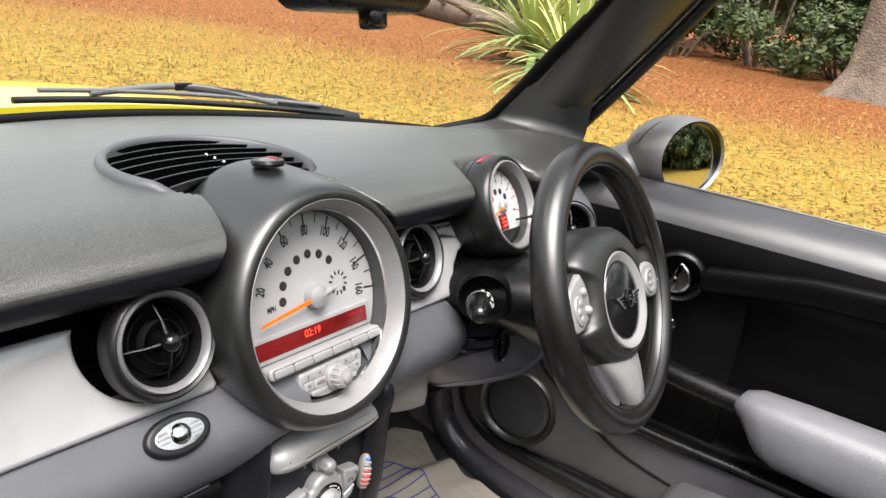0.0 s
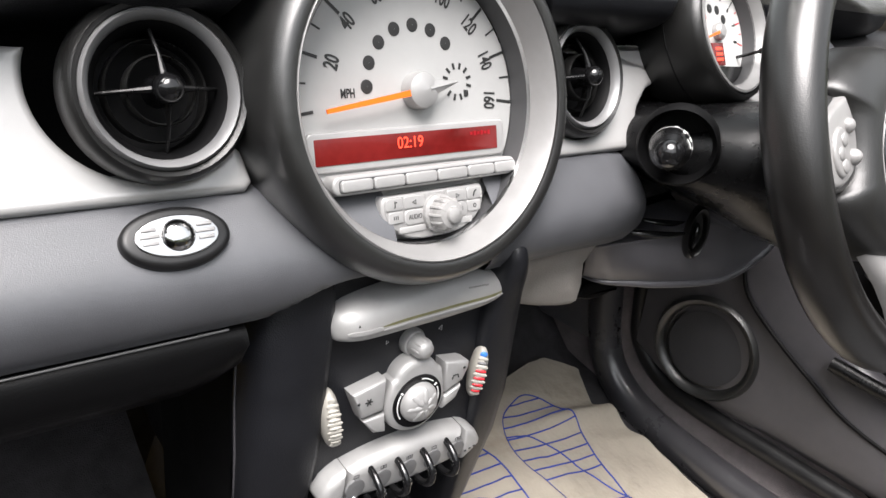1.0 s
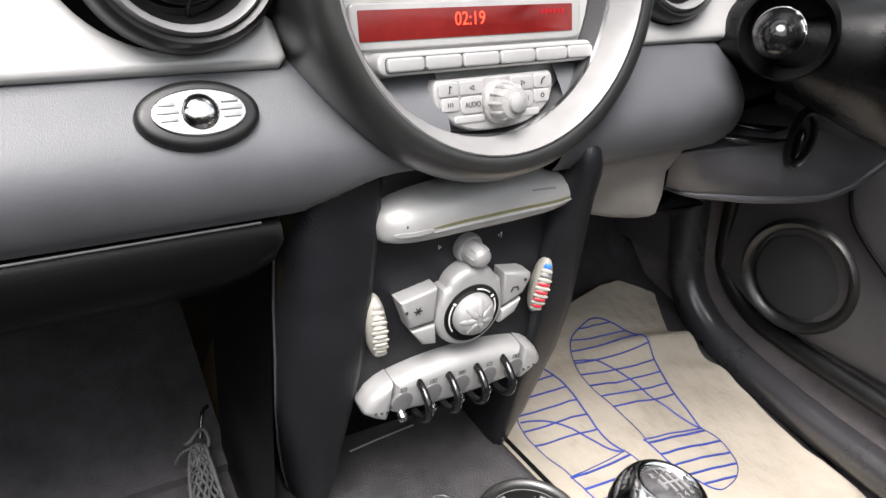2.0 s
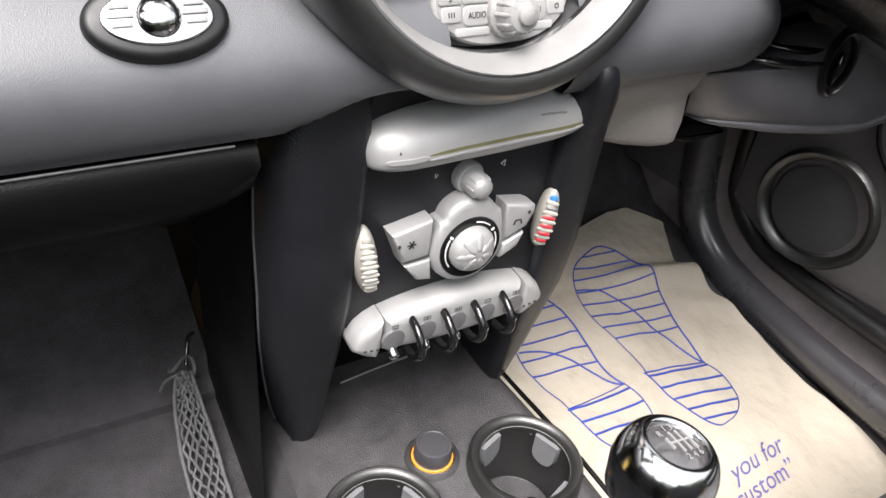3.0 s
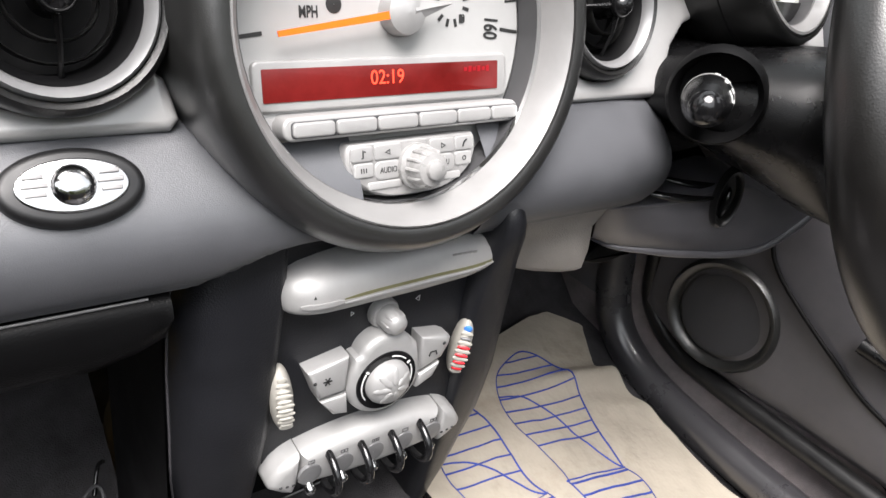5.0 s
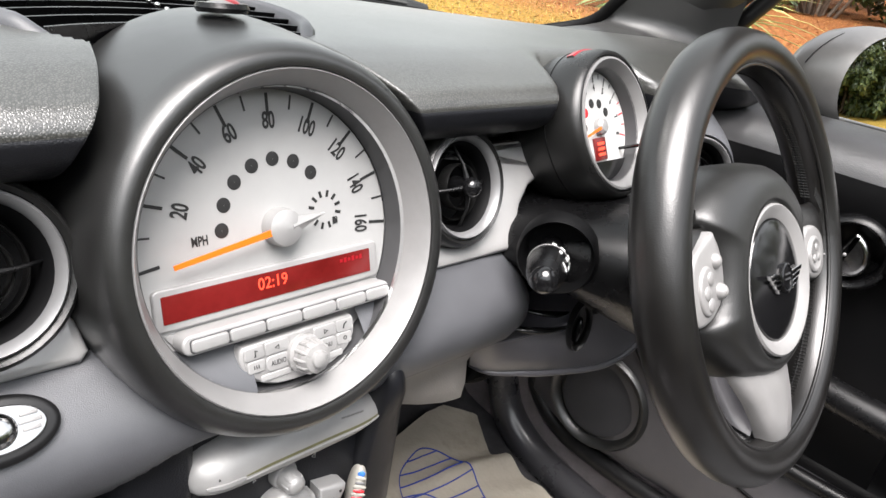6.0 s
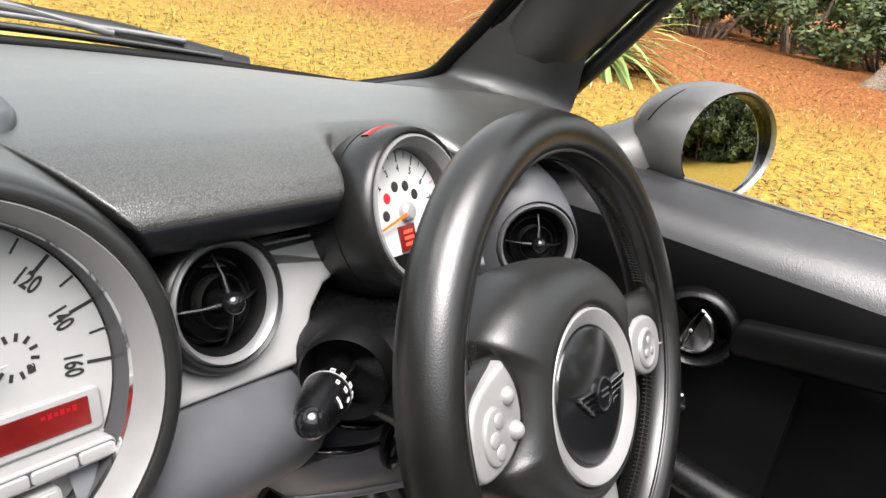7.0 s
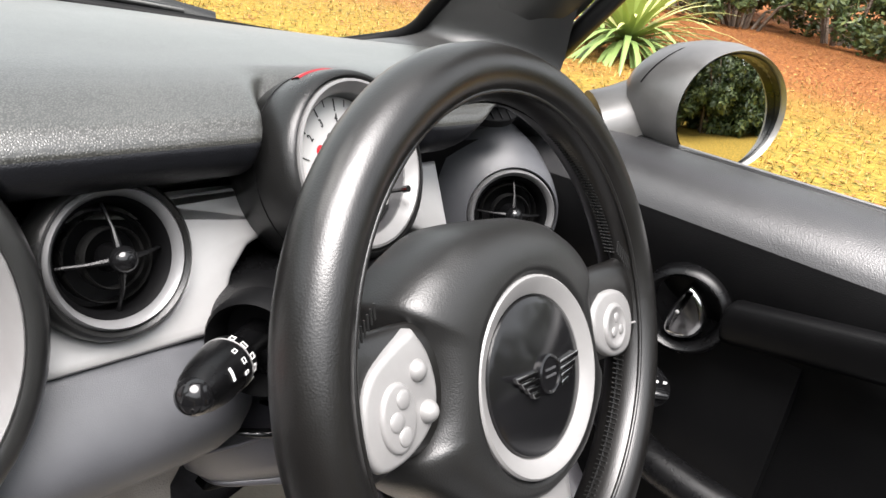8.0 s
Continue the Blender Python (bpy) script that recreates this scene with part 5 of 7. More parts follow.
    for s in (-1, 1):
        rings = []
        for x, h, zc in ((0.070, 0.034, -0.002), (0.09, 0.034, -0.002), (0.11, 0.035, -0.002), (0.13, 0.036, -0.003), (0.145, 0.038, -0.004), (0.153, 0.044, -0.004), (0.160, 0.054, -0.004), (0.166, 0.064, -0.004)):
            thick = 0.0095 if x < 0.15 else 0.0095 + 0.003 * (x - 0.15) / 0.024
            rings.append([(s * x, thick * math.sin(2 * math.pi * i / 20), zc + h * abs(math.cos(2 * math.pi * i / 20)) ** 0.8 * (1 if math.cos(2 * math.pi * i / 20) > 0 else -1)) for i in range(20)])
        part("spoke", Geo().loft(rings, True, True, True), LEATHER, t, "black leather covered spoke", 60)
        out = [(s * x + ox, z) for x, z in ((0.1035, 0.0305), (0.0935, 0.0165), (0.0895, -0.002), (0.0935, -0.017), (0.106, -0.0275), (0.121, -0.0325), (0.136, -0.0320), (0.1425, -0.022), (0.1445, -0.008), (0.142, 0.006), (0.134, 0.0165), (0.119, 0.0245))]
        if s > 0:
            out = [(x + ox, z - 0.006) for x, z in ((0.100, 0.020), (0.086, 0.012), (0.083, -0.002), (0.088, -0.016), (0.104, -0.026), (0.120, -0.029), (0.134, -0.026), (0.142, -0.016), (0.1445, -0.004), (0.141, 0.008), (0.131, 0.0165), (0.116, 0.0205))]
        for k in range(9):
            ob = new("stitch", me)
            ob.parent = t
            ob.matrix_basis = pose(s * (0.150 - 0.0025 * k), -0.0098, 0.026 + 0.0022 * k, 90, 0, 40 * s)
        sw = part("switch_panel", Geo().prism([p[:2] for p in smooth_line([(x, z, 0) for x, z in out + out[:1]], 3)][:-1], -0.0125, -0.003, 0.0035), WHEELSILVER, t, "silver switch panel", 60)
        if s < 0:
            ell = [(s * 0.122 + ox + 0.0125 * math.cos(radians(q)), -0.009 + 0.0175 * math.sin(radians(q))) for q in range(0, 360, 12)]
            part("switch_pad", Geo().prism(ell, -0.0148, -0.009, 0.0022), WHEELSILVER, sw, "", 60)
            for dx, dz in ((-0.003, 0.0085), (0.003, -0.001), (-0.002, -0.0095)):
                part("switch_button", Geo().ball((0, 0, 0), (0.0050, 0.0050, 0.0016), 18, 8, pose(s * (0.122 + dx) + ox, -0.0148, -0.009 + dz, 90), 0.0), WHEELSILVER, sw)
            part("switch_button", Geo().ball((0, 0, 0), (0.0058, 0.0058, 0.0050), 18, 8, pose(s * 0.1045 + ox, -0.012, 0.010, 90), 0.0), WHEELSILVER, sw)
            part("switch_button", Geo().ball((0, 0, 0), (0.0062, 0.0062, 0.0070), 18, 8, pose(s * 0.1000 + ox, -0.0115, -0.012, 90), 0.0), WHEELSILVER, sw)
        else:
            disc = pose(s * 0.1125 + ox, -0.0115, -0.012)
            part("switch_pad", Geo().lathe([(0.0172, 0.002), (0.0168, -0.0022), (0.0150, -0.0036), (0.0128, -0.0034), (0.0120, -0.0026), (0.0002, -0.0040)], 36, disc), WHEELSILVER, sw, "", 60)
            for q in (30, 150, 270):
                part("switch_button", Geo().ball((0.0062, -0.0034, 0), (0.0040, 0.0012, 0.0036), 16, 8, disc @ pose(0, 0, 0, 0, q, 0)), WHEELSILVER, sw, "", 60)
        part("spoke_inlay", Geo().tube([(s * 0.144 + ox, -0.0090, -0.0165), (s * 0.152 + ox, -0.0100, -0.0168), (s * 0.163 + ox, -0.0120, -0.0172)], 0.0009, 8), RING, t, "thin silver line")
    rings = []
    for z, x0, x1, y in ((-0.070, -0.072, 0.042, -0.004), (-0.090, -0.060, 0.037, -0.010), (-0.11, -0.045, 0.032, -0.013), (-0.13, -0.030, 0.028, -0.013), (-0.148, -0.018, 0.025, -0.011), (-0.153, -0.013, 0.022, -0.008)):
        w = x1 - x0
        rings.append([(x0, y + 0.014, z), (x0, y + 0.006, z), (x0 + 0.06 * w, y + 0.001, z), (x0 + 0.2 * w, y - 0.003, z), (x0 + 0.5 * w, y - 0.0045, z), (x1 - 0.2 * w, y - 0.003, z), (x1 - 0.06 * w, y + 0.001, z), (x1, y + 0.006, z), (x1, y + 0.014, z)])
    part("lower_spoke", Geo().loft(rings, True, True, True), WHEELSILVER, t, "broad satin silver lower spoke", 60)
    rings = [[(0.004 + h * math.cos(2 * math.pi * i / 24), 0.011 * math.sin(2 * math.pi * i / 24), z) for i in range(24)] for z, h in ((-0.146, 0.024), (-0.152, 0.031), (-0.158, 0.042), (-0.166, 0.056))]
    part("spoke_boot", Geo().loft(rings, True, True, True), LEATHER, t, "leather flare at the rim", 60)
    return t


build_wheel()


# ---- centre console ----
def build_console():
    t = thing("centre_console", pose(0, 0.1, 0.36), "black centre console with silver radio and heater controls", "centre console")
    levels = [  # z, inner x, outer x, front y
        (0.732, 0.070, 0.080, -0.010), (0.728, 0.064, 0.090, -0.018), (0.715, 0.063, 0.106, -0.023), (0.698, 0.064, 0.119, -0.026),
        (0.670, 0.066, 0.127, -0.029), (0.62, 0.070, 0.129, -0.030), (0.57, 0.073, 0.128, -0.028), (0.52, 0.076, 0.126, -0.019),
        (0.47, 0.076, 0.120, -0.004), (0.43, 0.077, 0.114, 0.005), (0.395, 0.079, 0.106, 0.016), (0.372, 0.085, 0.099, 0.026)]
    right = [
        (0.721, 0.082, 0.094, -0.034), (0.720, 0.079, 0.098, -0.040), (0.716, 0.078, 0.101, -0.044), (0.706, 0.077, 0.104, -0.046), (0.693, 0.076, 0.109, -0.044), (0.670, 0.075, 0.116, -0.036),
        (0.62, 0.072, 0.123, -0.030), (0.57, 0.074, 0.124, -0.028), (0.52, 0.077, 0.124, -0.020), (0.47, 0.081, 0.123, -0.006), (0.43, 0.083, 0.120, 0.003), (0.395, 0.087, 0.114, 0.012), (0.372, 0.094, 0.107, 0.022)]
    for s, levels in ((-1, levels), (1, right)):
        rings = []
        for z, xi, xo, yf in levels:
            w = xo - xi
            ring = [(xi, 0.3), (xi, yf + 0.012), (xi + 0.002, yf + 0.003), (xi + 0.007, yf), (xi + w * 0.55, yf + 0.001), (xi + w * 0.8, yf + 0.006), (xo - 0.003, yf + 0.016), (xo, yf + 0.032), (xo, 0.3)]
            rings.append([(s * x, y, z) for x, y in ring])
        part("side_cheek", Geo().loft(rings, True, True, True), GRAINED, t, "black grained side cheek", 50, False)
        part("outer_line", Geo().tube([(s * (xo + 0.0003), yf + 0.030, z) for z, xi, xo, yf in levels[3:-1]], 0.0009, 6), CARD, t, "", 60, False)
    part("face_plate", Geo().loft([[(-0.075, y, z), (0.075, y, z)] for y, z in ((-0.014, 0.735), (-0.016, 0.70), (-0.021, 0.60), (-0.018, 0.535), (0.02, 0.52), (0.2, 0.51))], closed=False), GRAINED, t, "plain black plate", 60, False)

    # disc slot unit
    upper = [(-0.080, 0.001), (-0.0788, 0.0050), (-0.0750, 0.0083), (-0.066, 0.0120), (-0.051, 0.0152), (-0.024, 0.0190), (0.016, 0.0212), (0.046, 0.0182), (0.064, 0.0130), (0.074, 0.0070), (0.079, 0.0010), (0.0815, -0.0045)]
    lower = [(-0.080, -0.0075), (-0.0787, -0.0145), (-0.0755, -0.0165), (-0.068, -0.0173), (-0.042, -0.0174), (0.011, -0.0164), (0.045, -0.0142), (0.064, -0.0122), (0.074, -0.0105), (0.079, -0.0085), (0.0815, -0.0060)]
    def depth(x):
        q = (x - 0.04) / 0.0418 if x > 0 else (-0.052 - x) / 0.0285
        return 0.0285 * (0.35 + 0.65 * math.sqrt(max(0.03, 1 - max(0.0, q) ** 2)))

    def strip(x0, x1, up, high, proud, n=16):
        rows = []
        for i in range(n + 1):
            x = x0 + (x1 - x0) * i / n
            zt, zb = between(x, upper), between(x, lower)
            z, y = zt - up * (zt - zb), -0.995 * depth(x)
            k = high * min(1.0, 0.35 + 8 * min(i, n - i) / n)
            rows.append([(x, y + 0.004, z + k), (x, y - proud, z + k), (x, y - proud, z - k), (x, y + 0.004, z - k)])
        return Geo().loft(rows, True, True, True, m)

    rings = []
    for i in range(49):
        x = 0.00075 + 0.0807 * math.sin(math.pi / 2 * (i / 24 - 1))
        zt, zb = between(x, upper), between(x, lower)
        h, d = zt - zb, depth(x)
        prof = [(0.010, zt - 0.02 * h), (0.002, zt), (-0.30 * d, zt - 0.02 * h), (-0.62 * d, zt - 0.12 * h), (-0.86 * d, zt - 0.30 * h), (-0.98 * d, zt - 0.52 * h), (-d, zt - 0.70 * h), (-0.98 * d, zt - 0.82 * h), (-0.90 * d, zt - 0.92 * h), (-0.72 * d, zt - 0.985 * h), (-0.4 * d, zb), (0.010, zb)]
        rings.append([(x, y, z) for y, z in prof])
    m = pose(0.0090, -0.013, 0.6822, -4)
    slot = part("disc_slot_unit", Geo().loft(rings, True, True, True, m), SATIN, t, "rounded silver disc slot unit", 60, False)
    part("slot", strip(-0.046, 0.074, 0.665, 0.0011, 0.0002), OLIVE, slot, "dark disc slot", 35, False)
    part("slot_lip", strip(-0.046, 0.072, 0.745, 0.0006, 0.0010), SATIN, slot, "", 35, False)
    part("eject_key", strip(-0.072, -0.0465, 0.69, 0.0014, 0.0013, 8), SATIN, slot, "", 35, False)
    part("eject_symbol", Geo().prism([(-0.0648, -0.0036), (-0.0632, -0.0036), (-0.064, -0.0020)], -0.995 * depth(-0.064), -0.024, 0, m), INK, slot, "", 35, False)
    for k in range(5):
        x = 0.034 + 0.0042 * k
        zt, zb = between(x, upper), between(x, lower)
        part("maker_bar", Geo().box((x, -0.900 * depth(x), zt - 0.36 * (zt - zb)), (0.0033, 0.0008, 0.0013), 0, m), RING, slot, "small grey illegible print", 35, False)

    # balance knob with two arrows
    m = pose(0.0055, -0.020, 0.6445, 2, 0, 6)
    knob = part("fan_knob", Geo().lathe([(0.0110, 0.004), (0.0112, -0.002), (0.0104, -0.004), (0.0088, -0.0045), (0.0078, -0.0150), (0.0066, -0.0185), (0.0042, -0.0200), (0.0002, -0.0204)], 28, m), SATIN, t, "small ribbed silver knob", 40, False)
    for k in range(8):
        part("grip_rib", Geo().ball((0.0074, -0.0115, 0), (0.0012, 0.0056, 0.0015), 12, 8, m @ pose(0, 0, 0, 0, 45 * k, 0)), SATIN, knob, "", 60, False)
    for s, k in ((-1, 0.7), (1, 1.0)):
        tri = [(s * 0.0235, -0.0186, 0.0068), (s * (0.0235 + 0.0030 * k), -0.0186, 0.0068 + 0.0022 * k), (s * (0.0235 + 0.0030 * k), -0.0186, 0.0068 - 0.0022 * k)]
        part("arrow_mark", Geo().tube([(x + 0.0055, y - 0.004, z + 0.644) for x, y, z in tri], 0.0003, 6, closed=True), WHITE_INK, t, "small white outlined arrow", 35, False)

    # heater dial with two winged keys
    m = pose(0.0045, -0.0225, 0.599, -2)
    body = arc((0, 0), 0.0285, 180, 360, 24) + [(0.027, 0.010), (0.024, 0.022)] + arc((0, 0.020), 0.0205, 10, 170, 14, 0.0165) + [(-0.024, 0.022), (-0.027, 0.010)]
    dial = part("heater_dial", Geo().prism(body, -0.014, 0.004, 0.006, m, 4), SATIN, t, "silver heater dial housing", 50, False)
    part("dial_scale", Geo().lathe([(0.0238, -0.0125), (0.0228, -0.0148), (0.0166, -0.0148), (0.0156, -0.012)], 40, m), GLOSS, dial, "black scale ring with white marks", 40, False)
    for a in (35, 145, 325):
        part("scale_mark", flat_bar([(p[0], p[1], p[2]) for p in tick(0.0180, 0.0205, a, 0.0008, -0.0149)], 0.0003), WHITE_INK, dial, "", 35, False).data.transform(m)
    for a0, a1 in ((150, 215), (48, 84), (335, 385)):
        part("scale_arc", Geo().tube([(0.0195 * math.cos(radians(a0 + (a1 - a0) * i / 8)), -0.0150, 0.0195 * math.sin(radians(a0 + (a1 - a0) * i / 8))) for i in range(9)], 0.0005, 6, m), WHITE_INK, dial, "", 60, False)
    fan = part("dial_knob", Geo().lathe([(0.0168, -0.012), (0.0166, -0.0175), (0.0145, -0.0212), (0.0095, -0.0238), (0.0002, -0.0248)], 32, m), SATIN, t, "ribbed silver heater knob", 40, False)
    for k in range(7):
        part("knob_rib", Geo().ball((0, 0, 0), (0.0064, 0.0011, 0.0026), 16, 10, m @ pose(0, 0, 0, 0, 51.4 * k + 20, 0) @ pose(0.0088, -0.0232, 0, 0, 0, 19)), SATIN, fan, "", 60, False)
    for s in (-1, 1):
        if s < 0:
            upper = [(-0.0575, 0.0202), (-0.028, 0.0258), (-0.0285, -0.0015), (-0.0485, -0.0035)]
            lower = [(-0.0475, -0.0055), (-0.028, -0.0045), (-0.0262, -0.0212), (-0.0370, -0.0194)]
        else:
            upper = [(0.027, 0.0255), (0.0470, 0.0222), (0.0530, 0.0190), (0.0530, 0.0140), (0.0475, 0.0030), (0.0285, -0.0040)]
            lower = [(0.0285, -0.0065), (0.0458, -0.0005), (0.0415, -0.0120), (0.0275, -0.0180)]
        key = part("wing_key", Geo().prism(upper, -0.012, 0.004, 0.004, m), SATIN, t, "silver wing shaped key", 50, False)
        part("wing_key", Geo().prism(lower, -0.012, 0.004, 0.003, m), SATIN, t, "silver wing shaped key", 50, False)
        part("key_lamp", Geo().ball((-0.0525 if s < 0 else 0.0465, -0.0125, 0.012 if s < 0 else 0.016), (0.0013, 0.0008, 0.0013), 10, 6, m), INK, key, "", 60, False)
        if s < 0:
            for a in (0, 60, 120):
                part("key_symbol", Geo().box((0, 0, 0), (0.0062, 0.0006, 0.0009), 0, m @ pose(-0.0435, -0.0122, 0.011, 0, a, 0)), INK, key, "", 35, False)
        else:
            part("key_symbol", Geo().tube([(0.035, -0.0122, 0.008), (0.036, -0.0122, 0.0112), (0.0405, -0.0122, 0.0112), (0.0415, -0.0122, 0.008)], 0.0006, 6, m), INK, key, "", 60, False)

    # seat and temperature wheels at the edges
    for s in (-1, 1):
        m = pose(-0.0665 if s < 0 else 0.0745, -0.024, 0.600 if s < 0 else 0.601, -2, s * 6, -13 if s < 0 else -34)
        wheel = part("thumb_wheel", Geo().ball((0, 0, 0), (0.0080, 0.0150, 0.0250), 28, 18, m), CREAM, t, "pale ribbed thumb wheel", 60, False)
        for k in range(6):
            z = -0.0170 + 0.0066 * k
            swell = math.sqrt(max(0.05, 1 - (z / 0.0250) ** 2))
            part("wheel_rib", Geo().ball((0.0008, -0.0140 * swell, z), (0.0062 * swell, 0.0011, 0.0021), 16, 8, m), CREAM, wheel, "", 60, False)
            z += 0.0033
            swell = math.sqrt(max(0.05, 1 - (z / 0.0250) ** 2))
            mat = CREAM if s < 0 else (BLUE_INK if k == 5 else (RED_INK if k in (0, 1, 2, 3) else DISC))
            part("wheel_mark", Geo().ball((0.0008, -0.0144 * swell, z), (0.0050 * swell, 0.0012, 0.0015 if k < 5 else 0.0030), 14, 8, m), mat, wheel, "", 60, False)

    # toggle switch bar
    m = pose(0.0020, -0.0145, 0.5400, 4) @ Matrix.Diagonal((0.93, 1.0, 1.0, 1.0))
    top = [(x, 0.019 * (1 - (x / 0.084) ** 2) ** 0.6 + 0.002) for x in [0.060 - 0.12 * i / 20 for i in range(21)]]
    bot = [(x, -0.020 * (1 - (x / 0.084) ** 2) ** 0.4) for x in [-0.060 + 0.12 * i / 20 for i in range(21)]]
    part("switch_bar", Geo().prism(top + bot, -0.023, 0.01, 0.009, m, 5), SATIN, t, "curved silver switch bar", 50, False)
    for s in (-1, 1):
        cap = [(s * 0.0610, 0.0150), (s * 0.070, 0.0115), (s * 0.078, 0.006), (s * 0.0845, -0.004), (s * 0.084, -0.009), (s * 0.074, -0.017), (s * 0.064, -0.021), (s * 0.0605, -0.012)]
        c = part("bar_end", Geo().prism(cap, -0.0225, 0.01, 0.007, m, 4), SATIN, t, "silver end cap with small lamps", 50, False)
        for k in range(3):
            part("end_lamp", Geo().box((s * (0.0655 + 0.005 * k), -0.0226, -0.0095 + 0.001 * k), (0.0024, 0.0012, 0.0014), 0.0004, m), INK, c, "", 50, False)
    for k in range(5):
        x = -0.0535 + 0.0265 * k
        part("toggle_recess", Geo().lathe([(0.0094, -0.0215), (0.0090, -0.0237), (0.0080, -0.0240), (0.0002, -0.0234)], 24, m @ pose(x, 0, -0.003)), DISC, t, "round grey recess", 40, False)
        part("toggle", Geo().tube([(x, -0.018, -0.0105), (x, -0.0235, -0.0140), (x, -0.0270, -0.0160), (x, -0.0290, -0.0168)], [0.0030, 0.0036, 0.0044, 0.0022], 14, m), DARKCHROME, t, "dark chrome toggle lever", 60, False)
        for j in range(1 + k % 3):
            w = 0.0062 / (1 + k % 3)
            part("switch_symbol", Geo().tube([(x - 0.0031 + w * (j + 0.1), -0.0233, 0.0080), (x - 0.0031 + w * (j + 0.1), -0.0231, 0.0105), (x - 0.0031 + w * (j + 0.9), -0.0231, 0.0105), (x - 0.0031 + w * (j + 0.9), -0.0233, 0.0080)], 0.0003, 6, m, closed=True), WELL, t, "small grey symbol", 50, False)
    for k in range(4):
        x = -0.0395 + 0.0262 * k
        pts = [(x, -0.019 - 0.0215 * math.sin(radians(a)), -0.004 + 0.0150 * math.cos(radians(a))) for a in range(-5, 186, 12)]
        part("guard_hoop", Geo().tube(pts, 0.0031, 12, m), GLOSS, t, "glossy black guard hoop", 60, False)
    part("side_panel", Geo().loft([[(-0.1300, 0.006, z), (-0.1310, 0.03, z), (-0.1335, 0.16, z), (-0.12, 0.17, z)] for z in (0.20, 0.69)], closed=False), DOORVINYL, t, "black flat side panel", 50, False)
    # near-black sheet added to keep the shaded pocket dark
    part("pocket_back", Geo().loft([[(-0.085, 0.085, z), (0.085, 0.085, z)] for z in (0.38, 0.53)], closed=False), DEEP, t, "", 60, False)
    part("lower_seam", Geo().tube([(-0.040, 0.064, 0.3925), (-0.01, 0.067, 0.393), (0.03, 0.070, 0.393)], 0.001, 6), RING, t, "", 60, False)
    return t


build_console()


def build_tunnel():
    t = thing("centre_tunnel", pose(0, -0.2, 0.2), "dark grey moulded tunnel between the seats", "tunnel")
    rings = []
    for y, z, w in ((0.3, 0.40, 0.10), (0.10, 0.391, 0.105), (0.02, 0.389, 0.108), (-0.06, 0.388, 0.114), (-0.2, 0.384, 0.114), (-0.9, 0.38, 0.114)):
        rings.append([(-w - 0.03, y, 0.16), (-w - 0.016, y, z - 0.06), (-w, y, z - 0.012), (-w + 0.014, y, z), (0, y, z + 0.001), (w - 0.014, y, z), (w, y, z - 0.012), (w + 0.016, y, z - 0.06), (w + 0.03, y, 0.16)])
    faces_hole = [(0.062, -0.080, 0.043), (-0.066, -0.080, 0.043)]
    # finer top so that the cup wells can be cut through it
    fine = []
    for r0, r1 in zip(rings[:-1], rings[1:]):
        steps = max(1, int(abs(r1[0][1] - r0[0][1]) / 0.006))
        for k in range(steps):
            fine.append([Vector(a).lerp(Vector(b), k / steps) for a, b in zip(r0, r1)])
    fine.append([Vector(p) for p in rings[-1]])
    dense = []
    for r in fine:
        row = []
        for i in range(len(r) - 1):
            steps = 17 if 3 <= i <= 4 else 3
            row += [r[i].lerp(r[i + 1], k / steps) for k in range(steps)]
        row.append(r[-1])
        dense.append(row)
    n = len(dense[0])
    verts = [tuple(p) for row in dense for p in row]
    sides = {"cover": [], "side_wall": [], "other_wall": []}
    for i in range(len(dense) - 1):
        for j in range(n - 1):
            c = (dense[i][j] + dense[i + 1][j + 1]) / 2
            if any((c.x - hx) ** 2 + (c.y - hy) ** 2 < (hr * 0.94) ** 2 for hx, hy, hr in faces_hole):
                continue
            sides["side_wall" if j < 6 else ("other_wall" if j >= n - 7 else "cover")].append((i * n + j, i * n + j + 1, (i + 1) * n + j + 1, (i + 1) * n + j))
    part("cover", Geo().add(verts, sides["cover"]), TUNNEL, t, "", 50, False)
    part("side_wall", Geo().add(verts, sides["side_wall"]), CARPET, t, "carpeted side", 50, False)
    part("side_wall", Geo().add(verts, sides["other_wall"]), CARPET, t, "carpeted side", 50, False)
    part("edge_bead", Geo().tube([(0.100, 0.11, 0.3905), (0.106, 0.0, 0.3895), (0.112, -0.08, 0.3885), (0.113, -0.4, 0.3865)], 0.0022, 8), PLASTIC, t, "", 60, False)


build_tunnel()


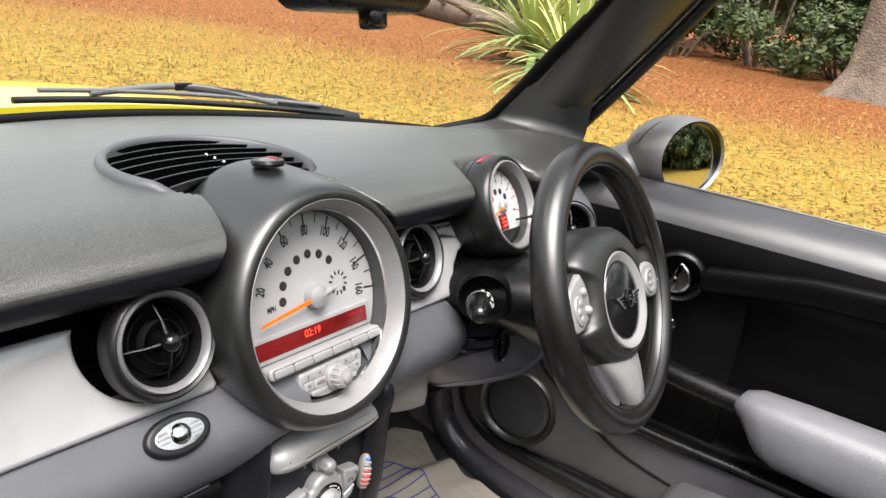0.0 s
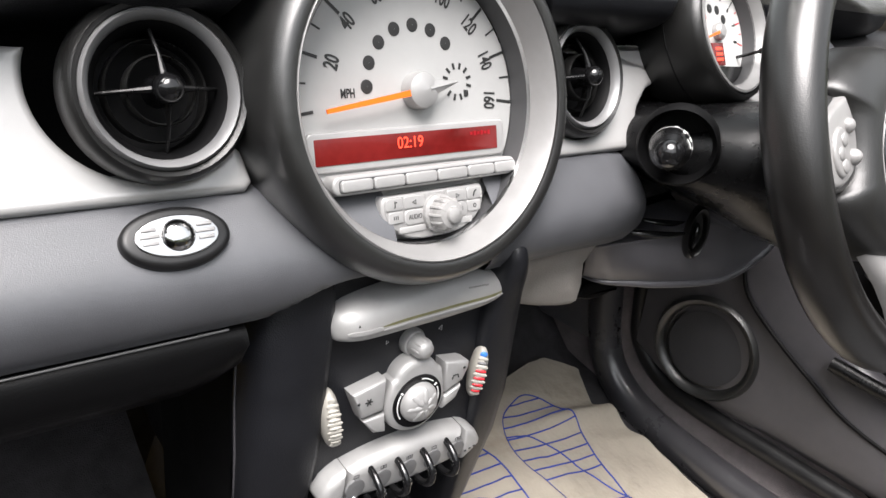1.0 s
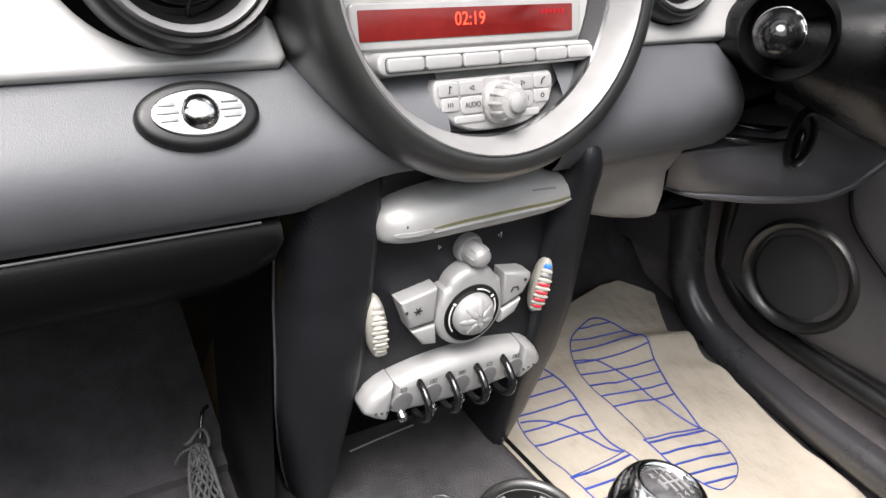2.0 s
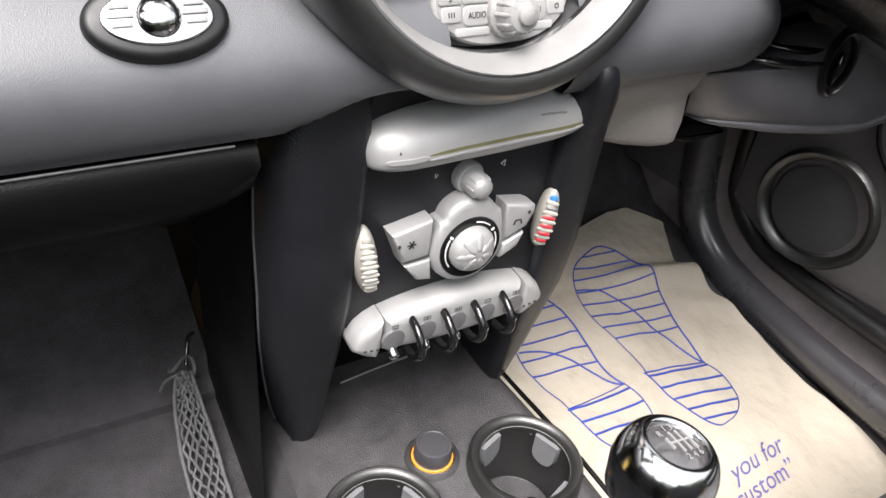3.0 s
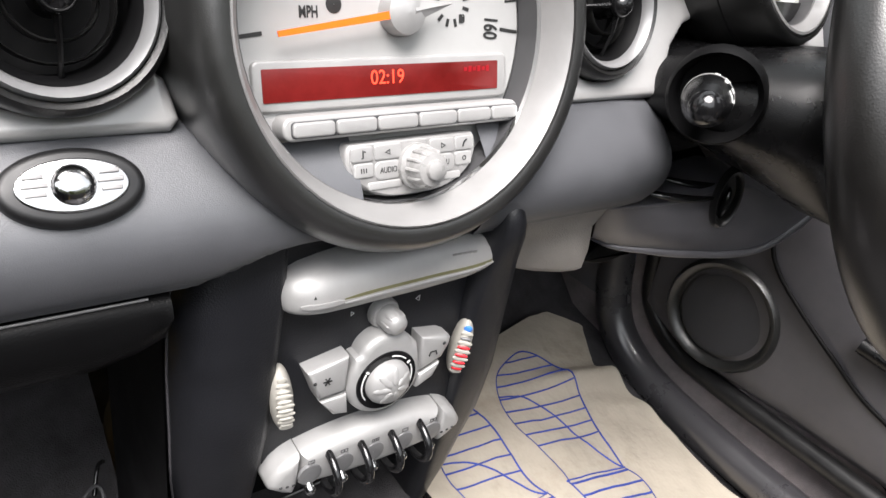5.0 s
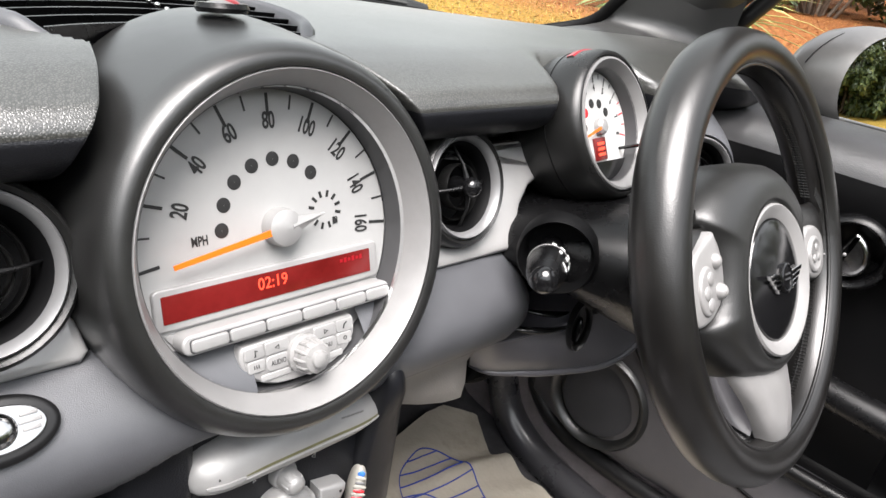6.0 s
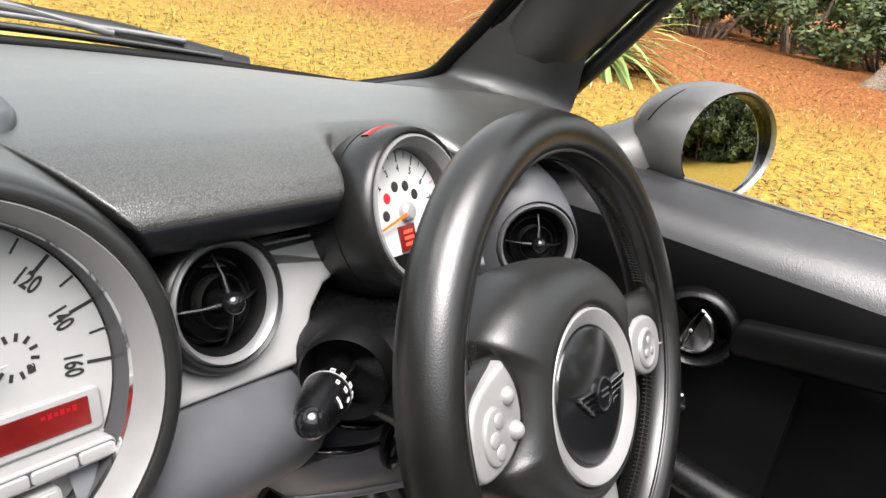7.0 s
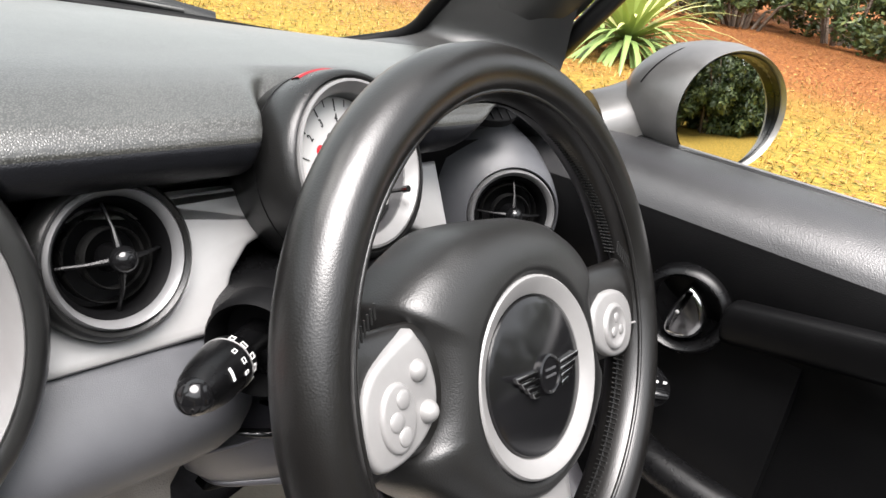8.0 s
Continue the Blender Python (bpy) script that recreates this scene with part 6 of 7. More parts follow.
def build_cup_holder(x):
    t = thing("cup_holder", pose(x, -0.080, 0.33), "round black cup holder with four grey grip tabs", "cup holder", "cup holders")
    k = 0.0435
    part("rim", Geo().lathe([(k - 0.006, 0.062), (k - 0.0055, 0.0690), (k - 0.0025, 0.0725), (k + 0.0015, 0.0725), (k + 0.004, 0.069), (k + 0.005, 0.050)], 48, pose(0, 0, 0, 90)), SOFT, t, "raised black rim", 50)
    part("rim_line", Geo().lathe([(k - 0.0060, 0.0655), (k - 0.0052, 0.0668), (k - 0.0045, 0.0700)], 48, pose(0, 0, 0, 90)), RING, t, "", 60)
    part("cup_wall", Geo().lathe([(k - 0.005, 0.066), (k - 0.007, 0.02), (k - 0.009, 0.002), (0.0002, 0.0)], 40, pose(0, 0, 0, 90)), HOOD, t, "black well", 50)
    part("cup_mat", Geo().lathe([(k - 0.010, 0.0015), (k - 0.011, 0.003), (0.0002, 0.003)], 40, pose(0, 0, 0, 90)), TUNNEL, t, "grey rubber base", 50)
    for a in (20, 110, 200, 290):
        tab = [(-0.012, 0.062)] + [(0.012 * math.cos(radians(q)), 0.047 + 0.012 * math.sin(radians(q))) for q in range(180, 361, 20)] + [(0.012, 0.062)]
        rr = k - 0.0075
        ring0 = [((rr - 0.0015 - 0.002 * (0.062 - z) / 0.02) * math.sin(u / rr), (rr - 0.0015 - 0.002 * (0.062 - z) / 0.02) * math.cos(u / rr), z) for u, z in tab]
        ring1 = [((rr + 0.003) * math.sin(u / rr), (rr + 0.003) * math.cos(u / rr), z) for u, z in tab]
        part("grip_tab", Geo().loft([ring1, ring0], True, True, True, pose(0, 0, 0, 0, 0, a)), ARMREST, t, "pale grey grip tab", 50)


build_cup_holder(0.062)
build_cup_holder(-0.066)


def build_socket():
    up = pose(0, 0, 0, 90)
    t = thing("power_socket", pose(-0.003, -0.040, 0.386), "round black lighter plug with an amber lit ring in the tunnel", "power socket")
    part("collar", Geo().lathe([(0.0235, -0.004), (0.0225, 0.006), (0.0195, 0.009), (0.0180, 0.006)], 32, up), TUNNEL, t, "grey collar", 50)
    part("lit_ring", Geo().lathe([(0.0176, 0.006), (0.0172, 0.0076), (0.0160, 0.0072)], 32, up), AMBER, t, "amber ring")
    part("bright_ring", Geo().lathe([(0.0160, 0.007), (0.0155, 0.010), (0.0145, 0.010)], 32, up), RING, t)
    part("plug", Geo().lathe([(0.0158, 0.006), (0.0158, 0.019), (0.0146, 0.0218), (0.0125, 0.0222), (0.0118, 0.0214), (0.0002, 0.0218)], 32, up), SHINE, t, "black push knob", 50)


build_socket()


def build_gear():
    t = thing("gear_lever", pose(0.010, -0.222, 0.385), "gear lever with a black ball knob, chrome rim and shift pattern", "gear lever")
    part("gaiter", Geo().lathe([(0.055, 0.0), (0.048, 0.014), (0.040, 0.030), (0.030, 0.045), (0.024, 0.075), (0.016, 0.10), (0.012, 0.14)], 32, pose(0, 0, 0, 90)), LEATHER, t, "black leather gaiter", 60)
    part("shaft", Geo().lathe([(0.009, 0.10), (0.009, 0.175)], 16, pose(0, 0, 0, 90)), CHROME, t)
    m = pose(0, 0, 0.1965, 0, 10, 0)
    part("knob", Geo().lathe([(0.010, -0.030), (0.0175, -0.026), (0.0245, -0.015), (0.0275, 0.0), (0.0268, 0.0062)], 40, m @ pose(0, 0, 0, 90)), GLOSS, t, "glossy black ball", 60)
    part("knob_rim", Geo().lathe([(0.0262, 0.0060), (0.0271, 0.0066), (0.0262, 0.0110), (0.0244, 0.0156), (0.0222, 0.0192), (0.0198, 0.0215), (0.0178, 0.0222), (0.0160, 0.0214), (0.0152, 0.0192)], 48, m @ pose(0, 0, 0, 90)), RIMCHROME, t, "polished chrome rim", 60)
    cap = part("knob_cap", Geo().lathe([(0.0154, 0.0192), (0.0120, 0.0214), (0.0060, 0.0230), (0.0002, 0.0235)], 32, m @ pose(0, 0, 0, 90)), SMOKY, t, "smoky dark grey domed cap")
    for q in (228, 240):
        part("knob_mark", Geo().tube([(0.0277 * math.cos(radians(q)), 0.0277 * math.sin(radians(q)), 0.001), (0.0275 * math.cos(radians(q + 3)), 0.0275 * math.sin(radians(q + 3)), -0.004)], 0.0007, 6, m), RED_INK, t, "small red mark")
    for x in (-0.0068, -0.0022, 0.0024, 0.0070):
        part("pattern_line", Geo().box((x, 0.0, 0.0232), (0.0010, 0.013 if x > -0.005 else 0.007, 0.0012), 0, m), RING, cap)
    part("pattern_line", Geo().box((0.0002, 0.0, 0.0233), (0.0148, 0.0010, 0.0012), 0, m), RING, cap)
    for ch, x, y in (("1", -0.0022, 0.0092), ("3", 0.0024, 0.0092), ("5", 0.0070, 0.0085), ("2", -0.0022, -0.0092), ("4", 0.0024, -0.0092), ("6", 0.0070, -0.0085), ("R", -0.0075, 0.0070)):
        lettering("pattern_digit", ch, 0.0052, RING, cap, m @ Matrix.Translation((x, y, 0.0228)) @ pose(0, 0, 0, -90))


build_gear()


def build_net():
    t = thing("cargo_net", pose(-0.145, 0.15, 0.36), "slack grey elastic cargo net hanging beside the console", "net")
    line = smooth_line([(-0.158, 0.146, 0.372), (-0.162, 0.117, 0.356), (-0.163, 0.055, 0.316), (-0.160, -0.03, 0.294), (-0.158, -0.12, 0.278)], 10)
    rnd = random.Random(4)
    n = 9
    for k in range(n):
        pts = []
        for i, p in enumerate(line):
            s = i / (len(line) - 1)
            half = 0.006 + 0.008 * min(1, s * 2.6)
            u = (k / (n - 1) * 2 - 1)
            zig = 0.5 * (1 if (i + k) % 2 else -1) * 2 / (n - 1)
            pts.append((p[0] + half * (u + zig) + rnd.uniform(-0.001, 0.001), p[1], p[2] + 0.006 - 0.006 * u * u + rnd.uniform(-0.002, 0.002)))
        part("cord", Geo().tube(pts, 0.0016, 6), NET, t, "", 60, False)
    for k in range(2):
        edge = [(p[0] + (1 if k else -1) * (0.006 + 0.009 * min(1, 2.6 * i / len(line))), p[1], p[2] + 0.003 + rnd.uniform(-0.0015, 0.0015)) for i, p in enumerate(line)]
        part("edge_cord", Geo().tube(edge, 0.0019, 8), NET, t, "thicker edge cord", 60, False)
    loop = [(-0.158 + 0.011 * math.cos(radians(a)), 0.151 + 0.006 * math.sin(radians(2 * a)), 0.378 + 0.009 * math.sin(radians(a))) for a in range(0, 360, 15)]
    part("knot", Geo().tube(loop, 0.0018, 8, closed=True), NET, t, "frayed knot", 60, False)
    part("frayed_end", Geo().tube(smooth_line([(-0.160, 0.148, 0.376), (-0.174, 0.146, 0.372), (-0.181, 0.138, 0.369)], 6), 0.0014, 6), NET, t, "", 60, False)
    part("hook", Geo().tube(smooth_line([(-0.154, 0.153, 0.378), (-0.147, 0.168, 0.395), (-0.143, 0.163, 0.405)], 5), 0.002, 8), GLOSS, t, "", 60, False)


build_net()


def build_stud(x, y, z, r, mark):
    t = thing("tunnel_stud", pose(x, y, z), "small black stud " + ("with white mark beside a cup holder" if mark else "on the tunnel beside a cup holder"), "stud")
    part("stud_base", Geo().lathe([(r * 1.15, -0.012), (r * 1.1, 0.002), (r * 0.8, 0.004)], 24, pose(0, 0, 0, 90)), PLASTIC, t, "", 50)
    part("stud_head", Geo().ball((0, 0, 0.005), (r, r, r * 0.75), 24, 12), GLOSS, t, "shiny black head", 60)
    if mark:
        part("stud_mark", Geo().ball((0.0005, -0.001, 0.005 + r * 0.68), (r * 0.3, r * 0.22, 0.0006), 12, 6), WHITE_INK, t, "worn white mark", 60)


build_stud(0.0215, -0.124, 0.391, 0.0085, False)
build_stud(0.0385, -0.121, 0.399, 0.0075, True)


# ---- paper mat ----
def sheet_z(x, y):
    fold = 0.017 * math.exp(-((y - 0.150 + 0.25 * (x - 0.5)) / 0.016) ** 2) * max(0.0, min(1.0, (x - 0.36) / 0.10))
    fold += 0.008 * math.exp(-((y - 0.085 + 0.5 * (x - 0.54)) / 0.02) ** 2) * max(0.0, min(1.0, (x - 0.42) / 0.10))
    fold += 0.004 * abs(noise.noise((x * 9 + y * 4, y * 9, 4.1))) ** 0.5 - 0.003
    return 0.256 + 0.25 * y + fold + 0.0025 * math.sin(23 * x + 31 * y) * math.sin(17 * y - 9 * x) + 0.004 * noise.noise((x * 14, y * 14, 0.3)) + 0.006 * (0.35 - min(0.35, abs(noise.noise((x * 11 + 3, y * 11, 1.7))))) + 0.003 * (0.3 - min(0.3, abs(noise.noise((x * 27, y * 27 + 5, 2.2)))))


def build_sheet():
    t = thing("paper_floor_mat", pose(0.4, 0.0, 0.25), "creased cream paper floor mat printed with blue shoe soles", "paper mat")
    lo = [(-0.30, 0.17), (0.062, 0.170), (0.104, 0.172), (0.189, 0.289), (0.262, 0.385), (0.279, 0.47)]
    hi = [(-0.30, 0.590), (-0.155, 0.583), (0.084, 0.541), (0.150, 0.524), (0.158, 0.502), (0.240, 0.548), (0.279, 0.507)]
    rows = []
    for j in range(100):
        y = -0.30 + 0.579 * j / 99
        x0, x1 = between(y, lo), between(y, hi)
        rows.append([(x0 + (x1 - x0) * i / 60, y, sheet_z(x0 + (x1 - x0) * i / 60, y)) for i in range(61)])
    under = [[(x, y, z - 0.0006) for x, y, z in r] for r in rows]
    g = Geo().loft(rows, closed=False)
    g.loft(under, closed=False)
    sheet = part("sheet", g, PAPER, t, "", 180, False)

    def stroke(points, wide=0.0011):
        pts = [(p[0], p[1] - 0.005, sheet_z(p[0], p[1] - 0.005) + 0.0009) for p in points]
        return Geo().tube(pts, wide, 6, flat=0.5)

    def hatch(outline, y0, y1, n, slope, wide=0.0011):
        k = len(outline)
        for j in range(n):
            c = y0 + (y1 - y0) * j / max(1, n - 1)
            cuts = []
            for i in range(k):
                (xa, ya), (xb, yb) = outline[i], outline[(i + 1) % k]
                fa, fb = ya - slope * (xa - 0.4) - c, yb - slope * (xb - 0.4) - c
                if fa * fb < 0:
                    cuts.append(xa + (xb - xa) * fa / (fa - fb))
            if len(cuts) >= 2:
                a, b = min(cuts), max(cuts)
                part("print_stroke", stroke([(a + (b - a) * q / 8, slope * (a + (b - a) * q / 8 - 0.4) + c) for q in range(9)], wide), PEN, sheet, "", 60, False)

    def outline(points, closed=True):
        pts = [p[:2] for p in smooth_line([(x, y, 0) for x, y in (points + points[:1] if closed else points)], 6)]
        part("print_outline", stroke(pts), PEN, sheet, "", 60, False)
        return pts

    sole = outline([(0.437, 0.033), (0.440, 0.080), (0.448, 0.120), (0.455, 0.160), (0.447, 0.200), (0.418, 0.231), (0.378, 0.223), (0.350, 0.203), (0.335, 0.172), (0.333, 0.138), (0.342, 0.102), (0.350, 0.070), (0.351, 0.046)], False)
    hatch(sole, 0.092, 0.222, 8, -0.12)
    outline([(0.336, 0.178), (0.372, 0.168), (0.396, 0.135), (0.408, 0.095), (0.425, 0.050), (0.436, 0.034)], False)
    heel = outline([(0.350, 0.0445), (0.351, 0.0455), (0.394, 0.040), (0.436, 0.033), (0.439, 0.031), (0.453, 0.010), (0.452, -0.016), (0.434, -0.035), (0.408, -0.043), (0.388, -0.040), (0.370, -0.010), (0.352, 0.037)])
    hatch(heel, -0.032, 0.034, 5, -0.13, 0.0014)
    sole = outline([(0.315, 0.044), (0.304, 0.072), (0.302, 0.110), (0.300, 0.145), (0.290, 0.180), (0.270, 0.195), (0.240, 0.170), (0.215, 0.135), (0.210, 0.105), (0.217, 0.077), (0.226, 0.056), (0.231, 0.040)], False)
    hatch(sole, 0.072, 0.178, 6, -0.10)
    outline([(0.214, 0.125), (0.245, 0.115), (0.270, 0.092), (0.300, 0.056), (0.314, 0.044)], False)
    heel = outline([(0.2305, 0.039), (0.232, 0.041), (0.272, 0.043), (0.313, 0.0445), (0.316, 0.0435), (0.326, 0.022), (0.324, -0.006), (0.306, -0.026), (0.272, -0.030), (0.244, -0.010), (0.232, 0.030)])
    hatch(heel, -0.020, 0.036, 4, -0.02, 0.0014)
    slope = math.degrees(math.atan(0.25))
    for body, x, y in (("you for", 0.413, -0.095), ("custom\u201d", 0.402, -0.121)):
        ob = lettering("print_word", body, 0.0285, FAINT, sheet, Matrix.Translation((x, y, sheet_z(x, y) + 0.003)) @ pose(0, 0, 0, slope, 0, 3) @ pose(0, 0, 0, -90), "faint blue italic printed words", wide=1.0, bold=-0.0006)
        for v in ob.data.vertices:
            v.co.z = sheet_z(v.co.x, v.co.y) + 0.0012
            v.co.x += 0.32 * (v.co.y - y)


build_sheet()


# ---- driver's door ----
def build_door():
    t = thing("driver_door", pose(0.64, -0.35, 0.2), "black car door lined with grained vinyl, its window lowered", "car door")
    prof = [(0.735, 0.872), (0.722, 0.884), (0.700, 0.888), (0.672, 0.885), (0.648, 0.874), (0.632, 0.858), (0.624, 0.838), (0.621, 0.815), (0.624, 0.792), (0.632, 0.770), (0.648, 0.745), (0.664, 0.71), (0.668, 0.67), (0.664, 0.63), (0.66, 0.585), (0.654, 0.54), (0.646, 0.50), (0.630, 0.492)]
    sm = smooth_line([(x, 0, z) for x, z in prof], 3)
    ys = [0.12, 0.06, -0.05, -0.2, -0.4, -0.6, -0.85, -1.1]
    part("upper_panel", Geo().loft([[(p[0] - 0.02 * max(0, y) / 0.12, y, p[2]) for p in sm[17:]] for y in ys], closed=False), DOORVINYL, t, "grained black vinyl lining", 60, False)
    # Top of the same lining, its light from above put into a paler colour.
    part("sill_top", Geo().loft([[(p[0] - 0.02 * max(0, y) / 0.12, y, p[2]) for p in sm[:18]] for y in ys], closed=False), SILL_LIT, t, "grained vinyl sill top, coloured lighter as if lit", 60, False)
    part("window_seal", Geo().tube([(0.727, 0.10, 0.882), (0.729, -0.3, 0.882), (0.729, -1.1, 0.882)], 0.005, 8), RUBBER, t, "black window seal", 60, False)
    part("seal_trim", Geo().tube([(0.731, 0.05, 0.886), (0.733, -0.3, 0.886), (0.733, -1.1, 0.886)], 0.0020, 8), DISC, t, "thin bright trim line", 60, False)
    # lower card, nearer than the recess
    rings = []
    for y in (0.175, 0.16, 0.14, 0.12, 0.095, 0.065, 0.045, 0.02, -0.005, -0.03, -0.055, -0.08, -0.11, -0.14, -0.17, -0.2, -0.4, -0.7, -1.1):
        dx = max(-0.010, min(0.012, 0.10 * (0.065 - y)))
        top = 0.49 + 0.20 * (0.5 - 0.5 * math.cos(math.pi * max(0.0, min(1.0, (y + 0.17) / 0.24))))
        foot = 0.345 + 0.5 * max(0.0, y - 0.10)
        low = [(0.650, top), (0.622, top + 0.002), (0.610, top - 0.006), (0.604, top - 0.02), (0.601, (top + foot) / 2), (0.602, foot + 0.03), (0.606, foot + 0.006), (0.63, foot)]
        rings.append([(x + dx, y, z) for x, z in low])
    part("lower_card", Geo().loft([smooth_line(r, 2) for r in rings], closed=False), CARD, t, "dark grey moulded lower card", 60, False)
    part("pocket_edge", Geo().tube(smooth_line([(0.602, -0.10, 0.50), (0.612, -0.2, 0.490), (0.616, -0.4, 0.492), (0.618, -0.8, 0.495)], 6), 0.010, 10), PLASTIC, t, "rounded pocket edge", 60, False)
    part("shut_line", Geo().tube(smooth_line([(0.598, 0.046, 0.62), (0.600, 0.038, 0.558), (0.603, 0.008, 0.518), (0.609, -0.077, 0.463), (0.613, -0.16, 0.425), (0.614, -0.35, 0.40)], 6), 0.0028, 8), DEEP, t, "", 60, False)
    # pull rail and armrest
    part("pull_rail", Geo().tube(smooth_line([(0.640, -0.10, 0.625), (0.618, -0.15, 0.618), (0.606, -0.2, 0.612), (0.600, -0.3, 0.610), (0.598, -0.42, 0.612)], 6), 0.019, 14, flat=0.8), PLASTIC, t, "black pull rail", 60, False)
    rings = []
    for y, k in ((-0.296, 0.15), (-0.300, 0.5), (-0.312, 0.8), (-0.335, 0.95), (-0.40, 1.0), (-0.55, 1.03), (-0.75, 1.03), (-0.8, 0.8), (-0.81, 0.3)):
        ring = []
        for i in range(20):
            a = 2 * math.pi * i / 20
            c, s = math.cos(a), math.sin(a)
            ring.append((0.600 + 0.048 * k * abs(c) ** 0.7 * (1 if c > 0 else -1), y - 0.05 * (1 - (0.5 + 0.5 * s)), 0.578 + 0.052 * k * abs(s) ** 0.7 * (1 if s > 0 else -1) + 0.01))
        rings.append(ring)
    part("armrest", Geo().loft(rings, True, True, True), ARMREST, t, "pale grey padded armrest", 60, False)
    # padded strip behind the handle
    rings = []
    for y, k in ((-0.209, 0.75), (-0.211, 0.92), (-0.216, 1), (-0.25, 1.0), (-0.3, 1.0), (-0.36, 1.0), (-0.5, 1.02), (-0.7, 1.05), (-1.0, 1.05)):
        zc = 0.776 + 0.19 * (-0.21 - y) if y > -0.37 else 0.8064 + 0.06 * (-0.37 - y)
        h = 0.0205 * k
        rings.append([(0.640, y, zc + h * 0.9), (0.616, y, zc + h), (0.6095, y, zc + h * 0.93), (0.6065, y, zc + h * 0.75), (0.606, y, zc + h * 0.3), (0.608, y, zc - h * 0.6), (0.613, y, zc - h), (0.640, y, zc - h * 1.1)])
    part("door_strip", Geo().loft(rings, True, True, True), DOORVINYL, t, "padded black strip", 60, False)
    # handle
    m = pose(0.612, -0.172, 0.769, 0, 0, -80)
    h = part("handle_bezel", Geo().lathe([(0.043, 0.016), (0.0425, 0.002), (0.0405, -0.004), (0.0365, -0.006), (0.0335, -0.003), (0.032, 0.004), (0.031, 0.020), (0.0002, 0.024)], 48, m), PLASTIC, t, "round black handle recess", 60, False)
    drop = [(0.0, 0.0265), (0.011, 0.019), (0.0195, 0.006), (0.0215, -0.008), (0.016, -0.021), (0.004, -0.0275), (-0.009, -0.0275), (-0.0135, -0.020), (-0.0115, -0.004), (-0.0065, 0.012)]
    part("handle_lever", Geo().prism([p[:2] for p in smooth_line([(x, z, 0) for x, z in drop + drop[:1]], 4)][:-1], -0.003, 0.012, 0.007, m, 5), RIMCHROME, h, "chrome teardrop lever", 60, False)
    part("handle_pin", Geo().ball((-0.004, -0.0025, -0.002), (0.0022, 0.0015, 0.0022), 12, 6, m), RING, h, "", 60, False)
    # speaker
    m = pose(0.5995, 0.065, 0.434, -1.5, 0, -82)
    s = part("speaker_ring", Geo().lathe([(0.0800, 0.008), (0.0780, -0.003), (0.0735, -0.0095), (0.0680, -0.0085), (0.0640, -0.001), (0.0625, 0.005), (0.0600, 0.002), (0.0575, 0.002), (0.0550, 0.007), (0.054, 0.014)], 64, m), SOFT, t, "raised shiny black speaker surround", 60, False)
    part("speaker_grille", Geo().lathe([(0.0560, -0.0005), (0.030, -0.0030), (0.0002, -0.0035)], 48, m), FABRIC, s, "dark grey fabric grille", 60, False)
    # outer skin
    part("door_skin", Geo().loft([[(0.74, y, 0.876), (0.80, y, 0.80), (0.83, y, 0.62), (0.82, y, 0.42), (0.78, y, 0.24)] for y in (0.2, -0.3, -0.8, -1.15)], closed=False), YELLOW, t, "yellow painted outer skin", 60, False)


build_door()


def build_light_switch():
    t = thing("switch_knob", pose(0.585, -0.178, 0.695, -10, 0, -50), "small round black switch with white symbols behind the steering wheel", "switch")
    part("body", Geo().lathe([(0.0170, 0.03), (0.0170, 0.004), (0.0150, 0.0), (0.0002, -0.001)], 28), GLOSS, t)
    part("grip_bar", Geo().box((0, -0.005, 0), (0.026, 0.010, 0.007), 0.003), GLOSS, t)
    for x in (-0.008, 0.0, 0.008):
        part("symbol", Geo().box((x, -0.0012, 0.0105), (0.0035, 0.0006, 0.0022)), WHITE_INK, t, "white symbol")


build_light_switch()


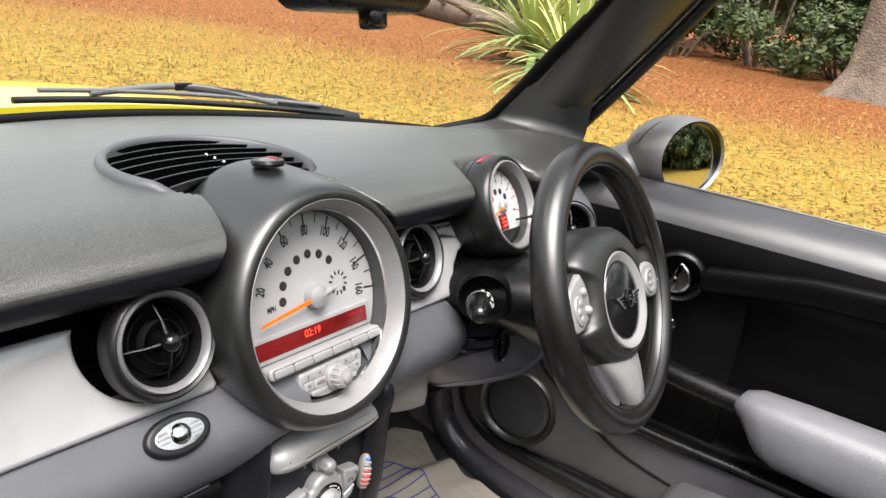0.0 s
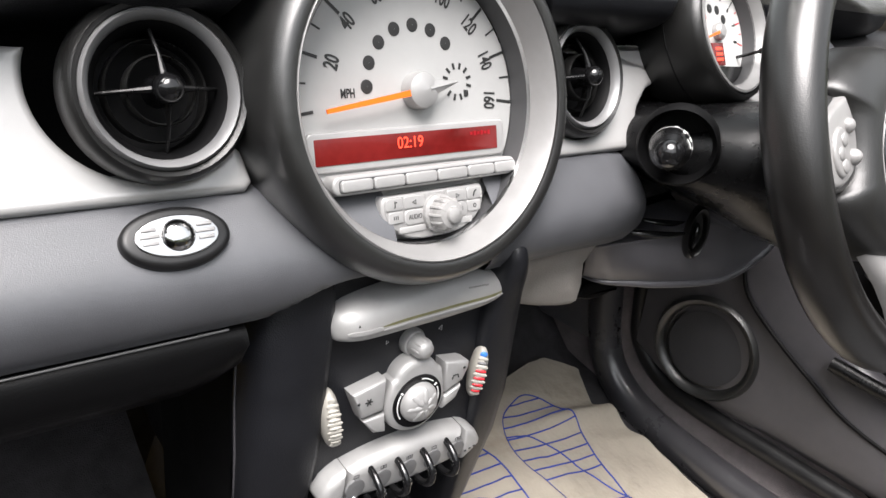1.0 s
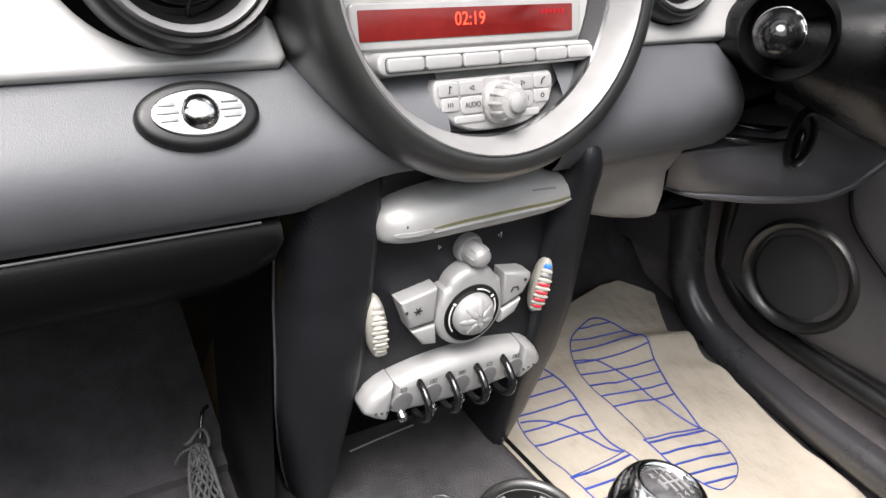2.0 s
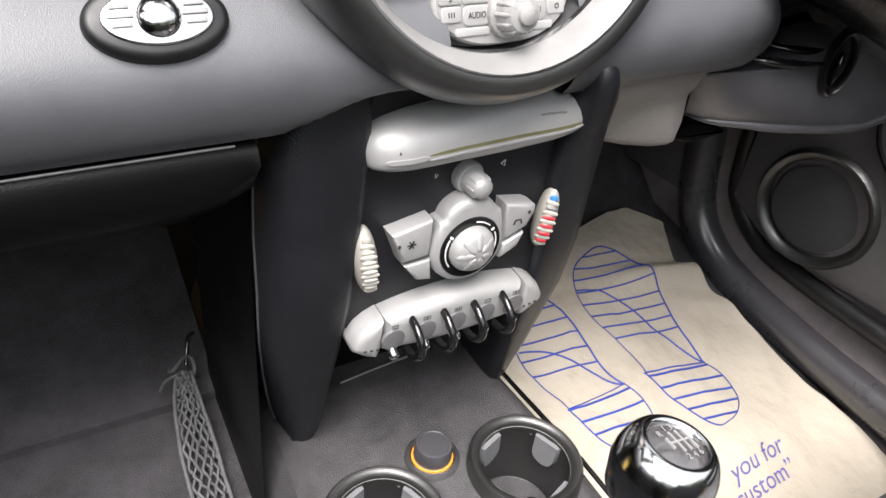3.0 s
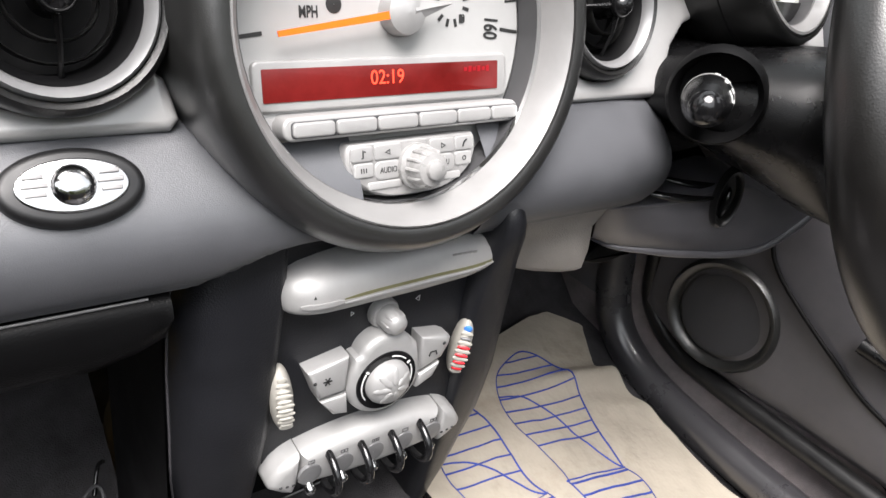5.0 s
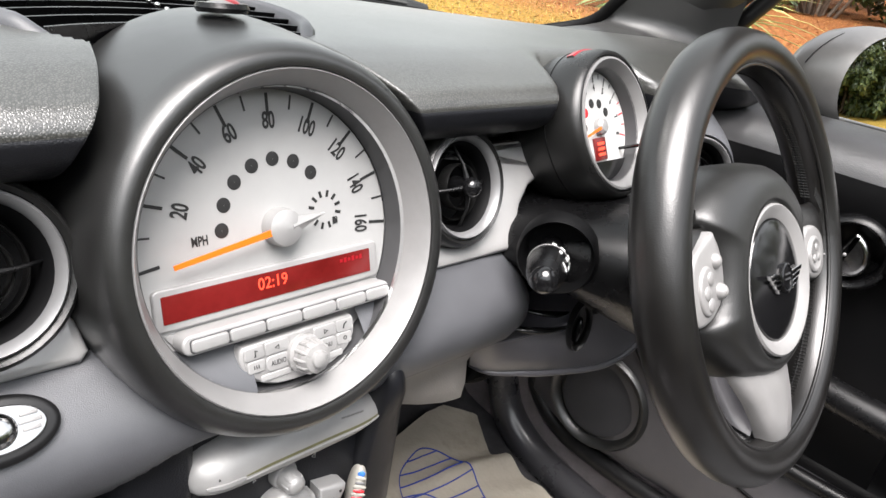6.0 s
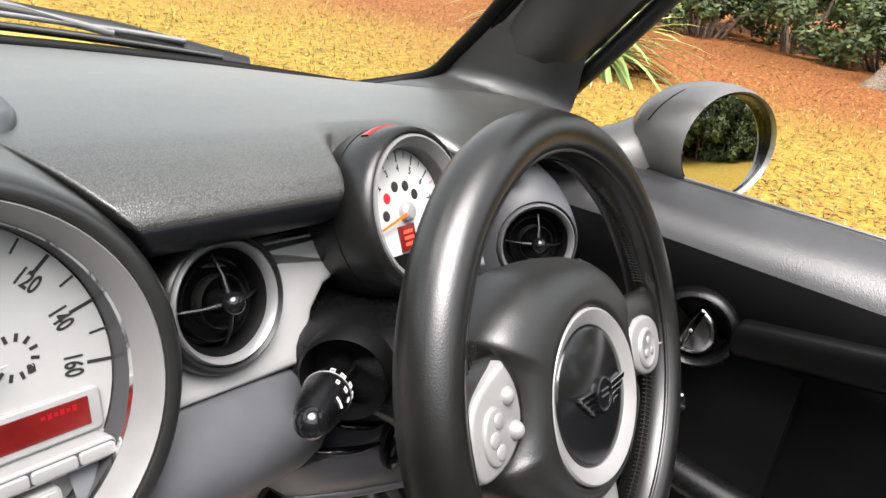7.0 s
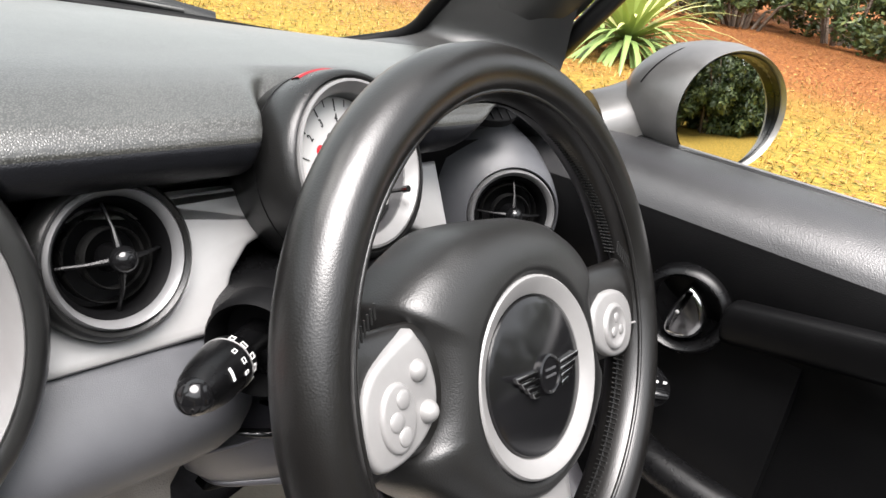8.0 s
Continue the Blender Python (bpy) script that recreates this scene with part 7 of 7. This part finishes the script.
def build_sill():
    t = thing("sill_trim", pose(0.6, 0.0, 0.18), "shiny black sill moulding curving up the footwell side", "sill trim")
    path = smooth_line([(0.585, 0.262, 0.70), (0.586, 0.256, 0.56), (0.586, 0.244, 0.44), (0.587, 0.222, 0.35), (0.590, 0.175, 0.298), (0.593, 0.10, 0.272), (0.597, -0.02, 0.258), (0.600, -0.15, 0.254), (0.602, -0.6, 0.25)], 8)
    part("ridge", Geo().tube(path, 0.033, 18, flat=0.8), SHINE, t, "", 60, False)
    seal = smooth_line([(0.608, 0.200, 0.66), (0.608, 0.195, 0.52), (0.608, 0.190, 0.44), (0.608, 0.176, 0.385), (0.608, 0.123, 0.345), (0.609, 0.042, 0.333), (0.612, -0.143, 0.331), (0.614, -0.6, 0.328)], 8)
    part("door_seal", Geo().tube(seal, 0.014, 12), RUBBER, t, "black rubber door seal", 60, False)
    g = Geo()
    g.loft([[(0.590, 0.46, 0.16), (0.590, 0.28, 0.16), (0.592, 0.1, 0.16), (0.600, -0.6, 0.16)], [(0.582, 0.46, 0.45), (0.584, 0.27, 0.40), (0.600, 0.16, 0.285), (0.606, -0.6, 0.245)], [(0.575, 0.46, 0.75), (0.584, 0.26, 0.72), (0.66, 0.18, 0.55), (0.68, -0.6, 0.30)]], closed=False)
    solo("kick_panel", g, KICK, "dark brown carpeted panel along the footwell side", "panel", "structure", 60)
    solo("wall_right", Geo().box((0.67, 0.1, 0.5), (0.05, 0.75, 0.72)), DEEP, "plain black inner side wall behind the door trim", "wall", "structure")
    part("kick_cover", Geo().prism([(-0.03, 0.36), (0.12, 0.36), (0.12, 0.68), (-0.05, 0.68), (-0.05, 0.50)], -0.012, 0.004, 0.006, pose(0.577, 0.36, 0.0, 0, 0, -86)), KNEE, t, "black footwell side cover", 50, False)


build_sill()


# ---- wing mirror ----
def build_wing_mirror():
    m = pose(0.794, -0.094, 0.928, -1.5, 4.5, -18)
    t = thing("wing_mirror", m, "dark chrome round wing mirror reflecting a hedge", "wing mirror")
    rings, n = [], 48
    for y, a, b, dx in ((0.012, 0.079, 0.063, 0), (0.002, 0.0815, 0.0655, 0), (-0.004, 0.086, 0.0695, 0), (0.004, 0.090, 0.073, 0), (0.018, 0.0925, 0.075, 0), (0.040, 0.091, 0.0735, -0.004), (0.065, 0.082, 0.066, -0.010), (0.085, 0.062, 0.051, -0.016), (0.098, 0.035, 0.028, -0.020), (0.102, 0.005, 0.004, -0.022)):
        rings.append([(dx + a * math.cos(2 * math.pi * i / n), y, 0.945 * b * math.sin(2 * math.pi * i / n) - 0.0045) for i in range(n)])
    part("housing", Geo().loft(rings, True, False, True), MIRRORSHELL, t, "dark metallic shell", 50)
    seam = [(-0.006 + 0.0905 * math.cos(radians(a)) * 1.0, 0.05 - 0.018 * math.sin(radians(a)), 0.0675 * math.sin(radians(a)) - 0.0045) for a in range(20, 171, 10)]
    part("shell_seam", Geo().tube(seam, 0.0007, 6), DEEP, t)
    ell = [(0.0805 * math.cos(radians(a)), 0.0615 * math.sin(radians(a)) - 0.0045) for a in range(0, 360, 8)]
    part("rim", Geo().loft([[(x * 1.0, 0.0, z * 1.0) for x, z in ell], [(x * 0.985, 0.010, z * 0.985) for x, z in ell]]), PLASTIC, t, "black inner rim")
    part("mirror_pane", Geo().prism([(x * 0.985, z * 0.985) for x, z in ell], 0.0055, 0.0075, 0.0005, pose(0, 0, 0, -4.1, 0, 0)), MIRROR, t, "mirror glass")
    inv = m.inverted()
    foot = [inv @ Vector(p) for p in ((0.79, -0.022, 0.905), (0.765, -0.005, 0.900), (0.735, 0.005, 0.893), (0.715, 0.02, 0.885))]
    part("foot", Geo().tube([tuple(p) for p in foot], [0.052, 0.044, 0.040, 0.040], 20, flat=0.8), MIRRORSHELL, t, "dark metallic foot", 60)


build_wing_mirror()


# ---- driver's seat ----
def build_seat():
    t = thing("driver_seat", pose(0.36, -0.5, 0.2), "dark grey padded driver's seat", "seat")
    rings = []
    for y, k, z in ((-0.245, 0.5, 0.47), (-0.252, 0.85, 0.475), (-0.27, 1.0, 0.48), (-0.34, 1.05, 0.485), (-0.5, 1.06, 0.47), (-0.75, 1.0, 0.46)):
        ring = []
        for i in range(28):
            a = 2 * math.pi * i / 28
            c, s = math.cos(a), math.sin(a)
            bol = 0.022 * (abs(c) ** 6) * (1 if s > 0 else 0)
            ring.append((0.375 + 0.2 * abs(c) ** 0.55 * (1 if c > 0 else -1), y, z - 0.07 + (0.07 * k) * abs(s) ** 0.6 * (1 if s > 0 else -1) + bol))
        rings.append(ring)
    part("cushion", Geo().loft(rings, True, True, True), SEAT, t, "", 60, False)
    part("seat_base", Geo().box((0.375, -0.5, 0.28), (0.36, 0.46, 0.22), 0.02), PLASTIC, t, "", 50, False)


build_seat()


# ---- garden ----
def leaf_quad(g, c, u, v, bend=0.0):
    c, u, v = Vector(c), Vector(u), Vector(v)
    g.add([c - u, c - v * 0.5 + Vector((0, 0, bend)), c + u, c + v * 0.5 + Vector((0, 0, bend))], [(0, 1, 2, 3)])


def scatter_litter():
    rnd = random.Random(7)
    g, h = Geo(), Geo()
    for _ in range(70000):
        d = 2.2 + 26 * rnd.random() ** 1.25
        a = radians(rnd.uniform(-35, 92))
        x, y = d * math.cos(a) + 0.3, d * math.sin(a)
        if x < 1.1 and y < 1.9:
            continue
        far = x + 0.25 * y + 7.0 * (noise.noise((x * 0.25, y * 0.25, 1.0)) * 0.5 + 0.5)
        if rnd.random() < 0.45 * max(0.0, min(1.0, (15.5 - far) / 4)):
            continue
        s, q = rnd.uniform(0.014, 0.036), rnd.uniform(0, 6.28)
        u = Vector((math.cos(q) * s, math.sin(q) * s, rnd.uniform(-0.25, 0.25) * s))
        v = Vector((-math.sin(q) * s, math.cos(q) * s, rnd.uniform(-0.25, 0.25) * s)) * 0.8
        leaf_quad(g, (x, y, rise(x, y) + 0.008 + rnd.random() * 0.010), u, v, rnd.uniform(0, 0.008))
    solo("leaf_litter", g, LITTER, "fallen orange and yellow autumn leaves on the lawn", "leaves", "stuff", 180)
    for _ in range(26000):
        d = 2.0 + 18 * rnd.random() ** 1.3
        a = radians(rnd.uniform(-35, 92))
        x, y = d * math.cos(a) + 0.3, d * math.sin(a)
        if x < 1.1 and y < 1.9:
            continue
        if x + 0.25 * y > 10.5 + rnd.random() * 2:
            continue
        q, z = rnd.uniform(0, 6.28), rise(x, y)
        w, t = 0.006, rnd.uniform(0.03, 0.07)
        lean = Vector((rnd.uniform(-0.04, 0.04), rnd.uniform(-0.04, 0.04), t))
        p = Vector((x, y, z))
        s = Vector((math.cos(q) * w, math.sin(q) * w, 0))
        h.add([p - s, p + s, p + lean], [(0, 1, 2)])
    solo("grass", h, GRASS, "short yellowing lawn grass between the leaves", "grass", "stuff", 180)


scatter_litter()


def build_shrub(name, x, y, wide, tall, count, leaf, label, seed, category="shrub", mat=None, full=False):
    """Stems and many small leaves in uneven clumps."""
    rnd = random.Random(seed)
    z0 = rise(x, y)
    t = thing(name, pose(x, y, z0), label, category)
    g, clumps = Geo(), []
    for k in range(46 if full else int(10 + wide * 5)):
        a, r = rnd.uniform(0, 6.28), math.sqrt(rnd.random()) * wide
        h = tall * (0.35 + 0.65 * rnd.random()) * (1 - 0.35 * (r / wide) ** 2)
        c = Vector((r * math.cos(a), r * math.sin(a), h * rnd.uniform(0.04 if full else 0.25, 1.0)))
        clumps.append((c, rnd.uniform(0.22, 0.42) * min(wide, tall) * 0.75))
        if k < 14:
            stem = Geo().tube([(r * 0.3 * math.cos(a), r * 0.3 * math.sin(a), -0.05), tuple(c * 0.55 + Vector((0, 0, 0.1))), tuple(c)], [0.045, 0.03, 0.01], 6)
            part("stem", stem, BARK, t, "", 60)
    for _ in range(count):
        c, r = clumps[int(rnd.random() * len(clumps))]
        d = Vector((rnd.gauss(0, 1), rnd.gauss(0, 1), rnd.gauss(0, 0.8))).normalized()
        p = c + d * r * rnd.uniform(0.55, 1.08)
        if p.z < 0.02:
            p.z = rnd.uniform(0.02, 0.3)
        s = leaf * rnd.uniform(0.6, 1.3)
        u = Vector((rnd.gauss(0, 1), rnd.gauss(0, 1), rnd.gauss(0, 0.7))).normalized()
        v = u.cross(d + Vector((0.01, 0.02, 0.4))).normalized()
        leaf_quad(g, p, u * s, v * s * 0.8, 0)
    tagged(part("foliage", g, mat or SHRUB, t, "dense small green leaves", 180), kind="stuff")
    return t


for k, (x, y, w, h) in enumerate(((18.2, 2.6, 1.5, 2.6), (18.6, 4.6, 1.7, 3.2), (17.9, 6.6, 1.3, 2.3), (19.2, 8.6, 1.8, 3.2), (19.8, 11.0, 2.0, 3.4), (20.2, 0.4, 1.8, 3.0), (21.5, 14.0, 2.2, 3.4), (21.2, -2.5, 2.0, 3.2))):
    build_shrub("shrub", x, y, w, h, 5200, 0.085, "dense dark green evergreen shrub at the garden edge", 20 + k)
# Thickets carried up out of view; the added height blocks sky and darkens reflections.
for k, (x, y, w, h) in enumerate(((22.8, 6.5, 3.4, 12.0), (23.8, 1.0, 3.4, 13.0), (24.5, 12.0, 3.6, 13.0), (25.5, 18.0, 3.6, 12.0), (22.8, -4.5, 3.4, 12.0), (22.0, -10.0, 3.4, 11.0))):
    build_shrub("tall_shrub", x, y, w, h, 9000, 0.27, "tall dark green thicket behind the garden", 40 + k)
for k, (x, y) in enumerate(((0.8, -7.9), (2.6, -7.5), (4.2, -7.1), (5.8, -6.6), (7.4, -5.9), (9.0, -5.0), (3.4, -9.2), (5.6, -8.6), (7.8, -7.8))):
    build_shrub("hedge_shrub", x, y, 1.5, 5.0, 9000, 0.11, "tall dark green hedge shrub behind the car", 60 + k, full=True)


def build_yucca(x, y, size, seed):
    rnd = random.Random(seed)
    t = thing("yucca", pose(x, y, rise(x, y)), "spiky green yucca with long arching yellow green blades", "plant", "yuccas")
    part("stem", Geo().tube([(0, 0, -0.05), (0.02, 0, 0.1), (0, 0.02, 0.2)], [0.10, 0.09, 0.07], 10), BARK, t, "", 60)
    for k in range(150):
        a, up = rnd.uniform(0, 6.28), rnd.uniform(0.1, 1.45)
        ln = size * rnd.uniform(0.7, 1.15)
        d = Vector((math.cos(a) * math.cos(up), math.sin(a) * math.cos(up), math.sin(up)))
        s = Vector((-math.sin(a), math.cos(a), 0))
        rings = []
        for i in range(7):
            q = i / 6
            p = Vector((0, 0, 0.18)) + d * ln * q + Vector((0, 0, -0.55 * ln * q * q * math.cos(up)))
            w = 0.030 * size * (1 - q) ** 0.6 * (0.5 + 2 * q if q < 0.25 else 1) + 0.001
            rings.append([p - s * w, p + Vector((0, 0, -0.25 * w)), p + s * w, p + Vector((0, 0, 0.08 * w))])
        part("leaf_blade", Geo().loft(rings, True, True, True), BLADE, t, "", 60)


build_yucca(10.6, 6.1, 2.1, 5)
build_yucca(8.3, 4.15, 1.65, 9)


def build_tree(x, y, seed):
    rnd = random.Random(seed)
    z = rise(x, y)
    t = thing("tree", pose(x, y, z), "large old tree with a flared grey brown trunk", "tree")
    rings = []
    for h, r in ((-0.1, 0.86), (0.15, 0.66), (0.5, 0.5), (1.2, 0.43), (2.5, 0.40), (4.5, 0.36), (7.0, 0.26), (9.5, 0.1)):
        ring = []
        for i in range(28):
            a = 2 * math.pi * i / 28
            k = 1 + (0.22 * math.exp(-max(0, h) * 1.6)) * math.cos(5 * a + 1) + 0.06 * math.sin(3 * a + h)
            ring.append((r * k * math.cos(a) + 0.04 * h, r * k * math.sin(a), h))
        rings.append(ring)
    part("trunk", Geo().loft(rings, True, False, True), BARK, t, "", 60)
    crown = Geo()
    for k in range(9):
        a, h = rnd.uniform(0, 6.28), rnd.uniform(4.0, 8.5)
        b = Vector((0.04 * h, 0, h))
        e = b + Vector((math.cos(a) * rnd.uniform(2, 3.5), math.sin(a) * rnd.uniform(2, 3.5), rnd.uniform(0.8, 2.2)))
        part("limb", Geo().tube([tuple(b), tuple(b.lerp(e, 0.5) + Vector((0, 0, -0.15))), tuple(e)], [0.16, 0.10, 0.03], 8), BARK, t, "", 60)
        for _ in range(500):
            d = Vector((rnd.gauss(0, 1), rnd.gauss(0, 1), rnd.gauss(0, 0.7)))
            u = Vector((rnd.gauss(0, 1), rnd.gauss(0, 1), rnd.gauss(0, 1))).normalized()
            leaf_quad(crown, e + d * 0.8, u * 0.1, u.orthogonal().normalized() * 0.08)
    tagged(part("crown", crown, SHRUB, t, "loose green leaves", 180), kind="stuff")


build_tree(14.6, 1.55, 3)


def build_log():
    t = thing("fallen_log", pose(16.0, 10.8, rise(16, 10.8)), "weathered grey fallen log lying on the leaves", "log")
    line = smooth_line([(-1.6, -2.6, 0.10), (-0.6, -1.0, 0.25), (0.4, 0.8, 0.32), (1.6, 3.0, 0.45), (2.6, 5.0, 0.55)], 6)
    part("bole", Geo().tube(line, [0.16 + 0.014 * i for i in range(len(line))], 14), BARK, t, "", 60)
    for k, (a, b) in enumerate((((0.2, 0.4, 0.3), (-0.9, 1.2, 0.75)), ((1.0, 1.9, 0.4), (0.1, 2.6, 0.95)), ((-0.7, -1.2, 0.2), (-1.5, -0.6, 0.35)))):
        part("branch_stub", Geo().tube([a, tuple(Vector(a).lerp(Vector(b), 0.5) + Vector((0, 0, 0.06))), b], [0.12, 0.09, 0.05], 8), BARK, t, "", 60)


build_log()
